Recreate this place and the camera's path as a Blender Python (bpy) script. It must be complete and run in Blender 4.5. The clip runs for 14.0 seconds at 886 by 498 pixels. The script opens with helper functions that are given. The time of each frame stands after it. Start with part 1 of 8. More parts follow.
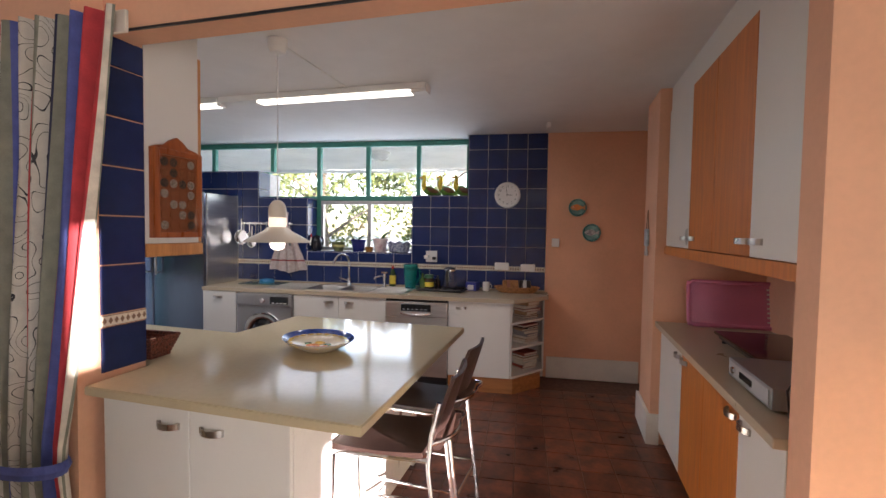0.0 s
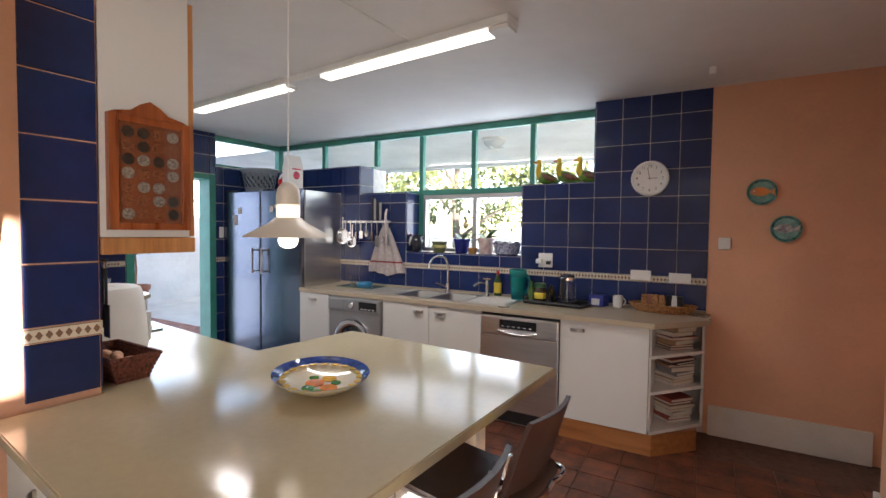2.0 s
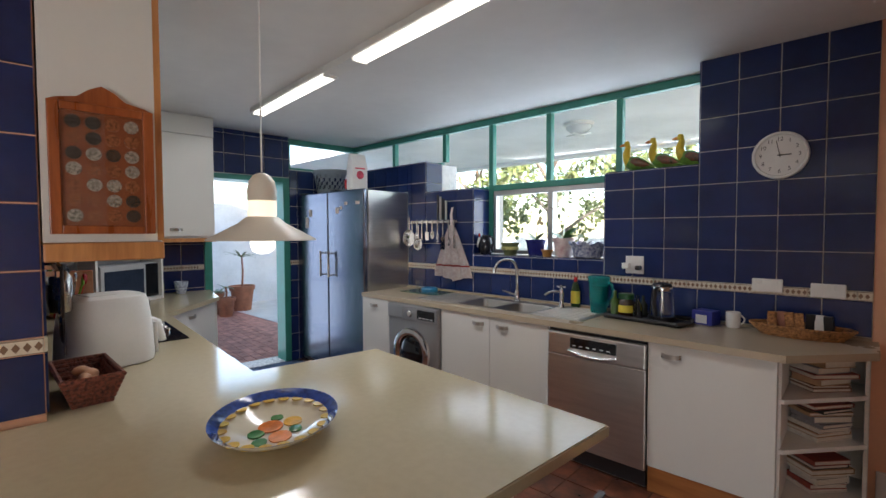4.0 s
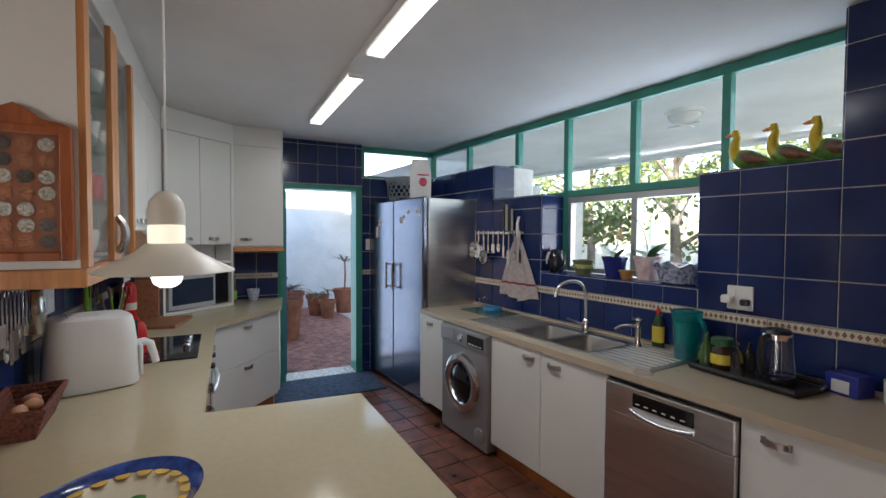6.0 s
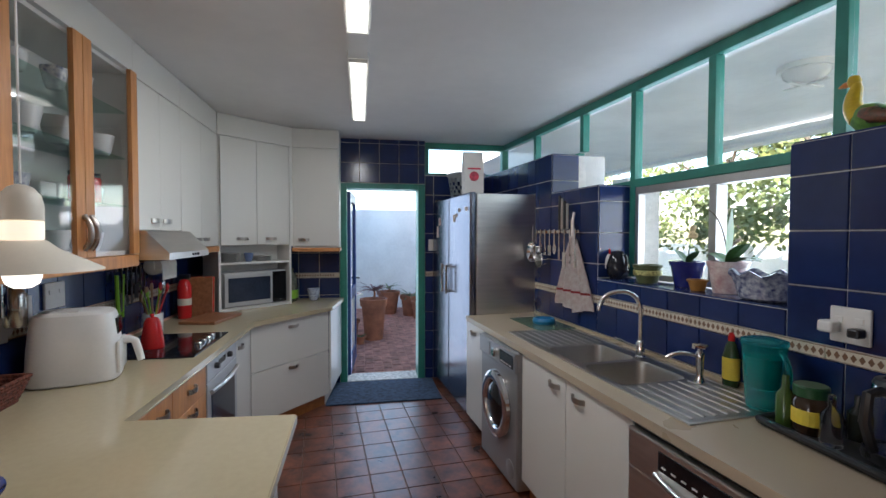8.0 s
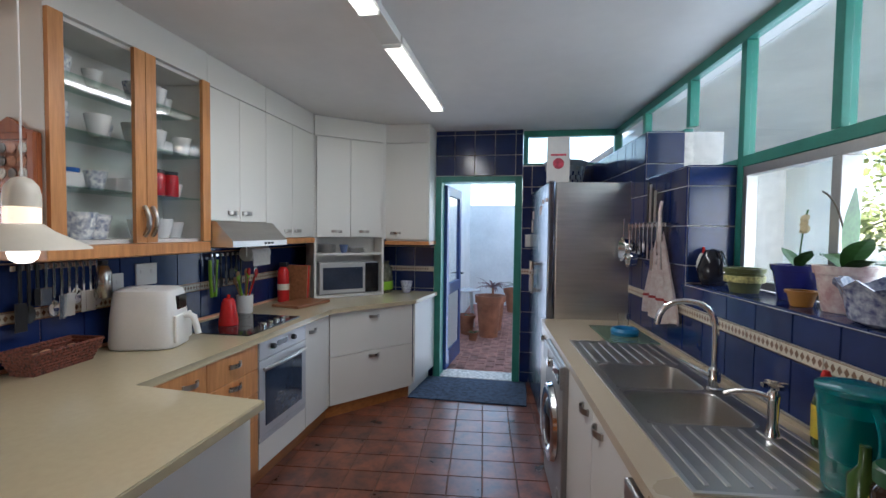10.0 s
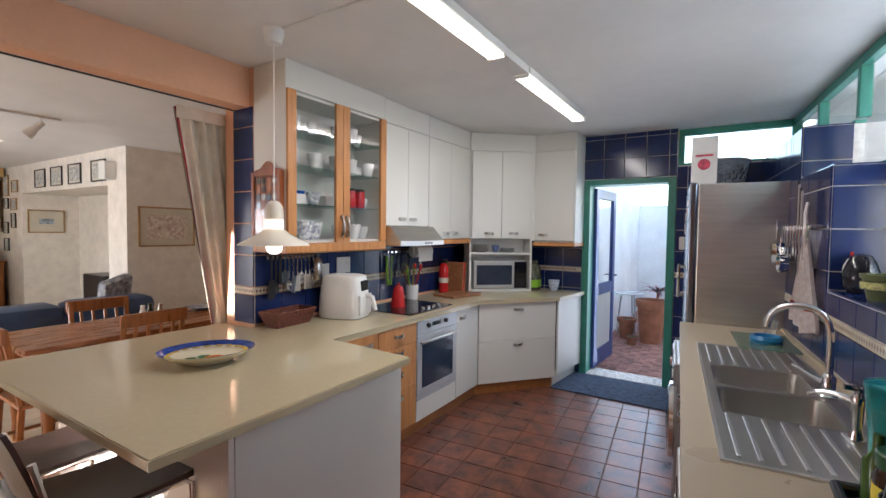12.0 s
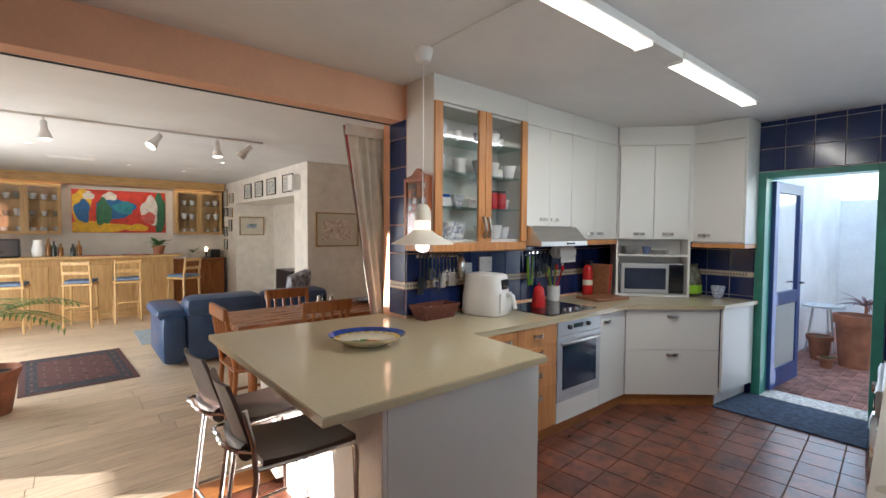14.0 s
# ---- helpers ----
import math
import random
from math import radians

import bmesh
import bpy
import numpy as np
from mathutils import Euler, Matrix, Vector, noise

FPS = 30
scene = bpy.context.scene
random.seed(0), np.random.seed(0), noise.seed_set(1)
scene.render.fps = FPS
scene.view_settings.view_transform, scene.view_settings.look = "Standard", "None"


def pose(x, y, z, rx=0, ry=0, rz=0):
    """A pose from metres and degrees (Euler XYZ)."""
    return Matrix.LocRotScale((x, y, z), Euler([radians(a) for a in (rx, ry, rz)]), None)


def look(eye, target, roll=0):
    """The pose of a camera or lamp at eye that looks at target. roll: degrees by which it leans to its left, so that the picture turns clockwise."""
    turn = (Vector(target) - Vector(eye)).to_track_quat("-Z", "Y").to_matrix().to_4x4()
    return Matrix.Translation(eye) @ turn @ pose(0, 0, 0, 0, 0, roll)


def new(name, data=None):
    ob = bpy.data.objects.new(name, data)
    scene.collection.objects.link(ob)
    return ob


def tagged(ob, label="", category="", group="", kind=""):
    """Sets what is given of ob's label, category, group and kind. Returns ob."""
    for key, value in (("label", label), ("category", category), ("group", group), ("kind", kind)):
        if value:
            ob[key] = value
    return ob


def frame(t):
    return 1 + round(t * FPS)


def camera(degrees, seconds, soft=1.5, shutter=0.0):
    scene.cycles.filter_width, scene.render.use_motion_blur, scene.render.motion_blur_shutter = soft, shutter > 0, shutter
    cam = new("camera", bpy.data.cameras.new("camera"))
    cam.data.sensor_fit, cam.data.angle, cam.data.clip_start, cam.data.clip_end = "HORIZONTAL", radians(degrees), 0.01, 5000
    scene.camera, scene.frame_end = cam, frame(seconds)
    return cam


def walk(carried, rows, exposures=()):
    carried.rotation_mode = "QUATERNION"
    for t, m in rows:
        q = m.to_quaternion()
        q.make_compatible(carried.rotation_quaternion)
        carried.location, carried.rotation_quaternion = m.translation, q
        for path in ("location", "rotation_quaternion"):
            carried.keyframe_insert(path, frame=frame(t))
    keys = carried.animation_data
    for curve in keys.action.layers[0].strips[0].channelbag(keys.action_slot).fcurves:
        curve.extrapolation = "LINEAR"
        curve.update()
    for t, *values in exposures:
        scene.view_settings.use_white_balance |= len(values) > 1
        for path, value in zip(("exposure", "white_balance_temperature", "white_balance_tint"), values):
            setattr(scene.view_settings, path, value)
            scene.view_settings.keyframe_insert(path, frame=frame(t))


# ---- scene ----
cam = camera(89.1, 14.0)
PATH = [
    (0, (0.643, 0.418, 1.483), (0.289, 2.384, 1.401), 0.9),
    (0.5, (0.701, 0.671, 1.472), (0.179, 2.6, 1.393), 0.8),
    (1, (0.76, 0.937, 1.471), (0.054, 2.807, 1.393), 0.5),
    (1.5, (0.801, 1.151, 1.446), (-0.064, 2.953, 1.371), 0.7),
    (2, (0.781, 1.361, 1.439), (-0.198, 3.103, 1.361), 0.7),
    (2.5, (0.775, 1.516, 1.432), (-0.296, 3.204, 1.358), 0.6),
    (3, (0.781, 1.673, 1.415), (-0.361, 3.313, 1.346), 0.6),
    (3.2, (0.8, 1.721, 1.418), (-0.386, 3.33, 1.342), 0.4),
    (5.5, (0.808, 2.488, 1.493), (-0.822, 3.646, 1.441), 0.2),
    (6, (0.816, 2.654, 1.517), (-0.89, 3.695, 1.451), 0.3),
    (6.5, (0.829, 2.815, 1.515), (-0.953, 3.722, 1.457), 0.1),
    (7, (0.812, 2.963, 1.52), (-1.027, 3.746, 1.46), 0.1),
    (9.5, (0.64, 3.991, 1.472), (-1.359, 4.029, 1.405), 0.5),
    (10, (0.617, 4.079, 1.478), (-1.374, 3.904, 1.401), 0.7),
    (10.5, (0.678, 4.211, 1.465), (-1.278, 3.798, 1.393), 0.6),
    (11, (0.789, 4.301, 1.456), (-1.108, 3.671, 1.388), 0.7),
    (11.5, (0.912, 4.367, 1.477), (-0.93, 3.593, 1.402), 0.6),
    (12, (0.968, 4.446, 1.492), (-0.811, 3.535, 1.41), 0.7),
    (12.5, (0.986, 4.496, 1.491), (-0.715, 3.448, 1.409), 0.6),
    (13, (1.003, 4.517, 1.488), (-0.599, 3.323, 1.406), 0.5),
    (13.5, (1.014, 4.521, 1.481), (-0.484, 3.198, 1.403), 0.4),
    (14, (1.012, 4.514, 1.479), (-0.392, 3.091, 1.401), 0.4),
]
walk(cam, [(t, look(eye, target, roll)) for t, eye, target, roll in PATH],
     exposures=[(0, 2.62, 6150, 20), (1.5, 2.84, 6150, 18), (3, 2.64, 6000, 14), (7, 2.29, 5780, 12), (10, 2.42, 5720, 12), (12, 2.85, 6100, 16), (14, 2.75, 6050, 12)])

# ---- light ----
CEIL = 2.48
LM = pose(-0.976, 2.732, 0, 0, 0, -5)   # frame of the kitchen's inner run, the dining room and the right wall
RM = LM @ pose(0.05, 0, 0)           # frame of the alcove wall
WM = Matrix.Identity(4)               # frame of the window wall


def LP(a, b, z=0.0):
    return LM @ Vector((a, b, z))


world = bpy.data.worlds.new("sky")
scene.world = world
world.use_nodes = True
wn = world.node_tree.nodes
sky = wn.new("ShaderNodeTexSky")
sky.sky_type, sky.sun_disc, sky.sun_elevation, sky.sun_rotation = "NISHITA", False, radians(12), radians(145)
world.node_tree.links.new(sky.outputs[0], wn["Background"].inputs[0])
wn["Background"].inputs[1].default_value = 0.15

sun_data = bpy.data.lights.new("sun", "SUN")
sun_data.energy, sun_data.angle, sun_data.color = 3.6, radians(0.6), (1.0, 0.94, 0.86)
sun = new("sun", sun_data)
SUN_FROM = (LM.to_3x3() @ Vector((0.86, -0.51, 0.0))).normalized() + Vector((0, 0, 0.16))
sun.matrix_world = look(SUN_FROM * 20, (0, 0, 0))


def area(name, m, sx, sy, watts, col=(1, 1, 1)):
    d = bpy.data.lights.new(name, "AREA")
    d.shape, d.size, d.size_y, d.energy, d.color = "RECTANGLE", sx, sy, watts, col
    ob = new(name, d)
    ob.matrix_world = m
    return ob


# daylight through the openings (the lamp shines along its own -z)
area("daylight_window", pose(-1.2, 5.62, 2.13, -90, 0, 0), 3.6, 0.5, 2.3, (0.80, 0.90, 1.0))
area("daylight_sill_window", pose(-1.0, 5.62, 1.52, -90, 0, 0), 1.0, 0.5, 1.4, (0.85, 0.93, 1.0))
area("daylight_door", LM @ pose(-3.3, 1.04, 1.0, 90, 0, -90), 0.7, 1.9, 1.1, (0.82, 0.91, 1.0))
# brightens the dining side, as daylight from assumed doors out of view
area("daylight_dining_doors", LM @ pose(3.72, -4.6, 1.0, 90, 0, 90), 2.4, 1.7, 16, (1.0, 0.96, 0.90))

# ---- materials ----
MATS = {}


def mat(name, col, rough=0.5, metal=0.0, var=0.10, scale=6.0, bump=0.03, bscale=80.0, dark=None, rand=0.0, stretch=(1, 1, 1), coat=0.0, rvar=0.08):
    """A painted, glazed or metal surface: broad stains and fine grain in colour, gloss and relief."""
    m = bpy.data.materials.new(name)
    m.use_nodes = True
    t = m.node_tree
    n, l = t.nodes, t.links
    p = n["Principled BSDF"]
    p.inputs["Metallic"].default_value, p.inputs["Coat Weight"].default_value = metal, coat
    geo = n.new("ShaderNodeNewGeometry")
    mp = n.new("ShaderNodeMapping")
    mp.inputs["Scale"].default_value = stretch
    l.new(geo.outputs["Position"], mp.inputs["Vector"])
    big, fine = n.new("ShaderNodeTexNoise"), n.new("ShaderNodeTexNoise")
    big.inputs["Scale"].default_value, big.inputs["Detail"].default_value = scale, 4
    fine.inputs["Scale"].default_value, fine.inputs["Detail"].default_value = bscale, 3
    l.new(mp.outputs[0], big.inputs["Vector"])
    l.new(mp.outputs[0], fine.inputs["Vector"])
    add = n.new("ShaderNodeMath")
    add.operation = "MULTIPLY_ADD"
    add.inputs[1].default_value = 0.35
    l.new(fine.outputs["Fac"], add.inputs[0])
    l.new(big.outputs["Fac"], add.inputs[2])
    ramp = n.new("ShaderNodeValToRGB")
    lo = dark or tuple(c * (1 - 1.8 * var) for c in col)
    hi = tuple(min(1, c * (1 + var)) for c in col)
    ramp.color_ramp.elements[0].position, ramp.color_ramp.elements[1].position = 0.42, 0.85
    ramp.color_ramp.elements[0].color, ramp.color_ramp.elements[1].color = (*lo, 1), (*hi, 1)
    l.new(add.outputs[0], ramp.inputs[0])
    out = ramp.outputs[0]
    if rand:
        info, hsv, mr = n.new("ShaderNodeObjectInfo"), n.new("ShaderNodeHueSaturation"), n.new("ShaderNodeMapRange")
        mr.inputs["To Min"].default_value, mr.inputs["To Max"].default_value = 1 - rand, 1 + rand
        l.new(info.outputs["Random"], mr.inputs["Value"])
        l.new(mr.outputs[0], hsv.inputs["Value"])
        l.new(out, hsv.inputs["Color"])
        out = hsv.outputs[0]
    l.new(out, p.inputs["Base Color"])
    rr = n.new("ShaderNodeMapRange")
    rr.inputs["To Min"].default_value, rr.inputs["To Max"].default_value = max(0.02, rough - rvar), min(1, rough + rvar)
    l.new(big.outputs["Fac"], rr.inputs["Value"])
    l.new(rr.outputs[0], p.inputs["Roughness"])
    if bump:
        b = n.new("ShaderNodeBump")
        b.inputs["Strength"].default_value, b.inputs["Distance"].default_value = bump, 0.01
        l.new(add.outputs[0], b.inputs["Height"])
        l.new(b.outputs[0], p.inputs["Normal"])
    MATS[name] = m
    return m


def wood(name, col, dark, axis=2, rough=0.4, scale=9.0, rand=0.06):
    s = [scale * 4] * 3
    s[axis] = scale * 0.35
    return mat(name, col, rough, 0, 0.1, 1.0, 0.04, 5.0, dark=dark, rand=rand, stretch=tuple(s))


def glow(name, col, strength):
    m = bpy.data.materials.new(name)
    m.use_nodes = True
    p = m.node_tree.nodes["Principled BSDF"]
    p.inputs["Base Color"].default_value = (*col, 1)
    p.inputs["Emission Color"].default_value, p.inputs["Emission Strength"].default_value = (*col, 1), strength
    return m


def glassy(name, col=(1, 1, 1), rough=0.0, thin=True, trans=0.85):
    """Clear glass: thin panes let light straight through and reflect a little; solid glass refracts."""
    m = bpy.data.materials.new(name)
    m.use_nodes = True
    n, l = m.node_tree.nodes, m.node_tree.links
    if not thin:
        p = n["Principled BSDF"]
        p.inputs["Base Color"].default_value, p.inputs["Roughness"].default_value = (*col, 1), rough
        p.inputs["Transmission Weight"].default_value, p.inputs["IOR"].default_value = trans, 1.45
        return m
    n.remove(n["Principled BSDF"])
    mix, tr, gl, lw = n.new("ShaderNodeMixShader"), n.new("ShaderNodeBsdfTransparent"), n.new("ShaderNodeBsdfGlossy"), n.new("ShaderNodeLayerWeight")
    pw, ma = n.new("ShaderNodeMath"), n.new("ShaderNodeMath")
    pw.operation, ma.operation = "POWER", "MULTIPLY_ADD"
    pw.inputs[1].default_value, ma.inputs[1].default_value, ma.inputs[2].default_value = 4.0, 0.5, 0.035
    tr.inputs[0].default_value = (*col, 1)
    gl.inputs["Roughness"].default_value = 0.02
    l.new(lw.outputs["Facing"], pw.inputs[0])
    l.new(pw.outputs[0], ma.inputs[0])
    l.new(ma.outputs[0], mix.inputs[0])
    l.new(tr.outputs[0], mix.inputs[1])
    l.new(gl.outputs[0], mix.inputs[2])
    l.new(mix.outputs[0], n["Material Output"].inputs[0])
    return m


PEACH = mat("peach_paint", (0.78, 0.44, 0.28), 0.75, var=0.05, scale=2.5, bump=0.08, bscale=45)
WHITEWALL = mat("white_wall_paint", (0.80, 0.76, 0.70), 0.85, var=0.05, scale=3, bump=0.10, bscale=30)
TEXTURED = mat("textured_white_plaster", (0.78, 0.73, 0.66), 0.9, var=0.06, scale=7, bump=0.6, bscale=22)
CEILING = mat("ceiling_paint", (0.76, 0.75, 0.74), 0.7, var=0.03, scale=2, bump=0.06, bscale=12)
TRIMWHITE = mat("white_gloss_paint", (0.76, 0.72, 0.66), 0.45, var=0.05, scale=5)
CABWHITE = mat("white_cabinet_lacquer", (0.72, 0.705, 0.66), 0.3, var=0.012, scale=1.2, bump=0.01)
CARCASS = mat("white_melamine", (0.74, 0.72, 0.68), 0.45, var=0.04, scale=4, bump=0.01)
COUNTER = mat("cream_stone_counter", (0.51, 0.435, 0.285), 0.12, var=0.02, scale=40, bump=0.004, bscale=260, rvar=0.03)
COUNTER2 = mat("beige_laminate_counter", (0.46, 0.378, 0.268), 0.3, var=0.02, scale=3, bump=0.002, bscale=200)
BEECH = wood("beech_wood", (0.56, 0.26, 0.09), (0.40, 0.16, 0.05))
ORANGEWOOD = wood("orange_beech_door", (0.56, 0.19, 0.038), (0.43, 0.13, 0.024))
PLINTH = wood("plinth_wood", (0.42, 0.17, 0.05), (0.30, 0.11, 0.03), axis=0)
TILE = mat("navy_glazed_tile", (0.013, 0.027, 0.108), 0.16, var=0.12, scale=5, bump=0.015, bscale=30, rand=0.12, rvar=0.05)
GROUT = mat("white_grout", (0.62, 0.60, 0.57), 0.9, var=0.1, scale=20)
BORDER = mat("cream_border_tile", (0.70, 0.64, 0.52), 0.25, var=0.05, scale=10, bump=0.01)
BORDERBROWN = mat("brown_border_motif", (0.20, 0.11, 0.06), 0.3)
FLOORTILE = mat("red_brown_floor_tile", (0.17, 0.056, 0.029), 0.32, var=0.3, scale=7.5, bump=0.05, bscale=35, dark=(0.030, 0.016, 0.014), rand=0.22, rvar=0.12)
FLOORGROUT = mat("floor_grout", (0.15, 0.085, 0.06), 0.9, var=0.2, scale=20)
GREEN = mat("green_frame_paint", (0.045, 0.25, 0.19), 0.4, var=0.1, scale=8, bump=0.04)
STEEL = mat("brushed_steel", (0.68, 0.66, 0.63), 0.32, 1.0, var=0.06, scale=3, bump=0.02, bscale=30, stretch=(1, 1, 14), rvar=0.06)
CHROME = mat("chrome", (0.72, 0.72, 0.72), 0.10, 1.0, var=0.03, bump=0)
NICKEL = mat("satin_nickel", (0.48, 0.45, 0.41), 0.28, 1.0, var=0.05, bump=0)
DARKPLASTIC = mat("black_plastic", (0.018, 0.018, 0.02), 0.3, var=0.1, bump=0.02)
BLACKGLASS = mat("black_glass", (0.01, 0.01, 0.012), 0.05, var=0.05, bump=0)
WHITEPLASTIC = mat("white_plastic", (0.78, 0.77, 0.74), 0.35, var=0.03, bump=0.01)
ALU = mat("aluminium_window_frame", (0.45, 0.45, 0.44), 0.4, 0.8, var=0.06)
PANE = glassy("window_glass")
TUBE = glow("fluorescent_diffuser", (1.0, 0.95, 0.80), 0.5)
BULB = glow("bulb_glow", (1.0, 0.92, 0.76), 0.5)
WOODFLOOR = mat("laminate_floor", (0.62, 0.51, 0.37), 0.3, var=0.16, scale=1.6, bump=0.02, bscale=7, dark=(0.51, 0.405, 0.285), rand=0.10, stretch=(2.0, 18.0, 2.0))


# ---- mesh helpers ----
def box(bm, x0, y0, z0, x1, y1, z1, bevel=0.0, m=None):
    r = bmesh.ops.create_cube(bm, size=1)
    mm = Matrix.Translation(((x0 + x1) / 2, (y0 + y1) / 2, (z0 + z1) / 2)) @ Matrix.Diagonal((abs(x1 - x0), abs(y1 - y0), abs(z1 - z0), 1))
    bmesh.ops.transform(bm, matrix=mm, verts=r["verts"])
    if bevel:
        es = list({e for v in r["verts"] for e in v.link_edges})
        rb = bmesh.ops.bevel(bm, geom=es, offset=bevel, segments=2, affect="EDGES", profile=0.5)
        vs = list({v for f in rb["faces"] for v in f.verts} | {v for v in r["verts"] if v.is_valid})
    else:
        vs = r["verts"]
    if m is not None:
        bmesh.ops.transform(bm, matrix=m, verts=[v for v in vs if v.is_valid])
    return bm


def cyl(bm, x, y, z0, z1, r0, r1=None, seg=20, m=None):
    r = bmesh.ops.create_cone(bm, cap_ends=True, segments=seg, radius1=r0, radius2=r0 if r1 is None else r1, depth=z1 - z0)
    bmesh.ops.transform(bm, matrix=(m or Matrix.Identity(4)) @ Matrix.Translation((x, y, (z0 + z1) / 2)), verts=r["verts"])
    return bm


def prism(bm, poly, z0, z1, m=None):
    lo = [bm.verts.new((x, y, z0)) for x, y in poly]
    hi = [bm.verts.new((x, y, z1)) for x, y in poly]
    bm.faces.new(lo[::-1])
    bm.faces.new(hi)
    k = len(poly)
    for i in range(k):
        bm.faces.new((lo[i], lo[(i + 1) % k], hi[(i + 1) % k], hi[i]))
    if m is not None:
        bmesh.ops.transform(bm, matrix=m, verts=lo + hi)
    return bm


def lathe(bm, prof, seg=28, m=None, sx=1.0, sy=1.0):
    """Turns a profile of (radius, height) round z."""
    rings = []
    for r, z in prof:
        rings.append([bm.verts.new((max(r, 1e-4) * math.cos(2 * math.pi * i / seg) * sx, max(r, 1e-4) * math.sin(2 * math.pi * i / seg) * sy, z)) for i in range(seg)])
    for p, q in zip(rings, rings[1:]):
        for i in range(seg):
            j = (i + 1) % seg
            bm.faces.new((p[i], p[j], q[j], q[i]))
    (ra, za), (rb_, zb) = prof[0], prof[-1]
    if len(prof) > 3 and min(ra, rb_) > 0.001 and abs(ra - rb_) + abs(za - zb) < 0.052:
        p, q = rings[-1], rings[0]
        for i in range(seg):
            bm.faces.new((p[i], p[(i + 1) % seg], q[(i + 1) % seg], q[i]))
    else:
        bm.faces.new(rings[0][::-1])
        bm.faces.new(rings[-1])
    if m is not None:
        bmesh.ops.transform(bm, matrix=m, verts=[v for r in rings for v in r])
    return bm


def tube(bm, pts, r, seg=10, r1=None):
    """A round bar along points."""
    pts = [Vector(p) for p in pts]
    rings = []
    for i, p in enumerate(pts):
        d = (pts[min(i + 1, len(pts) - 1)] - pts[max(i - 1, 0)]).normalized()
        u = d.orthogonal().normalized() if i == 0 else (u - d * u.dot(d)).normalized()
        w = d.cross(u)
        rr = r if r1 is None else r + (r1 - r) * i / (len(pts) - 1)
        rings.append([bm.verts.new(p + rr * (math.cos(2 * math.pi * k / seg) * u + math.sin(2 * math.pi * k / seg) * w)) for k in range(seg)])
    for a, b in zip(rings, rings[1:]):
        for k in range(seg):
            j = (k + 1) % seg
            bm.faces.new((a[k], a[j], b[j], b[k]))
    bm.faces.new(rings[0][::-1])
    bm.faces.new(rings[-1])
    return bm


def arc(p0, p1, p2, k=10):
    p0, p1, p2 = Vector(p0), Vector(p1), Vector(p2)
    return [(1 - t) ** 2 * p0 + 2 * t * (1 - t) * p1 + t * t * p2 for t in [i / k for i in range(k + 1)]]


def B(fn, *a, **k):
    return fn(bmesh.new(), *a, **k)


def part(name, bm, material, parent=None, label="", m=None, smooth=False):
    me = bpy.data.meshes.new(name)
    bmesh.ops.recalc_face_normals(bm, faces=bm.faces)
    bm.to_mesh(me)
    bm.free()
    me.materials.append(material)
    if smooth:
        me.shade_smooth()
        me.set_sharp_from_angle(angle=radians(38))
    ob = new(name, me)
    if parent:
        ob.parent = parent
    if m is not None:
        ob.matrix_basis = m
    return tagged(ob, label=label)


def thing(name, m, label, category, group="", kind=""):
    ob = new(name)
    ob.empty_display_size = 0.1
    ob.matrix_basis = m
    return tagged(ob, label, category, group, kind)


def solid(name, bm, material, m, label, category, kind="", group="", smooth=False):
    ob = part(name, bm, material, m=m, smooth=smooth)
    return tagged(ob, label, category, group, kind)


def boxes(*bs, bevel=0.0):
    bm = bmesh.new()
    for b in bs:
        box(bm, *b, bevel=bevel)
    return bm


# ---- structure ----
YW = 5.10     # face of the window wall
YG = 5.355    # plane of its glazing
wall_window = solid("wall_window", boxes((0.06, YW, 0, 0.86, 5.56, CEIL), (-0.538, YW, 0, 0.06, 5.56, 1.845), (-1.745, YW, 0, -0.538, 5.56, 1.225),
                    (-2.342, YW, 0, -1.745, 5.56, 1.82), (-4.15, YW, 0, -2.342, 5.56, 2.118)), GROUT, WM, "blue tiled kitchen wall under a row of windows", "wall", "structure")
wall_orange = solid("wall_orange", boxes((0.86, YW, 0, 3.2, 5.56, CEIL)), PEACH, WM, "plain peach painted wall beside the blue tiles", "wall", "structure")
wall_left = solid("wall_left", boxes((-3.2, -0.90, 0, 0.04, -0.61, CEIL)), PEACH, LM, "peach wall behind the cooker run with a pier at its end", "wall", "structure")
beam = solid("beam", boxes((0.04, -0.78, 2.238, 3.75, -0.65, CEIL)), PEACH, LM, "peach painted beam over the opening between kitchen and dining room", "beam", "structure")
pier_right = solid("pier_right", boxes((2.425, -0.74, 0, 2.72, -0.61, 2.237)), PEACH, RM, "peach painted pier at the side of the wide opening", "pier", "structure")
wall_right = solid("wall_right", boxes((3.05, -0.61, 0, 3.25, 1.25, CEIL), (2.37, 1.25, 0, 3.25, 1.72, CEIL), (2.55, 1.72, 0, 3.25, 2.75, CEIL)), PEACH, RM,
                   "peach painted side wall with an alcove for cabinets", "wall", "structure")
wall_door = solid("wall_door", boxes((-3.2, -0.61, 0, -3.0, 0.60, CEIL), (-3.2, 0.60, 2.03, -3.0, 1.47, CEIL), (-3.2, 1.47, 0, -3.0, 2.45, 2.13)), GROUT, LM,
                  "blue tiled end wall with the back door", "wall", "structure")
floor_base = solid("floor_base", B(prism, [(-3.2, -0.80), (3.4, -0.80), (3.4, 3.05), (-3.2, 2.50)], -0.15, -0.005), FLOORGROUT, LM, "grouted bed of the kitchen floor tiles", "floor", "structure")
dining_base = solid("dining_base", boxes((-3.2, -9.6, -0.15, 3.75, -0.80, -0.012)), WOODFLOOR, LM, "underlay of the dining room floor", "floor", "structure")
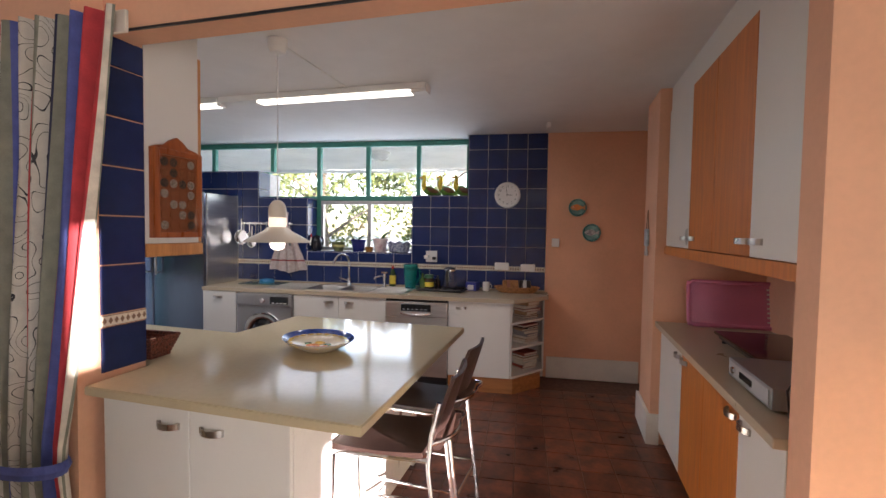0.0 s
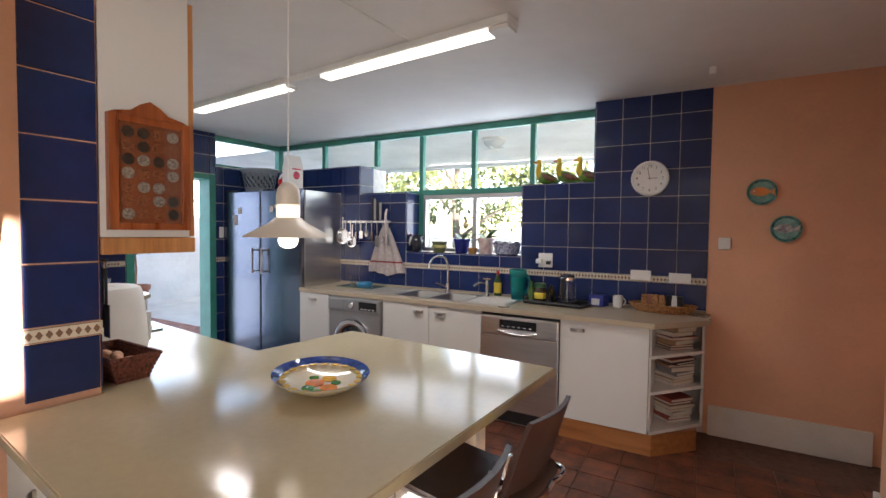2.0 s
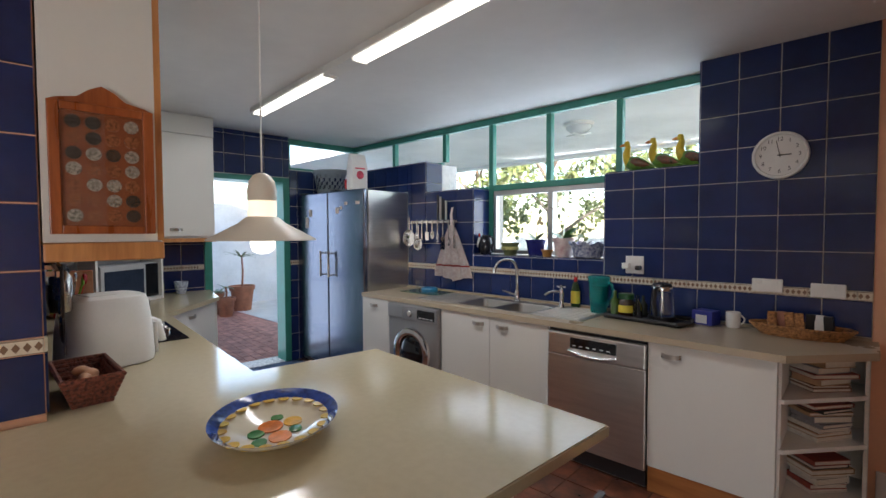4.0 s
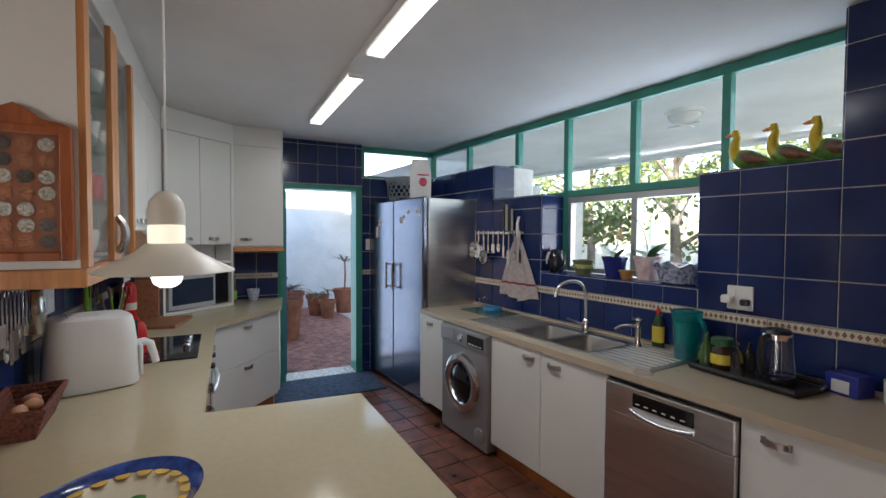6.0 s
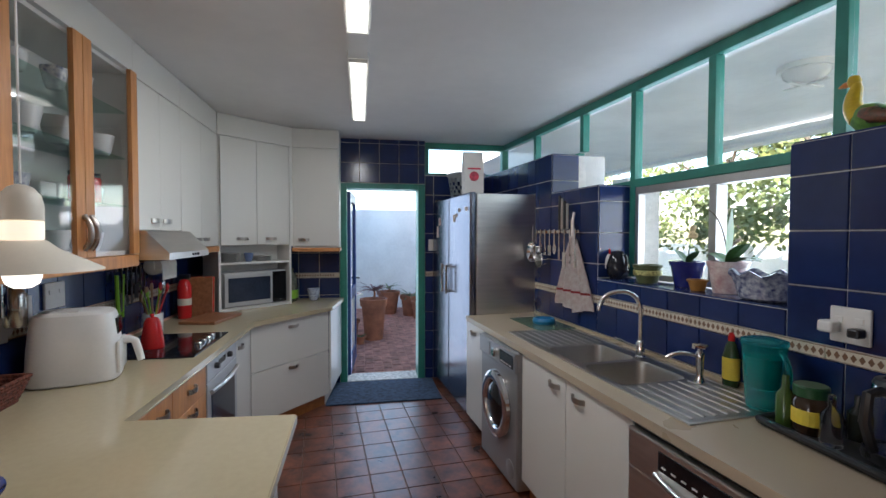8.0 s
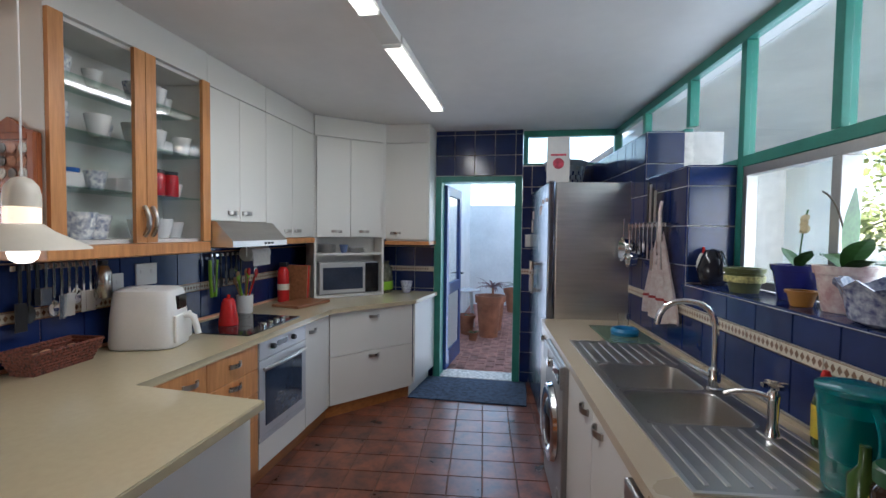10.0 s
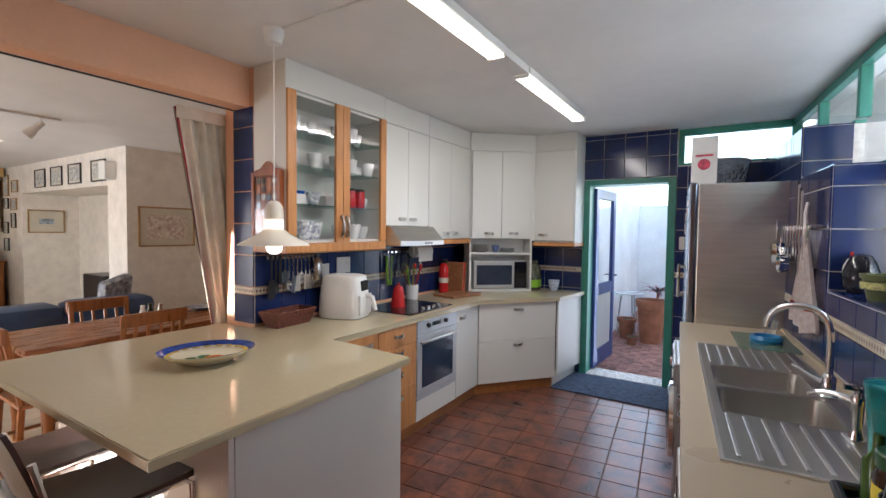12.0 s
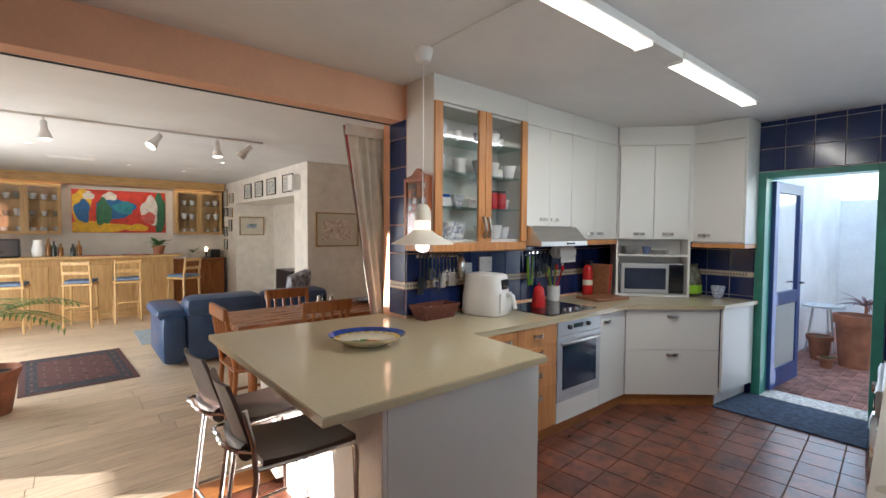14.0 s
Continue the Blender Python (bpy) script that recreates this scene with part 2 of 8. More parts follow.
ceiling = solid("ceiling", B(prism, [(-3.2, -9.6), (3.75, -9.6), (3.75, 3.14), (-3.2, 2.535)], CEIL, CEIL + 0.15), CEILING, LM, "plain white painted ceiling", "ceiling", "structure")
# dining room
wall_far = solid("wall_far", boxes((-1.0, -9.6, 0, 3.75, -9.25, CEIL)), WHITEWALL, LM, "plain off-white far wall behind the bar", "wall", "structure")
wall_block = solid("wall_block", boxes((-3.2, -9.6, 0, -1.6, -4.35, CEIL), (-1.6, -4.85, 0, -0.83, -4.35, CEIL), (-1.6, -9.6, 0, -0.83, -8.0, CEIL), (-1.6, -8.0, 2.02, -0.83, -4.85, CEIL)), TEXTURED, LM,
                   "rough plastered off-white wall with a recess", "wall", "structure")
wall_west = solid("wall_west", boxes((-3.2, -4.35, 0, -3.0, -0.95, CEIL)), TEXTURED, LM, "off-white plastered dining room wall", "wall", "structure")
# unseen wall; slits and openings sized so sun lands on pier, floor and panel
wall_sun = solid("wall_sun", boxes((3.75, -9.6, 0, 3.95, -6.0, CEIL), (3.75, -6.0, 2.2, 3.95, -3.36, CEIL), (3.75, -3.36, 0, 3.95, -3.24, CEIL), (3.75, -3.24, 0, 3.95, -3.015, 1.62), (3.75, -3.24, 2.18, 3.95, -3.015, CEIL), (3.75, -3.015, 0, 3.95, -2.76, CEIL), (3.75, -2.76, 0.42, 3.95, -2.44, CEIL), (3.75, -2.44, 1.2, 3.95, -1.63, CEIL), (3.75, -1.63, 0, 3.95, -0.5, CEIL)), WHITEWALL, LM,
                 "white wall out of view, its openings cut to place sun patches", "wall", "structure")

# ---- kitchen: window side ----
def handle(parent, x, z, y=0.0, w=0.095, m=None):
    """A flat satin bow handle on a door whose front is y (facing -y)."""
    bm = bmesh.new()
    k = 8
    for i in range(k):
        t0, t1 = i / k, (i + 1) / k
        def pt(t):
            return (x - w / 2 + w * t, y - 0.006 - 0.022 * math.sin(math.pi * t) ** 0.6)
        (xa, ya), (xb, yb) = pt(t0), pt(t1)
        vs = [bm.verts.new(v) for v in ((xa, ya, z - 0.012), (xb, yb, z - 0.012), (xb, yb, z + 0.012), (xa, ya, z + 0.012),
                                        (xa, ya + 0.004, z - 0.012), (xb, yb + 0.004, z - 0.012), (xb, yb + 0.004, z + 0.012), (xa, ya + 0.004, z + 0.012))]
        for f in ((0, 1, 2, 3), (7, 6, 5, 4), (0, 4, 5, 1), (3, 2, 6, 7)):
            bm.faces.new([vs[j] for j in f])
    box(bm, x - w / 2 - 0.002, y - 0.008, z - 0.012, x - w / 2 + 0.012, y + 0.002, z + 0.012)
    box(bm, x + w / 2 - 0.012, y - 0.008, z - 0.012, x + w / 2 + 0.002, y + 0.002, z + 0.012)
    bmesh.ops.remove_doubles(bm, verts=bm.verts, dist=0.0002)
    ob = part("handle", bm, NICKEL, parent, "satin nickel bow handle", m=m, smooth=True)
    return ob


def cabinet(name, m, w, d, z0, z1, fronts, label, group, body=CARCASS, gap=0.003, body_top=None):
    """A cabinet unit: its front is y = 0 facing -y, x from 0 to w. fronts: (x0, z0, x1, z1, material, handle x or None, handle z)."""
    c = thing(name, m, label, "cabinet", group)
    part("body", B(box, 0.001, 0.021, z0, w - 0.001, d, body_top or z1, bevel=0.001), body, c)
    for x0, fz0, x1, fz1, mt, hx, hz in fronts:
        dr = part("door", B(box, x0 + gap / 2, 0.0, fz0 + gap / 2, x1 - gap / 2, 0.019, fz1 - gap / 2, bevel=0.003), mt, c)
        if hx is not None:
            handle(dr, hx, hz)
    return c


YF = 4.505    # cabinet fronts of the window run
G1 = "base units under the window counter"
cabinet("base_cabinet", pose(-2.59, YF, 0), 0.38, 0.55, 0.10, 0.834, [(0, 0.10, 0.38, 0.834, CABWHITE, 0.17, 0.772)], "narrow white base cabinet beside the fridge with nickel handle", G1)
cabinet("base_cabinet", pose(-1.585, YF, 0), 0.945, 0.55, 0.10, 0.834,
        [(0, 0.10, 0.472, 0.834, CABWHITE, 0.37, 0.772), (0.472, 0.10, 0.945, 0.834, CABWHITE, 0.58, 0.772)], "white two-door sink cabinet with nickel handles", G1, body_top=0.72)
cabinet("base_cabinet", pose(-0.035, YF, 0), 0.575, 0.55, 0.14, 0.834, [(0, 0.14, 0.575, 0.834, CABWHITE, 0.12, 0.772)], "wide white base cabinet beside the dishwasher", G1)
solid("plinth", boxes((-1.58, YF + 0.05, 0, -0.65, YF + 0.07, 0.10)), PLINTH, WM, "orange-brown wooden plinth under the sink cabinet", "plinth")
solid("plinth", B(prism, [(-0.03, YF + 0.008), (0.565, YF + 0.008), (0.82, YF + 0.26), (0.82, YF + 0.55), (-0.03, YF + 0.55)], 0.0, 0.139), PLINTH, WM, "orange-brown wooden plinth under the angled end unit", "plinth")

# angled open end unit with shelves of books
SH = thing("end_shelf_unit", WM, "white angled open shelf unit at the counter end", "shelf")
poly = [(0.545, YF + 0.012), (0.565, YF + 0.012), (0.85, YF + 0.345), (0.85, YF + 0.58), (0.545, YF + 0.58)]
for i, z in enumerate((0.14, 0.40, 0.635)):
    part("shelf", B(prism, poly, z, z + 0.02), CARCASS, SH)
part("back_panel", B(box, 0.545, YF + 0.565, 0.16, 0.85, YF + 0.58, 0.834), CARCASS, SH)
part("side_panel", B(box, 0.541, YF + 0.02, 0.16, 0.553, YF + 0.565, 0.834), CARCASS, SH)
part("side_panel", B(box, 0.838, YF + 0.35, 0.16, 0.852, YF + 0.565, 0.834), CARCASS, SH)
BOOKS = [mat("book_cover_" + n, c, 0.6, var=0.12, scale=30) for n, c in (("white", (0.66, 0.62, 0.55)), ("brown", (0.20, 0.09, 0.05)), ("grey", (0.28, 0.27, 0.27)), ("tan", (0.45, 0.28, 0.15)), ("black", (0.03, 0.03, 0.03)), ("red", (0.32, 0.06, 0.04)))]
PAPER = mat("book_pages", (0.66, 0.60, 0.50), 0.9, var=0.1, scale=60, stretch=(1, 1, 12))
rb = random.Random(4)
def book(m, w, d, h, cover, label, group="books on the end shelves"):
    b = thing("book", m, label, "book", group)
    part("page_block", B(box, -w / 2 + 0.004, -d / 2 + 0.004, 0.003, w / 2 - 0.001, d / 2 - 0.004, h - 0.003), PAPER, b)
    bm = B(box, -w / 2, -d / 2, 0, w / 2, d / 2, 0.003)
    box(bm, -w / 2, -d / 2, h - 0.003, w / 2, d / 2, h)
    box(bm, -w / 2, -d / 2, 0.003, -w / 2 + 0.003, d / 2, h - 0.003)
    part("cover", bm, cover, b)
for z, top in ((0.16, 0.33), (0.42, 0.60), (0.655, 0.84)):
    zz = z
    while zz < top - 0.02 * rb.random():
        h = rb.uniform(0.014, 0.034)
        w, d = rb.uniform(0.17, 0.23), rb.uniform(0.14, 0.17)
        book(Matrix.Translation((0.675 + rb.uniform(-0.01, 0.01), YF + 0.345, zz)) @ pose(0, 0, 0, 0, 0, 49 + rb.uniform(-7, 7) + rb.choice((0, 180))), w, d, h, rb.choice(BOOKS), "closed book lying in a pile on the shelf")
        zz += h + 0.001

# counter with the sink let in
CT = solid("window_countertop", B(prism, [(-2.60, 4.502), (-2.60, YW - 0.008), (-1.945, YW - 0.008), (-1.945, 4.496)], 0.836, 0.872), COUNTER2, WM, "long beige counter under the window", "countertop")
part("counter_section", B(prism, [(-1.945, 4.496), (-1.945, 4.585), (-0.465, 4.585), (-0.465, 4.481)], 0.836, 0.872), COUNTER2, CT)
part("counter_section", B(prism, [(-1.945, 5.025), (-1.945, YW - 0.008), (-0.465, YW - 0.008), (-0.465, 5.025)], 0.836, 0.872), COUNTER2, CT)
part("counter_section", B(prism, [(-0.465, 4.481), (0.57, 4.471), (0.885, 4.82), (0.885, YW - 0.008), (-0.465, YW - 0.008)], 0.836, 0.872), COUNTER2, CT)
part("upstand", boxes((-2.60, YW - 0.022, 0.872, 0.86, YW - 0.008, 0.887)), COUNTER2, CT)

SINK = thing("kitchen_sink", pose(-1.945, 4.585, 0.872), "stainless steel double sink with ribbed drainers let into the counter", "sink")
SW, SD = 1.48, 0.44
def basin(bm, x0, y0, x1, y1, depth, r=0.05, k=6):
    """An open basin with rounded corners, its rim at z = 0.004."""
    def ring(inset, z):
        out = []
        for cx, cy, a0 in ((x1 - r, y1 - r, 0), (x0 + r, y1 - r, 90), (x0 + r, y0 + r, 180), (x1 - r, y0 + r, 270)):
            for i in range(k + 1):
                a = radians(a0 + 90 * i / k)
                out.append(bm.verts.new((cx + (r - inset) * math.cos(a), cy + (r - inset) * math.sin(a), z)))
        return out
    rings = [ring(-0.012, 0.004), ring(0, 0.002), ring(0.006, -0.01), ring(0.012, -depth + 0.02), ring(0.028, -depth)]
    for p, q in zip(rings, rings[1:]):
        n = len(p)
        for i in range(n):
            bm.faces.new((p[i], p[(i + 1) % n], q[(i + 1) % n], q[i]))
    bm.faces.new(rings[-1])
    return bm
bowls = ((0.437, 0.03, 0.755, 0.375), (0.785, 0.03, 1.09, 0.375))
bm = bmesh.new()
for x0, y0, x1, y1 in ((0, 0, 0.437, SD), (1.09, 0, SW, SD), (0.437, 0, 1.09, 0.03), (0.437, 0.375, 1.09, SD), (0.755, 0.03, 0.785, 0.375)):
    box(bm, x0, y0, -0.002, x1, y1, 0.003)
SINKSTEEL = mat("worn_sink_steel", (0.46, 0.445, 0.42), 0.33, 1.0, var=0.04, scale=5, bump=0.012, rvar=0.04)
part("deck", bm, SINKSTEEL, SINK)
for b in bowls:
    part("bowl", basin(bmesh.new(), *b, 0.16), SINKSTEEL, SINK, smooth=True)
    part("drain", B(lathe, [(0.0, 0.0), (0.035, 0.0), (0.032, 0.004), (0.012, 0.001), (0.0, 0.001)], m=pose((b[0] + b[2]) / 2, (b[1] + b[3]) / 2, -0.159)), CHROME, SINK)
for x0, x1 in ((0.03, 0.41), (1.115, 1.45)):
    n = 8
    for i in range(n):
        yy = 0.04 + i * (SD - 0.08) / (n - 1)
        part("drainer_rib", B(box, x0, yy - 0.006, 0.002, x1, yy + 0.006, 0.0075, bevel=0.002), STEEL, SINK)
part("rim", boxes((-0.008, -0.008, -0.001, SW + 0.008, 0.004, 0.0055), (-0.008, SD - 0.004, -0.001, SW + 0.008, SD + 0.008, 0.0055), (-0.008, 0.004, -0.001, 0.004, SD - 0.004, 0.0055), (SW - 0.004, 0.004, -0.001, SW + 0.008, SD - 0.004, 0.0055)), STEEL, SINK)

TAP = thing("mixer_tap", pose(-1.20, 4.985, 0.8775), "chrome swan-neck mixer tap behind the sink", "tap")
part("base", B(lathe, [(0.028, 0), (0.028, 0.006), (0.022, 0.012), (0.022, 0.075), (0.016, 0.085), (0.013, 0.09)]), CHROME, TAP, smooth=True)
neck = [(0, 0, 0.085), (0, 0, 0.20)] + arc((0, 0, 0.22), (0, 0, 0.345), (-0.05, -0.10, 0.335), 8) + arc((-0.055, -0.11, 0.333), (-0.085, -0.18, 0.32), (-0.092, -0.185, 0.235), 7)
part("spout", B(tube, neck, 0.012, 12), CHROME, TAP, smooth=True)
part("lever", B(tube, [(0, -0.02, 0.055), (-0.03, -0.055, 0.07), (-0.075, -0.10, 0.092)], 0.009, 8, 0.005), CHROME, TAP, smooth=True)
TAP2 = thing("filter_tap", pose(-0.795, 4.955, 0.8775), "small chrome drinking-water tap beside the mixer", "tap")
part("body", B(lathe, [(0.022, 0), (0.02, 0.01), (0.014, 0.03), (0.016, 0.10), (0.018, 0.125), (0.010, 0.14)]), CHROME, TAP2, smooth=True)
part("spout", B(tube, arc((0, 0, 0.11), (-0.05, -0.06, 0.135), (-0.08, -0.10, 0.095), 6), 0.009, 10), CHROME, TAP2, smooth=True)
part("cross_handle", boxes((-0.035, -0.008, 0.148, 0.035, 0.008, 0.16), (-0.008, -0.035, 0.148, 0.008, 0.035, 0.16), (-0.007, -0.007, 0.135, 0.007, 0.007, 0.165)), CHROME, TAP2)

# washing machine
SILVER = mat("silver_appliance_paint", (0.36, 0.36, 0.36), 0.35, 0.55, var=0.04, scale=4, bump=0.01)
WM1 = thing("washing_machine", pose(-2.185, YF - 0.04, 0), "silver front-loading washing machine under the counter", "washing machine")
part("body", B(box, 0, 0.015, 0.02, 0.595, 0.55, 0.83, bevel=0.012), SILVER, WM1)
part("control_panel", B(box, 0.004, 0.0, 0.709, 0.591, 0.02, 0.824, bevel=0.006), SILVER, WM1)
part("detergent_drawer", B(box, 0.02, -0.004, 0.722, 0.20, 0.008, 0.812, bevel=0.004), SILVER, WM1)
part("dial", B(lathe, [(0.028, 0), (0.028, 0.016), (0.022, 0.022), (0.0, 0.022)], m=pose(0.29, 0.002, 0.764, 90)), CHROME, WM1, smooth=True)
part("display", B(box, 0.37, -0.004, 0.729, 0.565, 0.006, 0.804, bevel=0.003), BLACKGLASS, WM1)
for i in range(4):
    part("button", B(box, 0.395 + 0.042 * i, -0.007, 0.738, 0.42 + 0.042 * i, 0.0, 0.746), WHITEPLASTIC, WM1)
door = part("door_ring", B(lathe, [(0.135, 0.0), (0.205, 0.0), (0.212, 0.012), (0.205, 0.032), (0.175, 0.042), (0.15, 0.036), (0.138, 0.02)], 40, m=pose(0.30, 0.018, 0.44, 90)), CHROME, WM1, "bright metal ring round the porthole", smooth=True)
part("porthole", B(lathe, [(0.145, 0.0), (0.145, 0.012), (0.11, 0.034), (0.05, 0.046), (0.0, 0.048)], 40, m=pose(0.30, 0.016, 0.44, 90)), BLACKGLASS, door, smooth=True)
part("filter_flap", B(lathe, [(0.055, 0), (0.055, 0.006), (0.05, 0.009), (0, 0.009)], m=pose(0.50, 0.018, 0.115, 90)), SILVER, WM1, smooth=True)
for x in (0.06, 0.535):
    part("foot", B(lathe, [(0.022, 0), (0.022, 0.01), (0.012, 0.012), (0.012, 0.022)], m=pose(x, 0.08, 0)), DARKPLASTIC, WM1)

# dishwasher
DW = thing("dishwasher", pose(-0.635, YF - 0.03, 0), "stainless steel dishwasher with black control strip", "dishwasher")
part("body", B(box, 0.002, 0.03, 0.02, 0.596, 0.55, 0.83), DARKPLASTIC, DW)
part("top_panel", B(box, 0.0, 0.0, 0.674, 0.597, 0.035, 0.814, bevel=0.008), STEEL, DW)
part("door", B(box, 0.0, 0.004, 0.115, 0.597, 0.03, 0.672, bevel=0.004), STEEL, DW)
part("control_strip", B(box, 0.155, -0.004, 0.726, 0.44, 0.01, 0.792, bevel=0.004), BLACKGLASS, DW)
for i in range(6):
    part("button", B(box, 0.175 + 0.042 * i, -0.0065, 0.742, 0.193 + 0.042 * i, -0.002, 0.747), WHITEPLASTIC, DW)
part("grip", B(tube, arc((0.15, -0.008, 0.709), (0.298, -0.03, 0.674), (0.445, -0.008, 0.709), 12), 0.010, 10), CHROME, DW, "bright curved door grip", smooth=True)
part("toe_kick", B(box, 0.01, 0.06, 0.0, 0.587, 0.075, 0.11), STEEL, DW)

# fridge and freezer side by side
# stainless front: the blue tiles' reflection is put into its dark base colour
TINTEDSTEEL = mat("tile_tinted_fridge_front", (0.24, 0.26, 0.32), 0.22, 1.0, var=0.05, scale=2, bump=0.015, bscale=30, stretch=(14, 1, 1), rvar=0.05)
def fridge(x, w, label, right):
    f = thing("fridge", pose(x, 4.535, 0), label, "fridge", "tall fridges by the back door")
    part("cabinet", B(box, 0, 0.055, 0.015, w, 0.565, 1.835, bevel=0.006), STEEL, f)
    d = part("door", B(box, 0.002, 0, 0.06, w - 0.002, 0.05, 1.845, bevel=0.012), TINTEDSTEEL, f, "steel door coloured dark blue for the tiles it reflects")
    hx = w - 0.07 if right else 0.07
    bm = B(tube, [(hx, -0.045, 0.98), (hx, -0.045, 1.24)], 0.011, 10)
    tube(bm, [(hx, -0.045, 1.0), (hx, 0.002, 1.0)], 0.008, 8)
    tube(bm, [(hx, -0.045, 1.22), (hx, 0.002, 1.22)], 0.008, 8)
    part("handle", bm, NICKEL, d, smooth=True)
    for i, fx in enumerate((0.05, w - 0.05)):
        part("foot", B(lathe, [(0.02, 0), (0.02, 0.016)], m=pose(fx, 0.12, 0)), DARKPLASTIC, f)
    part("hinge_cover", B(box, 0.03, 0.01, 1.846, 0.12, 0.09, 1.862, bevel=0.004), DARKPLASTIC, f)
    return f
fridge(-3.198, 0.595, "tall stainless steel fridge standing beside the counter", False)
fridge(-3.796, 0.595, "tall stainless steel freezer standing by the back door", True)
MAGNET = mat("fridge_magnet_card", (0.6, 0.5, 0.42), 0.7, var=0.5, scale=60, dark=(0.2, 0.12, 0.1))
for x, z, w, h in ((-3.05, 1.62, 0.045, 0.06), (-2.98, 1.66, 0.03, 0.03), (-2.90, 1.70, 0.04, 0.03), (-3.62, 1.48, 0.05, 0.11), (-3.55, 1.60, 0.05, 0.07), (-2.72, 1.70, 0.06, 0.03)):
    solid("fridge_magnet", boxes((x, 4.529, z, x + w, 4.5345, z + h)), MAGNET, WM, "small printed magnet card stuck on the fridge door", "magnet", group="magnets on the fridge doors")

# ---- kitchen: cooker side, peninsula ----
GW, GB = "wall cabinets over the cooker run", "base units of the cooker run"


def lm(a, b, z=0, rz=0):
    return LM @ pose(a, b, z, 0, 0, rz)


def rm(a, b, z=0, rz=0):
    return RM @ pose(a, b, z, 0, 0, rz)


def from_front(a0, a1, b):
    """Pose of a unit whose front faces +b, its local x running towards -a from a1 (the larger)."""
    return lm(a1, b, 0, 180)


# base units: wooden drawers, oven, slim door, diagonal drawers, end panel
for a1, w, hx in ((-0.11, 0.30, 0.19), (-0.41, 0.42, 0.21)):
    cabinet("drawer_unit", from_front(a1 - w, a1, 0.02), w, 0.58, 0.10, 0.834,
            [(0, 0.69, w, 0.834, BEECH, hx, 0.772), (0, 0.56, w, 0.69, BEECH, hx, 0.655), (0, 0.40, w, 0.56, BEECH, hx, 0.50), (0, 0.10, w, 0.40, BEECH, hx, 0.34)],
            "beech drawer unit with nickel handles under the counter", GB)
cabinet("base_cabinet", from_front(0, -1.395, 0.02), 0.385, 0.58, 0.10, 0.834, [(0, 0.10, 0.385, 0.834, CABWHITE, 0.10, 0.762)], "slim white base cabinet beside the oven", GB)
p0, p1 = Vector((-1.79, 0.02)), Vector((-2.40, 0.53))
ang = math.degrees(math.atan2(p1.y - p0.y, p1.x - p0.x))
wd = (p1 - p0).length
cabinet("corner_drawer_unit", lm(p0.x, p0.y, 0, ang), wd, 0.30, 0.10, 0.834, [(0, 0.485, wd, 0.834, CABWHITE, wd / 2, 0.772), (0, 0.10, wd, 0.485, CABWHITE, wd / 2, 0.445)],
        "white diagonal corner unit with two deep drawers", GB)
solid("white_side_board", B(prism, [(-2.42, 0.53), (-2.42, 0.548), (-2.96, 0.615), (-2.96, 0.595)], 0.12, 0.834), CABWHITE, LM, "white end panel of the corner unit by the back door", "panel")
solid("plinth", B(prism, [(-0.1, -0.04), (-1.81, -0.04), (-2.42, 0.47), (-2.42, 0.49), (-1.80, -0.02), (-0.1, -0.02)], 0, 0.10), PLINTH, LM, "orange-brown wooden plinth under the cooker run", "plinth")
solid("end_plinth", B(prism, [(-2.42, 0.47), (-2.42, 0.50), (-2.96, 0.56), (-2.96, 0.53)], 0, 0.118), TRIMWHITE, LM, "white plinth under the end panel", "plinth")

OVENWHITE = mat("pale_grey_oven_enamel", (0.50, 0.51, 0.53), 0.3, 0.4, var=0.03)
OVENGLASS = mat("dark_oven_glass", (0.025, 0.035, 0.06), 0.06, var=0.3, scale=3, bump=0)
OV = thing("oven", from_front(0, -0.835, 0.025), "built-in silver-grey oven with dark glass door", "oven")
part("body", B(box, 0.002, 0.03, 0.25, 0.553, 0.55, 0.834), OVENWHITE, OV)
part("control_panel", B(box, 0.0, 0.0, 0.729, 0.555, 0.03, 0.834, bevel=0.004), OVENWHITE, OV)
for x in (0.13, 0.37):
    part("knob", B(lathe, [(0.017, 0), (0.017, 0.02), (0.013, 0.026), (0, 0.026)], 16, m=pose(x, 0.001, 0.789, 90)), DARKPLASTIC, OV, smooth=True)
part("clock_display", B(box, 0.19, -0.003, 0.774, 0.31, 0.002, 0.804), BLACKGLASS, OV)
dr = part("door", B(box, 0.0, 0.0, 0.285, 0.555, 0.03, 0.726, bevel=0.004), OVENWHITE, OV)
part("glass", B(box, 0.06, -0.004, 0.335, 0.495, 0.002, 0.665, bevel=0.004), OVENGLASS, dr)
part("handle", B(tube, arc((0.03, -0.012, 0.674), (0.277, -0.055, 0.685), (0.525, -0.012, 0.674), 12), 0.012, 10), STEEL, dr, smooth=True)
part("lower_panel", B(box, 0.0, 0.004, 0.25, 0.555, 0.03, 0.283), OVENWHITE, OV)
solid("oven_base_board", boxes((-1.39, 0.005, 0.10, -0.835, 0.02, 0.248)), CABWHITE, LM, "pale board under the built-in oven", "panel")

# L-shaped stone worktop with the peninsula
bm = B(prism, [(-2.99, -0.605), (0.07, -0.605), (0.07, -0.895), (1.22, -0.907), (1.21, 0.60), (0.024, 0.587), (-0.01, 0.015), (-1.77, 0.045), (-2.405, 0.565), (-2.96, 0.64), (-2.99, 0.64)], 0.836, 0.872)
bmesh.ops.bevel(bm, geom=[e for e in bm.edges if abs(e.verts[0].co.z - e.verts[1].co.z) < 1e-5], offset=0.004, segments=2, affect="EDGES")
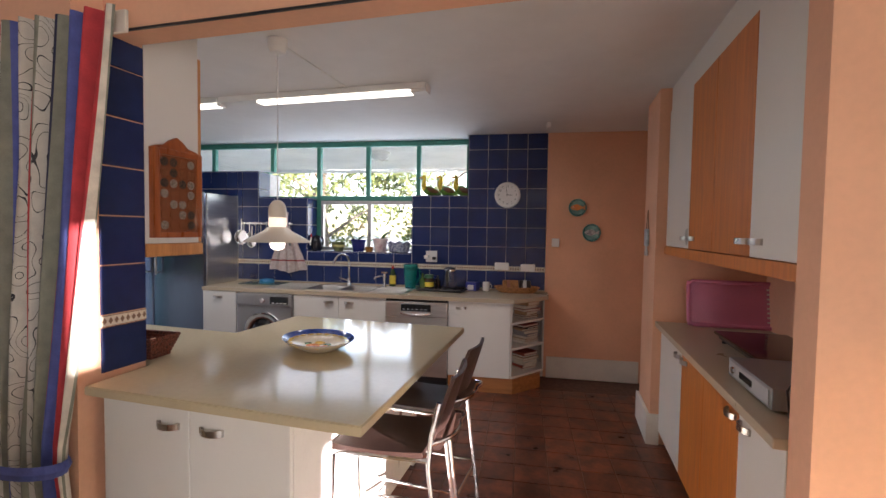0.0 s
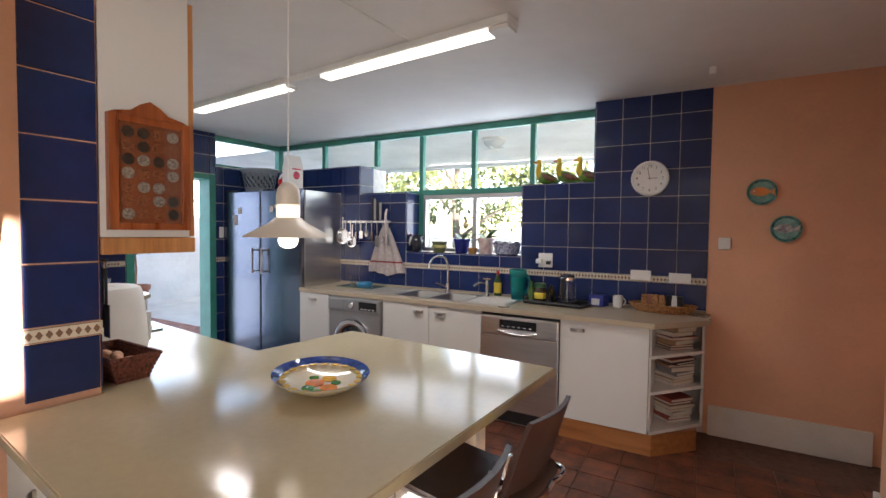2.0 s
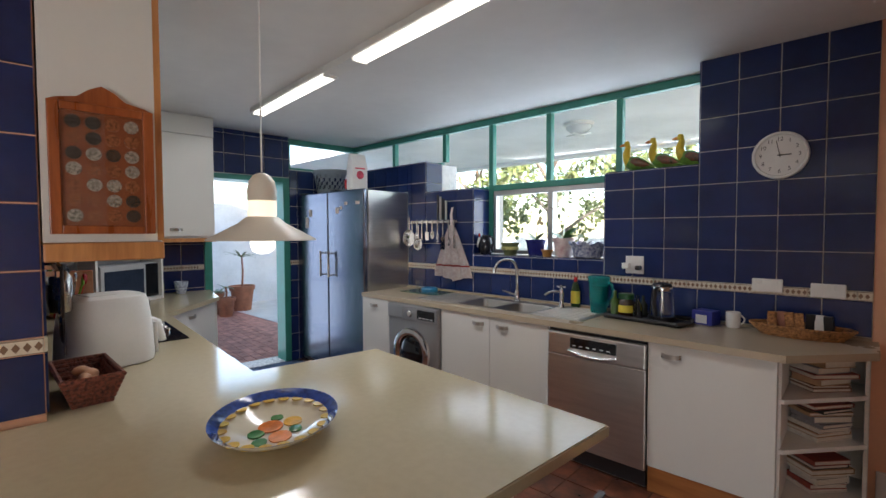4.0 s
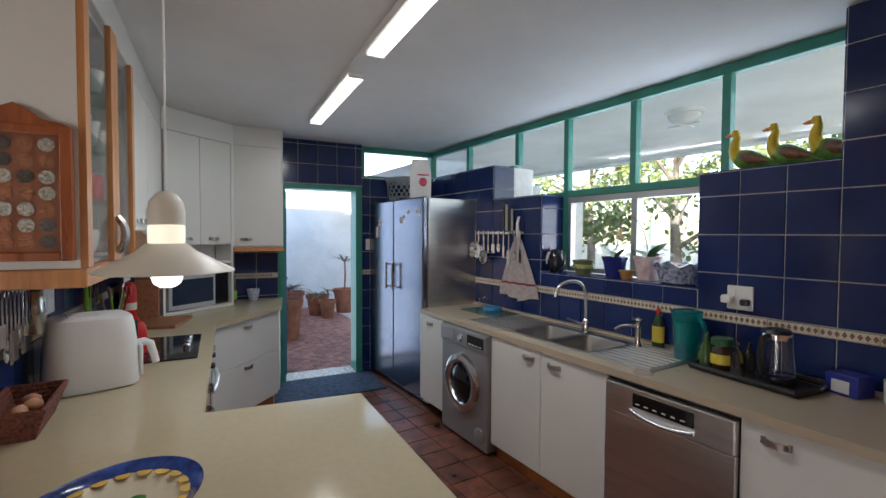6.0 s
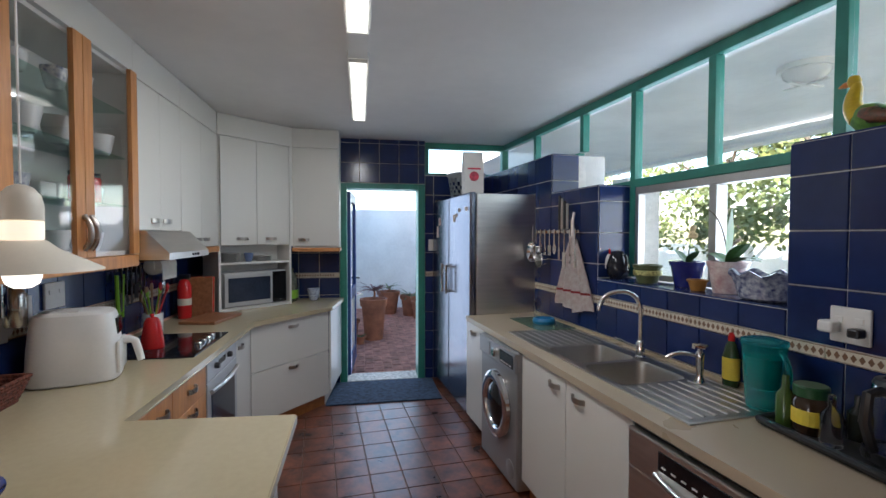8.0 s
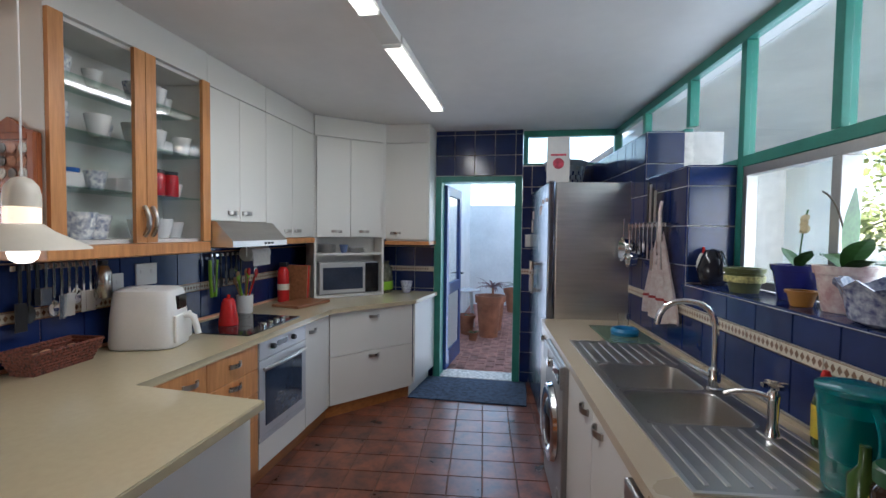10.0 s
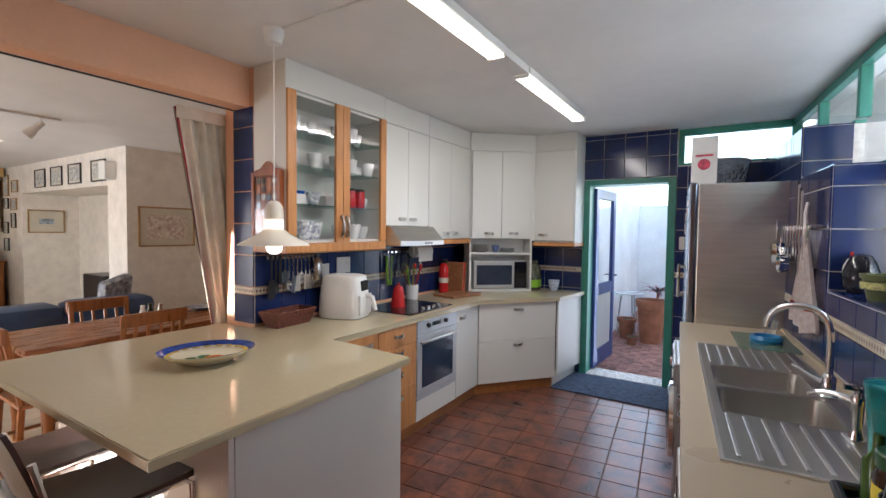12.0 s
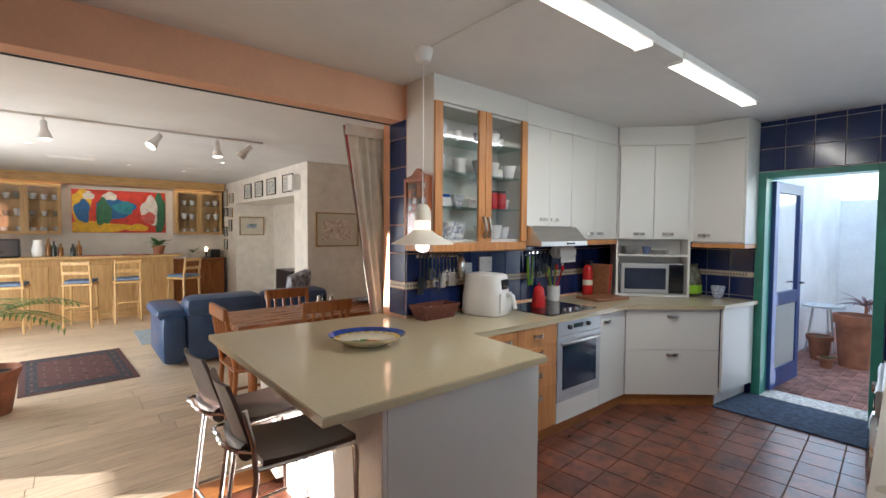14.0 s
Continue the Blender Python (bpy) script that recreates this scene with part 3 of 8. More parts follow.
top = solid("stone_worktop", bm, COUNTER, LM, "cream polished stone worktop with a wide peninsula", "worktop")

# peninsula base: panel to the kitchen, cupboards to the dining room
PB = thing("peninsula_cabinet", LM, "white peninsula base with panelled sides under the stone top", "cabinet")
part("kitchen_panel", B(box, 0.0, 0.495, 0.10, 0.905, 0.515, 0.834), CABWHITE, PB)
part("passage_panel", B(box, 0.0, 0.03, 0.10, 0.02, 0.494, 0.834), CABWHITE, PB)
part("stool_side_panel", B(box, 0.888, -0.585, 0.0, 0.906, 0.494, 0.834), TRIMWHITE, PB, "painted side panel behind the stools")
part("corner_strip", B(box, 0.907, 0.47, 0.0, 0.93, 0.515, 0.834, bevel=0.003), TRIMWHITE, PB)
part("toe_board", B(box, 0.05, 0.44, 0.0, 0.88, 0.46, 0.10), PLINTH, PB)
part("toe_board", B(box, 0.05, 0.05, 0.0, 0.07, 0.438, 0.10), PLINTH, PB)
cabinet("peninsula_cupboard", lm(0.13, -0.87, 0), 0.815, 0.28, 0.06, 0.834,
        [(0.0, 0.06, 0.40, 0.834, CABWHITE, 0.31, 0.762), (0.40, 0.06, 0.815, 0.834, CABWHITE, 0.50, 0.762)], "white two-door cupboard facing the dining room", "")

# wall cabinets
WB = -0.31
GC = thing("glass_cabinet", lm(0.04, WB, 0, 180), "beech-framed glass-fronted wall cabinet full of crockery", "cabinet", GW)
W2 = 0.897
part("side_panel", B(box, 0.0, 0.0, 1.405, 0.018, 0.295, CEIL), CABWHITE, GC)
part("side_panel", B(box, W2 - 0.018, 0.024, 1.405, W2, 0.295, 2.315), CARCASS, GC)
part("back_panel", B(box, 0.018, 0.283, 1.405, W2 - 0.018, 0.295, 2.315), CARCASS, GC)
part("bottom_panel", B(box, 0.018, 0.024, 1.405, W2 - 0.018, 0.283, 1.423), CARCASS, GC)
part("top_panel", B(box, 0.018, 0.024, 2.297, W2 - 0.018, 0.283, 2.315), CARCASS, GC)
part("pelmet", B(box, -0.012, -0.018, 1.345, W2, 0.295, 1.404, bevel=0.005), BEECH, GC)
part("bulkhead", B(box, 0.018, 0.0, 2.317, W2, 0.295, CEIL), CABWHITE, GC)
SHELFGLASS = glassy("shelf_glass", (0.80, 0.93, 0.88))
for z in (1.64, 1.875, 2.10):
    part("glass_shelf", B(box, 0.02, 0.03, z, W2 - 0.02, 0.28, z + 0.007), SHELFGLASS, GC)
for x0, hx in ((0.0, 0.43), (W2 / 2, 0.028)):
    w = W2 / 2
    d = part("door", boxes((x0 + 0.002, -0.02, 1.408, x0 + 0.062, 0.0, 2.308), (x0 + w - 0.062, -0.02, 1.408, x0 + w - 0.002, 0.0, 2.308)), BEECH, GC, "beech door stiles")
    part("pane", B(box, x0 + 0.06, -0.012, 1.412, x0 + w - 0.06, -0.008, 2.304), PANE, d)
    hh = x0 + hx
    bm = B(tube, arc((hh, -0.022, 1.44), (hh, -0.075, 1.51), (hh, -0.022, 1.58), 10), 0.011, 10)
    part("handle", bm, NICKEL, d, smooth=True)

cabinet("wall_cabinet", from_front(0, -0.859, WB), 0.596, 0.295, 1.525, CEIL - 0.002, [(0, 1.527, 0.298, 2.30, CABWHITE, 0.225, 1.58), (0.298, 1.527, 0.596, 2.30, CABWHITE, 0.37, 1.58), (0, 2.302, 0.596, CEIL - 0.002, CABWHITE, None, 0)],
        "white two-door wall cabinet above the hood", GW)
cabinet("wall_cabinet", from_front(0, -1.457, WB), 0.735, 0.295, 1.415, CEIL - 0.002, [(0, 1.417, 0.367, 2.30, CABWHITE, 0.29, 1.47), (0.367, 1.417, 0.735, 2.30, CABWHITE, 0.45, 1.47), (0, 2.302, 0.735, CEIL - 0.002, CABWHITE, None, 0)],
        "white two-door wall cabinet beside the hood", GW)
q0, q1 = Vector((-2.20, WB)), Vector((-2.635, 0.185))
qa, qw = math.degrees(math.atan2(q1.y - q0.y, q1.x - q0.x)), (q1 - q0).length
cabinet("corner_wall_cabinet", lm(q0.x, q0.y, 0, qa), qw, 0.20, 1.415, CEIL - 0.002, [(0.02, 1.417, qw / 2, 2.30, CABWHITE, qw / 2 - 0.13, 1.47), (qw / 2, 1.417, qw - 0.02, 2.30, CABWHITE, qw / 2 + 0.13, 1.47), (0, 2.302, qw, CEIL - 0.002, CABWHITE, None, 0)],
        "white diagonal corner wall cabinet with two doors", GW)
cabinet("wall_cabinet", lm(-2.65, 0.195, 0, 90), 0.42, 0.34, 1.385, CEIL - 0.002, [(0.0, 1.40, 0.41, 2.30, CABWHITE, 0.10, 1.46), (0, 2.302, 0.42, CEIL - 0.002, CABWHITE, None, 0)],
        "white single-door wall cabinet beside the back door", GW)
solid("cabinet_pelmet", boxes((-2.99, 0.19, 1.35, -2.645, 0.62, 1.383)), BEECH, LM, "beech pelmet under the wall cabinet by the door", "pelmet")
solid("cabinet_pelmet", boxes((-2.19, WB - 0.28, 1.37, -1.462, WB + 0.01, 1.413)), BEECH, LM, "beech pelmet under the wall cabinet beside the hood", "pelmet")

solid("cabinet_filler", B(prism, [(-2.632, 0.172), (-2.652, 0.197), (-2.72, 0.197), (-2.70, 0.150)], 1.40, CEIL - 0.002), CABWHITE, LM, "narrow white filler between two wall cabinets", "filler")

# cooker hood
HD = thing("cooker_hood", lm(-0.862, -0.605, -0.037, 0), "stainless steel cooker hood under the wall cabinet", "cooker hood")
bm = bmesh.new()
pr = [(0.0, 1.56), (0.34, 1.56), (0.45, 1.445), (0.45, 1.41), (0.0, 1.41)]
vs0 = [bm.verts.new((0.0, y, z)) for y, z in pr]
vs1 = [bm.verts.new((-0.60, y, z)) for y, z in pr]
bm.faces.new(vs0)
bm.faces.new(vs1[::-1])
for i in range(5):
    bm.faces.new((vs0[i], vs1[i], vs1[(i + 1) % 5], vs0[(i + 1) % 5]))
part("canopy", bm, STEEL, HD)
part("filter", B(box, -0.57, 0.05, 1.404, -0.03, 0.40, 1.409), DARKPLASTIC, HD)
for i in range(3):
    part("switch", B(box, -0.34 - 0.04 * i, 0.449, 1.42, -0.32 - 0.04 * i, 0.456, 1.434), DARKPLASTIC, HD)

# microwave tower in the corner
MT = thing("microwave_shelf", lm(q0.x, q0.y, 0, qa), "white open corner shelf holding a microwave", "shelf", "")
part("side_panel", B(box, 0.0, 0.0, 0.874, 0.02, 0.28, 1.413), CARCASS, MT)
part("side_panel", B(box, qw - 0.02, 0.0, 0.874, qw, 0.19, 1.413), CARCASS, MT)
part("shelf", B(box, 0.02, 0.004, 1.255, qw - 0.02, 0.19, 1.273), CARCASS, MT)
part("base", B(box, 0.02, 0.004, 0.874, qw - 0.02, 0.19, 0.897), CARCASS, MT)
part("back_panel", B(box, 0.02, 0.195, 0.897, qw - 0.02, 0.205, 1.413), CARCASS, MT)
MW = thing("microwave", lm(q0.x, q0.y, 0, qa) @ pose(0.05, 0.008, 0.899), "black-fronted microwave oven in the corner shelf", "microwave")
MWB = mat("microwave_grey_plastic", (0.45, 0.45, 0.45), 0.4, var=0.04)
mwid = qw - 0.10
part("body", B(box, 0.0, 0.012, 0.0, mwid, 0.185, 0.29, bevel=0.006), MWB, MW)
part("door", B(box, 0.0, 0.0, 0.01, mwid * 0.76, 0.014, 0.28, bevel=0.004), MWB, MW)
part("window", B(box, 0.03, -0.003, 0.045, mwid * 0.72, 0.004, 0.245), OVENGLASS, MW)
part("control_panel", B(box, mwid * 0.77, 0.0, 0.01, mwid, 0.014, 0.28), BLACKGLASS, MW)

# ceramic hob
HOB = thing("ceramic_hob", lm(-0.82, -0.53, 0.873), "black ceramic hob let into the worktop", "hob")
part("glass_plate", B(box, -0.60, 0.0, 0.0, 0.0, 0.50, 0.007, bevel=0.003), BLACKGLASS, HOB)
for i in range(4):
    part("knob", B(lathe, [(0.02, 0), (0.02, 0.018), (0.016, 0.022), (0, 0.022)], 16, m=pose(-0.24 - 0.075 * i, 0.44, 0.007)), CHROME, HOB, smooth=True)
RINGM = mat("hob_ring_print", (0.10, 0.10, 0.10), 0.2)
for x, y, r in ((-0.15, 0.13, 0.085), (-0.45, 0.13, 0.07), (-0.15, 0.34, 0.07), (-0.47, 0.33, 0.085)):
    part("ring", B(lathe, [(r - 0.004, 0.0068), (r - 0.004, 0.0076), (r, 0.0076), (r, 0.0068)], 32, m=pose(x, y, 0)), RINGM, HOB)

# right-hand alcove cabinets
GA = "cabinets in the alcove"
for i, (b0, b1, mt) in enumerate(((-0.60, -0.22, CABWHITE), (-0.22, 0.24, ORANGEWOOD), (0.24, 0.66, ORANGEWOOD), (0.66, 1.24, CABWHITE))):
    w = b1 - b0
    hx = w - 0.07 if i in (1, 3) else 0.07
    nm = "orange-brown wooden" if mt is ORANGEWOOD else "white lacquered"
    cabinet("alcove_base_cabinet", rm(2.425, b1, 0, -90), w, 0.60, 0.10, 0.834, [(0, 0.10, w, 0.834, mt, hx, 0.772)], nm + " base cabinet door in the alcove", GA)
    cabinet("alcove_wall_cabinet", rm(2.435, b1, 0, -90), w, 0.60, 1.40, 2.32, [(0, 1.40, w, 2.32, mt, hx, 1.46)], nm + " wall cabinet over the alcove counter", GA)
solid("alcove_bulkhead", boxes((2.445, -0.61, 2.322, 3.05, 1.25, CEIL)), CABWHITE, RM, "white boxed panel above the alcove cabinets", "panel")
solid("alcove_pelmet", boxes((2.428, -0.61, 1.345, 3.05, 1.248, 1.398)), ORANGEWOOD, RM, "orange-brown wooden pelmet under the alcove cabinets", "pelmet")
solid("alcove_counter", boxes((2.385, -0.61, 0.836, 3.05, 1.248, 0.872), bevel=0.004), COUNTER2, RM, "beige counter in the alcove", "countertop")
solid("alcove_plinth", boxes((2.48, -0.61, 0.0, 2.50, 1.248, 0.098)), PLINTH, RM, "wooden plinth under the alcove cabinets", "plinth")

# ---- windows, doors, lamps ----
WN = thing("window_1", WM, "green wooden window band with clear panes under the ceiling", "window", kind="structure")
def bar(parent, b, mt=GREEN, nm="frame_bar", m=None):
    return part(nm, B(box, *b, bevel=0.003), mt, parent, m=m)
y0, y1 = YG - 0.026, YG + 0.026
bar(WN, (-3.93, y0, 2.42, 0.058, y1, CEIL - 0.002))
bar(WN, (-1.742, y0, 1.81, 0.058, y1, 1.862))
bar(WN, (-2.338, y0, 1.822, -1.744, y1, 1.855))
bar(WN, (-3.93, y0, 2.12, -2.346, y1, 2.14))
muls = [0.03, -0.532, -1.122, -1.718, -2.305, -3.08, -3.89]
for i, x in enumerate(muls):
    lo = 1.864 if x > -1.6 else (1.24 if x > -1.75 else 2.142)
    bar(WN, (x - 0.023, y0 - 0.002, lo, x + 0.023, y1 + 0.002, 2.418))
for xa, xb in zip(muls, muls[1:]):
    lo = 1.864 if xa > -1.6 else (1.857 if xa > -1.75 else 2.142)
    pn = part("pane", B(box, xb + 0.024, YG - 0.003, lo, xa - 0.024, YG + 0.003, 2.418), PANE, WN)
    pn.visible_shadow = False
W2N = thing("window_2", WM, "grey aluminium sliding window above the sink", "window", kind="structure")
for b in ((-1.69, y0, 1.765, -0.505, y1, 1.808), (-1.69, y0, 1.237, -0.505, y1, 1.272), (-1.69, y0, 1.273, -1.66, y1, 1.764), (-0.535, y0, 1.273, -0.505, y1, 1.764), (-1.12, y0 - 0.01, 1.273, -1.075, y1 + 0.01, 1.764)):
    bar(W2N, b, ALU)
for xa, xb in ((-1.659, -1.121), (-1.074, -0.536)):
    pn = part("pane", B(box, xa, YG - 0.003, 1.273, xb, YG + 0.003, 1.764), PANE, W2N)
    pn.visible_shadow = False
W3 = thing("window_3", LM, "green framed pane above the fridges", "window", kind="structure")
for b in ((-3.14, 1.472, 2.42, -3.07, 2.40, CEIL - 0.002), (-3.14, 1.472, 2.132, -3.07, 2.40, 2.16), (-3.14, 1.472, 2.161, -3.07, 1.52, 2.419), (-3.14, 2.33, 2.161, -3.07, 2.40, 2.419)):
    bar(W3, b)
pn = part("pane", B(box, -3.108, 1.52, 2.16, -3.102, 2.33, 2.42), PANE, W3)
pn.visible_shadow = False

BLUEPAINT = mat("blue_door_paint", (0.035, 0.075, 0.26), 0.4, var=0.1, scale=5, bump=0.03)
D1 = thing("door_1", LM, "green painted frame of the back door", "door frame", kind="structure")
bar(D1, (-3.205, 0.602, 0, -2.985, 0.672, 2.028), GREEN, "jamb")
bar(D1, (-3.205, 1.398, 0, -2.985, 1.468, 2.028), GREEN, "jamb")
bar(D1, (-3.205, 0.673, 1.975, -2.985, 1.397, 2.028), GREEN, "lintel")
DL = thing("back_door", lm(-3.17, 0.685, 0, 176), "blue glazed back door standing open to the courtyard", "door")
for b in ((0, -0.02, 0.02, 0.09, 0.02, 1.96), (0.63, -0.02, 0.02, 0.72, 0.02, 1.96), (0.09, -0.02, 0.02, 0.63, 0.02, 0.20), (0.09, -0.02, 0.80, 0.63, 0.02, 0.92), (0.09, -0.02, 1.86, 0.63, 0.02, 1.96)):
    bar(DL, b, BLUEPAINT, "stile")
part("pane", B(box, 0.09, -0.004, 0.921, 0.63, 0.004, 1.859), PANE, DL)
part("lower_panel", B(box, 0.09, -0.006, 0.201, 0.63, 0.006, 0.799), CABWHITE, DL)
bm = B(tube, [(0.675, -0.06, 0.99), (0.60, -0.06, 0.99)], 0.008)
tube(bm, [(0.675, -0.06, 0.99), (0.675, 0.06, 0.99)], 0.008)
tube(bm, [(0.675, 0.06, 0.99), (0.60, 0.06, 0.99)], 0.008)
part("lever_handle", bm, DARKPLASTIC, DL, smooth=True)
solid("threshold", boxes((-3.26, 0.602, -0.06, -3.0, 1.468, 0.006)), mat("pale_stone_threshold", (0.55, 0.53, 0.50), 0.8, var=0.3, scale=30, bump=0.3), LM, "worn pale stone threshold of the back door", "threshold", "structure")
MATBLUE = mat("blue_door_mat_pile", (0.045, 0.07, 0.12), 1.0, var=0.35, scale=25, bump=0.6, bscale=300)
solid("door_mat", boxes((-2.97, 0.50, 0.0, -2.36, 1.54, 0.012), bevel=0.004), MATBLUE, LM, "dark blue ribbed door mat inside the back door", "door mat")

# ceiling strip lights
FIXW = mat("white_light_fitting", (0.72, 0.71, 0.68), 0.5, var=0.04)
SLM = lm(0.0, 0.80, 0)
for a0, a1, j, cap0, cap1 in ((-2.075, -0.79, -1.437, 0.05, 0.01), (-0.45, 0.89, None, 0.01, 0.115)):
    f = thing("strip_light", SLM, "white fluorescent strip light switched on under the ceiling", "ceiling light", "strip lights")
    part("housing", B(box, a0, -0.058, 2.437, a1, 0.058, CEIL - 0.001, bevel=0.006), FIXW, f)
    d0, d1 = a0 + cap0, a1 - cap1
    for u0, u1 in (((d0, j - 0.004), (j + 0.004, d1)) if j else ((d0, d1),)):
        part("diffuser", B(box, u0, -0.042, 2.418, u1, 0.042, 2.4365, bevel=0.004), TUBE, f, "glowing ribbed diffuser")
    for u0, u1 in ((a0 + 0.002, d0 - 0.002), (d1 + 0.002, a1 - 0.002)):
        part("end_cap", B(box, u0, -0.05, 2.415, u1, 0.05, 2.436, bevel=0.003), FIXW, f)
solid("strip_light_link", boxes((-0.788, -0.05, 2.435, -0.452, 0.05, CEIL - 0.001)), FIXW, SLM, "white trunking between the strip lights", "trunking")
area("strip_light_glow", lm(-0.6, 0.80, 2.40), 2.3, 0.1, 3.6, (1.0, 0.96, 0.88))

# pendant over the peninsula
SHADE = mat("cream_lamp_enamel", (0.72, 0.66, 0.55), 0.4, var=0.03)
PL = thing("pendant_lamp", lm(0.315, -0.055, -0.025), "cream pendant lamp with flared shade and lit bulb", "pendant lamp")
part("ceiling_rose", B(lathe, [(0.03, 2.43), (0.038, 2.435), (0.05, 2.475), (0.052, CEIL + 0.024), (0, CEIL + 0.024)]), WHITEPLASTIC, PL, smooth=True)
part("cord", B(tube, [(0, 0, 1.66), (0, 0, 2.433)], 0.003, 8), WHITEPLASTIC, PL)
part("cap", B(lathe, [(0.047, 1.565), (0.047, 1.60), (0.041, 1.63), (0.026, 1.65), (0.01, 1.657), (0, 1.657)]), SHADE, PL, smooth=True)
part("glow_band", B(lathe, [(0.044, 1.513), (0.046, 1.518), (0.046, 1.562), (0.042, 1.563)]), glow("lamp_band_glow", (1.0, 0.86, 0.62), 0.16), PL, "translucent lit band", smooth=True)
part("shade", B(lathe, [(0.046, 1.512), (0.051, 1.511), (0.075, 1.49), (0.172, 1.437), (0.174, 1.433), (0.169, 1.433), (0.073, 1.484), (0.047, 1.504)], 40), SHADE, PL, smooth=True)
part("bulb", B(lathe, [(0.0, 1.387), (0.018, 1.389), (0.034, 1.40), (0.040, 1.42), (0.036, 1.445), (0.02, 1.48), (0.015, 1.50), (0, 1.505)]), BULB, PL, "lit frosted bulb", smooth=True)
solid("ceiling_cable_cover", boxes((0.292, 0.0, CEIL - 0.008, 0.308, 0.85, CEIL - 0.0005)), FIXW, LM, "thin white cable cover on the ceiling", "cable cover")
AL = solid("smoke_alarm", B(box, 0.82, 4.62, CEIL - 0.05, 0.86, 4.72, CEIL - 0.001, bevel=0.008), WHITEPLASTIC, WM, "small white sensor on the ceiling", "sensor")

# skirting
def skirt(nm, bs, m):
    solid(nm, boxes(*bs, bevel=0.004), TRIMWHITE, m, "tall white painted skirting board", "skirting", "structure")
skirt("baseboard_1", [(0.89, YW - 0.022, 0, 1.78, YW - 0.001, 0.215)], WM)
skirt("baseboard_2", [(2.345, 1.23, 0, 2.369, 1.72, 0.215)], RM)
skirt("baseboard_3", [(2.525, 1.74, 0, 2.549, 2.50, 0.215)], RM)
skirt("baseboard_4", [(2.345, 1.226, 0, 2.43, 1.249, 0.215)], RM)

# ---- tiles and floor pieces ----
TILES = {}
def tile_mesh(w, h, d, c, material):
    key = (round(w, 3), round(h, 3), d, material.name)
    if key not in TILES:
        me = bpy.data.meshes.new("tile")
        v = [(0, 0, 0), (w, 0, 0), (w, h, 0), (0, h, 0), (c, c, d), (w - c, c, d), (w - c, h - c, d), (c, h - c, d)]
        me.from_pydata(v, [], [(4, 5, 6, 7), (0, 1, 5, 4), (1, 2, 6, 5), (2, 3, 7, 6), (3, 0, 4, 7)])
        me.materials.append(material)
        TILES[key] = me
    return TILES[key]


def lay(parent, m, us, vs, material=TILE, joint=0.004, d=0.007, nm="tile"):
    """Tiles in the plane of m (x along, y up, z out of the wall) between the joints us and vs."""
    for u0, u1 in zip(us, us[1:]):
        for v0, v1 in zip(vs, vs[1:]):
            w, h = u1 - u0 - joint, v1 - v0 - joint
            if w < 0.008 or h < 0.008:
                continue
            ob = new(nm, tile_mesh(w, h, d, 0.002, material))
            ob.parent = parent
            ob.matrix_basis = m @ Matrix.Translation((u0 + joint / 2, v0 + joint / 2, 0))


def steps(a, b, first, size=0.2):
    """Joints from a to b with one at first."""
    k0 = math.ceil((a - first) / size + 1e-3)
    out = [a]
    x = first + k0 * size
    while x < b - 1e-3:
        out.append(x)
        x += size
    return out + [b]


def border(parent, m, u0, u1, v0=1.074, v1=1.122):
    """A cream strip of border tiles with a dark diamond motif."""
    us = steps(u0, u1, 0.0)
    lay(parent, m, us, [v0, v1], BORDER, 0.002, 0.008, "border_tile")
    bm = bmesh.new()
    n = int((u1 - u0) / 0.05)
    vm, hh = (v0 + v1) / 2, (v1 - v0) * 0.30
    for i in range(n):
        u = u0 + 0.025 + i * 0.05
        for s in (0, 1):
            uu = u + 0.0125 * (2 * s - 1)
            r = 0.010
            vs = [bm.verts.new(p) for p in ((uu - r, vm, 0.0085), (uu, vm - hh, 0.0085), (uu + r, vm, 0.0085), (uu, vm + hh, 0.0085))]
            bm.faces.new(vs)
    for vv in (v0 + 0.003, v1 - 0.003):
        vs = [bm.verts.new(p) for p in ((u0, vv - 0.0012, 0.0085), (u1, vv - 0.0012, 0.0085), (u1, vv + 0.0012, 0.0085), (u0, vv + 0.0012, 0.0085))]
        bm.faces.new(vs)
    o = part("border_motif", bm, BORDERBROWN, parent, m=m)
    tagged(o, kind="stuff")


def upright(x, y, rz):
    """A plane standing on (x, y): local x along the wall, local y up, local z out of the wall."""
    return pose(x, y, 0, 90, 0, rz)


V0 = [0.888, 1.074]
FW = upright(0, YW, 0)
rows = lambda top: steps(1.122, top, 1.122)
def face(parent, m, u0, u1, top, first=0.06, v0=None):
    us = steps(u0, u1, first)
    if v0 is None:
        lay(parent, m, us, V0)
        lay(parent, m, us, rows(top))
    else:
        lay(parent, m, us, steps(v0, top, 1.122))
face(wall_window, FW, 0.06, 0.86, CEIL)
face(wall_window, FW, -0.538, 0.06, 1.845)
face(wall_window, FW, -1.745, -0.538, 1.225)
face(wall_window, FW, -2.342, -1.745, 1.82)
face(wall_window, FW, -2.60, -2.342, 2.118)
face(wall_window, FW, -3.85, -2.60, 2.118, v0=1.84)
border(wall_window, FW, -2.60, 0.86)
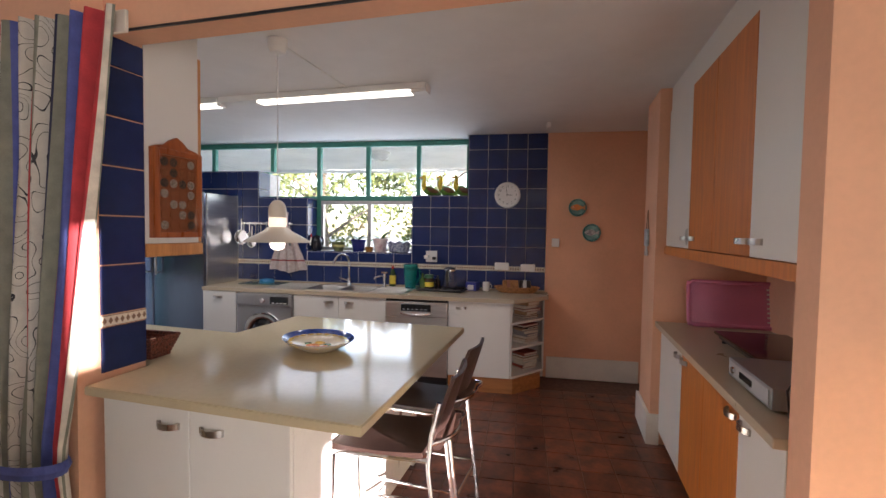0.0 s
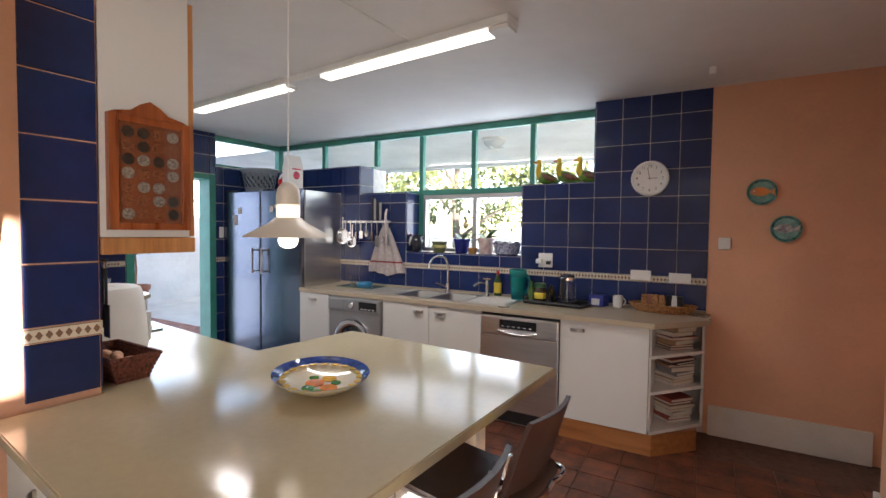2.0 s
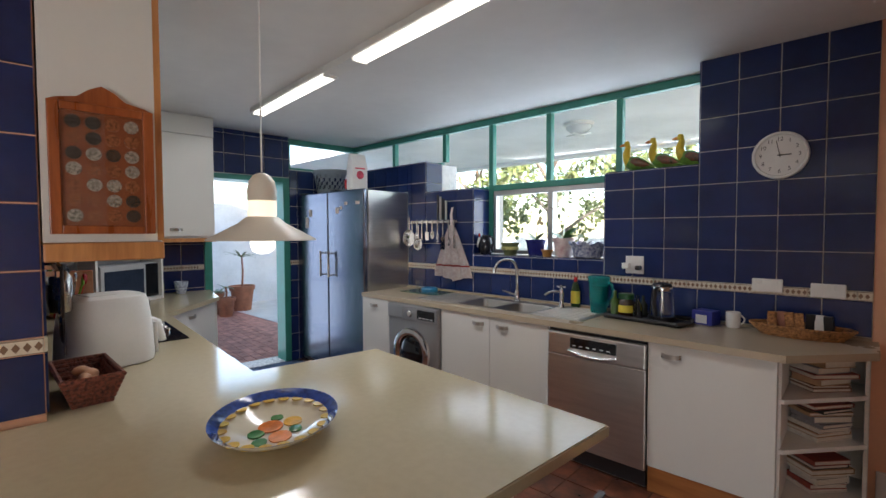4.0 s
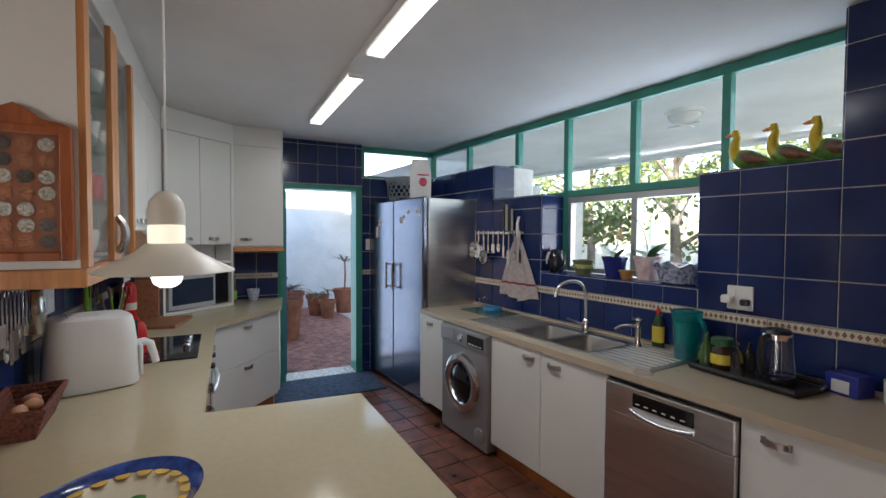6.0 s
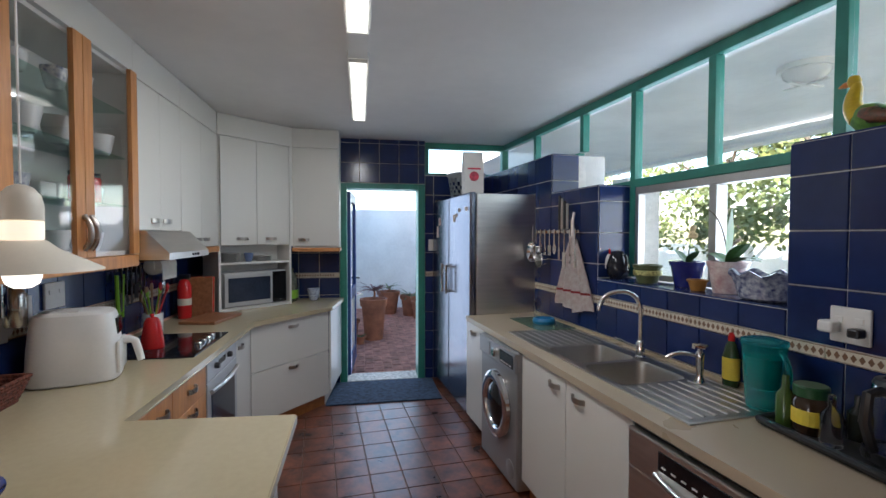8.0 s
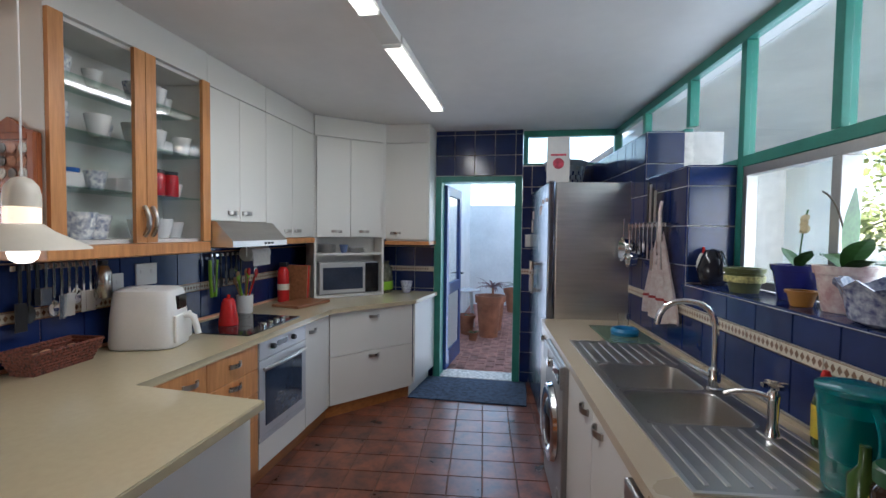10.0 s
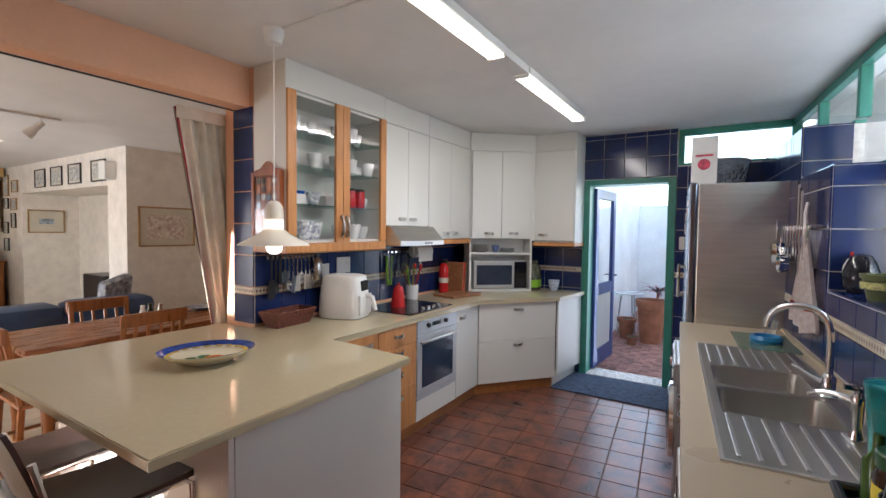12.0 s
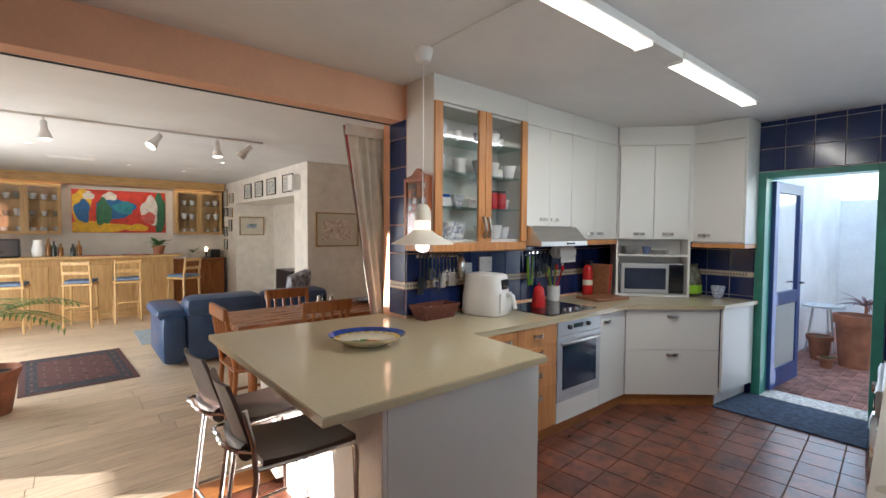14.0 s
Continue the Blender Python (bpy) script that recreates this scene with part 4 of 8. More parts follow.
# reveals and ledges
def flat(x, y, z):
    return pose(x, y, z)
RV = YG - YW - 0.026   # depth of the reveals
lay(wall_window, flat(-0.538, YW, 1.845), [0, 0.198, 0.398, 0.598], [0.0, RV])
lay(wall_window, flat(-1.745, YW, 1.225), steps(0, 1.207, 0.08), [0.0, RV])
lay(wall_window, flat(-2.342, YW, 1.82), steps(0, 0.597, 0.06), [0.0, RV])
lay(wall_window, flat(-3.85, YW, 2.118), steps(0, 1.508, 0.2), [0.0, RV])
lay(wall_window, upright(-1.745, YW, 90), [0, RV], steps(1.235, 1.82, 1.122))
lay(wall_window, upright(-0.538, YW + RV, -90), [0, RV], steps(1.235, 1.845, 1.122))
lay(wall_window, upright(-2.342, YW, 90), [0, RV], steps(1.83, 2.118, 1.122))
lay(wall_window, upright(0.06, YW + RV, -90), [0, RV], steps(1.855, CEIL, 1.122))
# back wall of the cooker run, pier and door wall
FB = lambda a1, b: pose(a1, b, 0, 90, 0, 180)
m = FB(0.04, -0.61)
lay(wall_left, m, steps(0.0, 3.03, 0.0, 0.2), V0)
lay(wall_left, m, steps(0.0, 3.03, 0.0, 0.2), rows(1.40))
border(wall_left, m, 0.0, 3.03)
m = pose(0.04, -0.81, 0, 90, 0, 90)
lay(wall_left, m, [0.0, 0.2], V0)
lay(wall_left, m, [0.0, 0.2], rows(2.244))
border(wall_left, m, 0.0, 0.2)
m = pose(-3.0, 0, 0, 90, 0, 90)
lay(wall_door, m, steps(-0.60, 0.60, 0.0), [0.0, 0.10, 0.30, 0.50, 0.70, 0.90, 1.074])
lay(wall_door, m, steps(-0.60, 0.60, 0.0), rows(1.40))
lay(wall_door, m, [0.50, 0.60], steps(1.40, 2.035, 1.122))
lay(wall_door, m, steps(0.60, 1.47, 0.60), steps(2.035, CEIL, 2.035))
lay(wall_door, m, [1.47, 1.56, 1.76, 1.96], [0.0, 0.10, 0.30, 0.50, 0.70, 0.90, 1.074])
lay(wall_door, m, [1.47, 1.56, 1.76, 1.96, 2.16, 2.36], rows(2.128))
border(wall_door, m, 0.0, 0.60)
border(wall_door, m, 1.47, 1.60)

# kitchen floor tiles
S = 0.205
near, far = [], []
for i in range(-20, 15):
    for j in range(6, 26):
        x, y = i * S, j * S
        q = LM.inverted() @ Vector((x + S / 2, y + S / 2, 0))
        if y > 4.70 or q.x < -3.05 or q.x > 2.62 or q.y < -0.80 or (q.x < -0.15 and q.y < -0.15) or (q.y < 0.35 and 0.2 < q.x < 0.75):
            continue
        (near if q.x > -2.4 else far).append((x, y))
near, far = near[:300], near[300:] + far
fm = tile_mesh(S - 0.003, S - 0.003, 0.012, 0.003, FLOORTILE)
inv = LM.inverted()
for x, y in near:
    ob = new("floor_tile", fm)
    ob.parent = floor_base
    ob.matrix_basis = inv @ pose(x, y, -0.012)
vs, fs = [], []
for x, y in far:
    k = len(vs)
    w, c = S - 0.003, 0.002
    vs += [inv @ Vector(p) for p in ((x, y, -0.012), (x + w, y, -0.012), (x + w, y + w, -0.012), (x, y + w, -0.012), (x + c, y + c, 0), (x + w - c, y + c, 0), (x + w - c, y + w - c, 0), (x + c, y + w - c, 0))]
    fs += [tuple(k + n for n in f) for f in ((4, 5, 6, 7), (0, 1, 5, 4), (1, 2, 6, 5), (2, 3, 7, 6), (3, 0, 4, 7))]
me = bpy.data.meshes.new("floor_tile_rest")
me.from_pydata([tuple(v) for v in vs], [], fs)
me.materials.append(FLOORTILE)
ob = new("floor_tile_rest", me)
ob.parent = floor_base
tagged(ob, kind="stuff")
solid("floor_threshold_strip", boxes((0.04, -0.90, -0.012, 3.05, -0.70, 0.004), bevel=0.002), PLINTH, LM, "wooden strip between tiled and laminate floor", "floor strip", "structure")

# dining room planks
rp = random.Random(2)
r = 0
b = -0.90
while b > -9.4:
    a = -3.0 - rp.random() * 1.2
    while a < 3.75:
        a1 = min(a + 1.28, 3.75)
        a0 = max(a, -3.0)
        if a1 - a0 > 0.03 and not (a1 < -1.6 and b < -4.35):
            ob = new("plank", tile_mesh(a1 - a0 - 0.0015, 0.19 - 0.0015, 0.012, 0.001, WOODFLOOR))
            ob.parent = dining_base
            ob.matrix_basis = pose(a0, b - 0.19, -0.012)
        a += 1.28
    b -= 0.19

# ---- dining room ----
PINE = wood("pale_beech_bar", (0.60, 0.38, 0.16), (0.46, 0.27, 0.10), axis=2)
PINEH = wood("pale_beech_rail", (0.60, 0.38, 0.16), (0.46, 0.27, 0.10), axis=0)
REDPINE = wood("orange_pine_table", (0.36, 0.13, 0.04), (0.22, 0.07, 0.02), axis=0, rough=0.28)
REDPINEV = wood("orange_pine_chair", (0.38, 0.14, 0.04), (0.24, 0.08, 0.02), axis=2, rough=0.3)
LEATHER = mat("blue_leather", (0.035, 0.075, 0.17), 0.38, var=0.14, scale=5, bump=0.25, bscale=120)
CUSHION = mat("blue_striped_cushion", (0.16, 0.22, 0.32), 0.9, var=0.4, scale=25, bump=0.2, dark=(0.05, 0.09, 0.17), stretch=(6, 1, 1))

BAR = thing("bar_counter", LM, "pale beech home bar with panelled front", "bar counter")
part("front", B(box, 0.42, -7.36, 0.0, 3.70, -7.30, 1.0), PINE, BAR)
part("side", B(box, 0.42, -8.2, 0.0, 0.48, -7.361, 1.0), PINE, BAR)
for i in range(4):
    part("front_panel", B(box, 0.50 + i * 0.80, -7.298, 0.12, 1.24 + i * 0.80, -7.285, 0.90, bevel=0.004), PINE, BAR)
part("foot_rail_board", B(box, 0.42, -7.299, 0.0, 3.70, -7.28, 0.10), PINEH, BAR)
part("bar_top", B(box, 0.30, -7.62, 1.001, 3.72, -7.16, 1.04, bevel=0.008), PINEH, BAR)
LB = thing("sideboard", LM, "low orange-brown wooden cabinet beside the bar", "cabinet")
part("body", B(box, -0.76, -9.2, 0.0, 0.20, -8.70, 0.84, bevel=0.004), REDPINEV, LB)
for x in (-0.74, -0.27):
    part("door", B(box, x, -8.699, 0.06, x + 0.44, -8.68, 0.80, bevel=0.004), REDPINEV, LB)
part("top", B(box, -0.79, -9.22, 0.841, 0.22, -8.66, 0.87, bevel=0.006), REDPINE, LB)

def stool(m, label):
    s = thing("bar_stool", m, label, "bar stool", "wooden stools at the bar")
    for x in (-0.17, 0.17):
        part("front_leg", B(tube, [(x, 0.17, 0), (x * 0.92, 0.15, 0.64)], 0.018, 8), PINE, s)
        part("back_post", B(tube, [(x, -0.18, 0), (x * 0.95, -0.16, 0.66), (x * 0.95, -0.21, 1.0)], 0.018, 8), PINE, s)
        part("side_rung", B(tube, [(x, 0.165, 0.25), (x, -0.175, 0.25)], 0.012, 6), PINE, s)
    for y, z in ((0.165, 0.20), (-0.175, 0.32)):
        part("rung", B(tube, [(-0.17, y, z), (0.17, y, z)], 0.012, 6), PINE, s)
    part("seat_frame", B(box, -0.19, -0.19, 0.63, 0.19, 0.19, 0.665, bevel=0.008), PINE, s)
    part("cushion", B(box, -0.18, -0.18, 0.666, 0.18, 0.18, 0.71, bevel=0.018), CUSHION, s, "blue striped seat cushion")
    for z in (0.80, 0.94):
        part("back_rail", B(box, -0.17, -0.205 + 0.0, z, 0.17, -0.18, z + 0.05, bevel=0.005, m=pose(0, -0.005 - (z - 0.7) * 0.06, 0)), PINE, s)
    return s
for a, b, rz in ((2.50, -6.85, 172), (1.72, -6.80, 165), (1.14, -6.85, 180), (0.32, -6.95, 215)):
    stool(lm(a, b, 0, rz), "pale wooden bar stool with blue striped cushion")

def bar_cabinet(a0, a1, doors, label):
    c = thing("bar_wall_cabinet", lm(a0, -9.24, 0), label, "cabinet", "glass cabinets above the bar")
    w = a1 - a0
    part("back_panel", B(box, 0, 0.0, 1.38, w, 0.01, 2.30), PINE, c)
    for z in (1.38, 2.28):
        part("board", B(box, 0, 0.011, z, w, 0.32, z + 0.02), PINE, c)
    for x in (0, w - 0.02):
        part("side_panel", B(box, x, 0.011, 1.401, x + 0.02, 0.32, 2.279), PINE, c)
    for z in (1.70, 2.0):
        part("glass_shelf", B(box, 0.021, 0.015, z, w - 0.021, 0.29, z + 0.006), SHELFGLASS, c)
    dw = w / doors
    for i in range(doors):
        x = i * dw
        d = part("door", boxes((x + 0.003, 0.321, 1.385, x + 0.05, 0.34, 2.295), (x + dw - 0.05, 0.321, 1.385, x + dw - 0.003, 0.34, 2.295), (x + 0.05, 0.321, 1.385, x + dw - 0.05, 0.34, 1.44), (x + 0.05, 0.321, 2.24, x + dw - 0.05, 0.34, 2.295)), PINE, c, "beech door frame")
        part("pane", B(box, x + 0.05, 0.329, 1.44, x + dw - 0.05, 0.333, 2.24), PANE, d)
bar_cabinet(1.95, 3.45, 3, "beech glass-fronted cabinet with glasses above the bar")
bar_cabinet(-0.78, 0.12, 2, "beech glass-fronted cabinet with crockery above the sideboard")
solid("bar_canopy", boxes((-0.80, -9.24, 2.32, 3.74, -8.72, CEIL - 0.001), bevel=0.006), PINEH, LM, "beech canopy with downlights over the bar", "canopy")
BOTTLE = glassy("bottle_glass_clear", (0.85, 0.9, 0.88), 0.02, thin=False)
CROCK = mat("white_crockery", (0.75, 0.74, 0.72), 0.15, var=0.04, bump=0)
DARKBOTTLE = mat("dark_bottle_glass", (0.02, 0.025, 0.02), 0.08, bump=0)
rq = random.Random(7)
def goblet(m, s=1.0, mt=CROCK, label="small white cup on the shelf", nm="cup", group="crockery on the shelves"):
    return solid(nm, B(lathe, [(0.022 * s, 0), (0.024 * s, 0.004), (0.03 * s, 0.02 * s), (0.038 * s, 0.06 * s), (0.04 * s, 0.075 * s), (0.037 * s, 0.075 * s), (0.028 * s, 0.022 * s), (0, 0.012 * s)], 16), mt, m, label, nm, group=group, smooth=True)
for z in (1.401, 1.708, 2.008):
    for x in [2.02 + 0.17 * i for i in range(8)]:
        goblet(lm(x + rq.uniform(-0.02, 0.02), -9.06 + rq.uniform(-0.03, 0.05), z), rq.uniform(1.0, 1.7), rq.choice((CROCK, BOTTLE, CROCK)), "drinking glass standing in the bar cabinet", "drinking_glass", "glasses in the bar cabinets")
    for x in (-0.68, -0.52, -0.22, -0.06):
        goblet(lm(x, -9.05 + rq.uniform(-0.03, 0.05), z), rq.uniform(1.0, 1.6), CROCK, "white cup standing in the bar cabinet", "cup", "glasses in the bar cabinets")

# painting of plain coloured shapes
PT = thing("painting", lm(0.26, -9.245, 1.41), "large bright abstract painting in red, yellow and blue above the bar", "painting")
PW, PH = 1.54, 0.84
def paint(nm, c):
    return mat("paint_" + nm, c, 0.5, var=0.15, scale=12, bump=0.1, bscale=60)
part("canvas", B(box, 0, 0, 0, PW, 0.025, PH, bevel=0.003), paint("red", (0.62, 0.05, 0.03)), PT)
YEL, BLU, GRN, WHT, DKR = paint("yellow", (0.75, 0.45, 0.03)), paint("blue", (0.02, 0.13, 0.35)), paint("green", (0.04, 0.16, 0.08)), paint("white", (0.7, 0.65, 0.6)), paint("teal", (0.03, 0.25, 0.32))
def blob(cx, cz, rx, rz, mt, k, nm="painted_shape", wob=0.2, seed=0):
    r_ = random.Random(seed)
    ph = r_.uniform(0, 6)
    bm = bmesh.new()
    n = 28
    ring = []
    for i in range(n):
        t = 2 * math.pi * i / n
        f = 1 + wob * math.sin(3 * t + ph) * 0.6 + wob * 0.4 * math.sin(5 * t)
        ring.append((min(PW - 0.005, max(0.005, cx + rx * f * math.cos(t))), min(PH - 0.005, max(0.005, cz + rz * f * math.sin(t)))))
    lo = [bm.verts.new((x, 0.025, z)) for x, z in ring]
    hi = [bm.verts.new((x, 0.0262 + 0.0012 * k, z)) for x, z in ring]
    bm.faces.new(hi)
    for i in range(n):
        bm.faces.new((lo[i], lo[(i + 1) % n], hi[(i + 1) % n], hi[i]))
    part(nm, bm, mt, PT)
for i, (x, z, rx, rz, mt) in enumerate(((1.20, 0.10, 0.55, 0.12, YEL), (1.40, 0.5, 0.16, 0.36, YEL), (0.85, 0.48, 0.30, 0.20, BLU), (0.72, 0.50, 0.17, 0.13, DKR), (1.38, 0.42, 0.12, 0.22, BLU), (1.05, 0.40, 0.13, 0.26, GRN),
                                     (0.10, 0.42, 0.10, 0.45, GRN), (0.28, 0.45, 0.15, 0.30, WHT), (0.30, 0.30, 0.12, 0.12, paint("pink", (0.6, 0.12, 0.10))), (0.95, 0.72, 0.12, 0.08, WHT), (1.28, 0.72, 0.09, 0.08, WHT), (0.5, 0.10, 0.2, 0.07, YEL))):
    blob(x, z, rx, rz, mt, 1 + i % 6, seed=i)

def bottle(m, h=0.3, r=0.035, mt=DARKBOTTLE, label="dark glass bottle on the bar", group="bottles on the bar"):
    return solid("bottle", B(lathe, [(r, 0), (r, h * 0.6), (r * 0.4, h * 0.75), (r * 0.36, h), (0, h)], 14), mt, m, label, "bottle", group=group, smooth=True)
for i, a in enumerate((1.95, 2.03, 2.10, 1.80, 1.72)):
    bottle(lm(a, -7.48 + 0.05 * (i % 2), 1.041), 0.20 + 0.05 * (i % 3), 0.035, DARKBOTTLE if i % 2 else mat("amber_bottle", (0.25, 0.1, 0.02), 0.1, bump=0))
solid("coffee_machine", B(box, 2.42, -7.58, 1.041, 2.72, -7.30, 1.32, bevel=0.02), DARKPLASTIC, LM, "black coffee machine on the bar", "coffee machine")
solid("white_jug", B(lathe, [(0.06, 0), (0.085, 0.1), (0.06, 0.2), (0.055, 0.26), (0, 0.26)], 18, m=pose(2.22, -7.45, 1.041)), CROCK, LM, "white enamel jug on the bar", "jug", smooth=True)
for a in (0.78, 1.32):
    solid("place_mat", B(box, a, -7.50, 1.041, a + 0.38, -7.22, 1.046), mat("red_place_mat", (0.35, 0.08, 0.06), 0.8), LM, "red woven place mat on the bar", "place mat", group="place mats on the bar")

# plants made of many separate leaves
LEAF = mat("green_leaf", (0.05, 0.14, 0.03), 0.45, var=0.3, scale=10, bump=0.05)
LEAF2 = mat("yellow_green_palm", (0.16, 0.26, 0.05), 0.5, var=0.3, scale=8)
TERRA = mat("terracotta", (0.36, 0.14, 0.075), 0.8, var=0.2, scale=8, bump=0.15)
SOIL = mat("potting_soil", (0.03, 0.02, 0.015), 1.0, var=0.3, scale=60, bump=0.6)
def blade(bm, base, direction, length, width, droop, k=6, fold=0.15):
    d = Vector(direction).normalized()
    side = d.cross(Vector((0, 0, 1)))
    side = side.normalized() if side.length > 1e-3 else Vector((1, 0, 0))
    prev = None
    for i in range(k + 1):
        t = i / k
        c = Vector(base) + d * length * t + Vector((0, 0, -droop * t * t))
        w = width * math.sin(math.pi * min(0.97, 0.12 + 0.88 * t)) * 0.5
        up = Vector((0, 0, w * fold))
        row = [bm.verts.new(c - side * w + up), bm.verts.new(c), bm.verts.new(c + side * w + up)]
        if prev:
            bm.faces.new((prev[0], prev[1], row[1], row[0]))
            bm.faces.new((prev[1], prev[2], row[2], row[1]))
        prev = row
def plant_pot(t, r, h, mt, rim=0.012, nm="pot"):
    part(nm, B(lathe, [(r * 0.70, 0), (r * 0.72, 0.004), (r * 0.95, h * 0.82), (r * 0.95 + rim, h * 0.83), (r + rim, h), (r - 0.01, h), (r * 0.88, h * 0.85), (0, h * 0.84)], 28), mt, t, smooth=True)
    part("soil", B(lathe, [(r * 0.89, h * 0.845), (r * 0.89, h * 0.885), (0, h * 0.90)], 20), SOIL, t)
def rosette(t, z, n, length, width, droop, up, mt, seed, nm="leaf", fold=0.15):
    r_ = random.Random(seed)
    for i in range(n):
        a = 2 * math.pi * i / n * 2.4 + r_.uniform(-0.2, 0.2)
        u = up * r_.uniform(0.5, 1.5)
        bm = bmesh.new()
        blade(bm, (0, 0, z), (math.cos(a), math.sin(a), u), length * r_.uniform(0.7, 1.1), width, droop * r_.uniform(0.6, 1.3), fold=fold)
        part(nm, bm, mt, t)
p = thing("potted_plant", lm(0.62, -7.45, 1.041), "leafy green plant in a terracotta pot on the bar", "plant")
plant_pot(p, 0.10, 0.15, TERRA)
rosette(p, 0.15, 16, 0.30, 0.09, 0.10, 0.9, LEAF, 3)
p = thing("potted_plant", lm(-0.2, -8.95, 0.871), "small green plant on the sideboard", "plant")
plant_pot(p, 0.07, 0.11, BOTTLE if False else CROCK)
rosette(p, 0.11, 10, 0.22, 0.06, 0.08, 1.0, LEAF, 5)
tl = thing("candle_lamp", lm(-0.45, -8.9, 0.871), "small lit lamp on the sideboard", "lamp")
part("base", B(lathe, [(0.05, 0), (0.05, 0.02), (0.02, 0.03), (0.02, 0.14), (0, 0.14)], 16), DARKPLASTIC, tl, smooth=True)
part("glow", B(lathe, [(0.02, 0.141), (0.035, 0.17), (0.03, 0.22), (0, 0.24)], 16), glow("warm_small_lamp", (1.0, 0.75, 0.4), 1.0), tl, smooth=True)
solid("box_radio", B(box, -0.72, -9.1, 0.871, -0.52, -8.85, 1.05, bevel=0.01), DARKPLASTIC, LM, "dark box on the sideboard", "box")

# palm by the sunny side
p = thing("palm_plant", lm(2.36, -3.05, 0), "potted palm with long green fronds by the glass doors", "plant")
plant_pot(p, 0.20, 0.36, TERRA)
part("trunk", B(tube, [(0, 0, 0.30), (0.01, 0, 0.6), (0, 0.02, 0.78)], 0.05, 10, 0.04), mat("palm_trunk", (0.12, 0.08, 0.05), 0.9, var=0.4, scale=40, bump=0.6), p)
rr = random.Random(9)
for i in range(14):
    a = i * 2.4
    fr = bmesh.new()
    d = Vector((math.cos(a), math.sin(a), rr.uniform(0.2, 1.0))).normalized()
    ln = rr.uniform(0.5, 0.72)
    side = d.cross(Vector((0, 0, 1))).normalized()
    for k in range(2, 15):
        t = k / 14
        c = Vector((0, 0, 0.78)) + d * ln * t + Vector((0, 0, -0.28 * t * t))
        for sgn in (-1, 1):
            blade(fr, c, side * sgn + d * 0.9 + Vector((0, 0, -0.15)), 0.20 * (1.1 - t * 0.6), 0.018, 0.05, 3)
    tube(fr, [Vector((0, 0, 0.76)) + d * ln * t + Vector((0, 0, -0.28 * t * t)) for t in (0, 0.25, 0.5, 0.75, 1)], 0.006, 5, 0.002)
    part("frond", fr, LEAF2, p)

# sofa seen from behind
SF = thing("sofa", lm(0.17, -3.98, 0), "blue leather sofa with padded back", "sofa")
part("base", B(box, -0.92, -0.45, 0.05, 0.80, 0.40, 0.40, bevel=0.04), LEATHER, SF, smooth=True)
part("back_panel", B(box, -0.93, 0.30, 0.03, 0.70, 0.46, 0.62, bevel=0.05), LEATHER, SF, smooth=True)
for x0, x1 in ((-0.93, -0.12), (-0.11, 0.72)):
    part("back_cushion", B(box, x0, 0.10, 0.52, x1, 0.50, 0.74, bevel=0.09), LEATHER, SF, smooth=True)
part("armrest", B(box, 0.70, -0.45, 0.03, 0.94, 0.46, 0.55, bevel=0.07), LEATHER, SF, smooth=True)
part("arm_pad", B(box, 0.66, -0.46, 0.50, 0.98, 0.40, 0.63, bevel=0.06), LEATHER, SF, smooth=True)
part("seat_cushion", B(box, -0.90, -0.46, 0.40, -0.10, 0.14, 0.50, bevel=0.04), LEATHER, SF, smooth=True)
part("seat_cushion", B(box, -0.09, -0.46, 0.40, 0.69, 0.14, 0.50, bevel=0.04), LEATHER, SF, smooth=True)
solid("cushion", B(box, -0.20, -0.06, 0.0, 0.20, 0.06, 0.34, bevel=0.05), mat("patterned_cushion", (0.35, 0.36, 0.38), 0.9, var=0.6, scale=18, dark=(0.05, 0.06, 0.09)), lm(-0.56, -4.06, 0.60) @ pose(0, 0, 0, -18, 12, 25), "blue and white patterned cushion on the sofa", "cushion", smooth=True)

# dining table and chairs
TB = thing("dining_table", lm(-0.10, -1.965, 0), "orange pine dining table with turned legs", "table")
part("tabletop", B(box, -1.0, -0.365, 0.72, 0.97, 0.365, 0.752, bevel=0.006), REDPINE, TB)
part("apron", boxes((-0.9, -0.31, 0.62, 0.87, -0.28, 0.719), (-0.9, 0.28, 0.62, 0.87, 0.31, 0.719), (-0.9, -0.28, 0.62, -0.87, 0.28, 0.719), (0.84, -0.28, 0.62, 0.87, 0.28, 0.719)), REDPINE, TB)
for x in (-0.88, 0.85):
    for y in (-0.29, 0.29):
        part("leg", B(lathe, [(0.025, 0), (0.035, 0.05), (0.028, 0.12), (0.042, 0.45), (0.03, 0.52), (0.045, 0.56), (0.045, 0.719)], 14, m=pose(x, y, 0)), REDPINEV, TB, smooth=True)
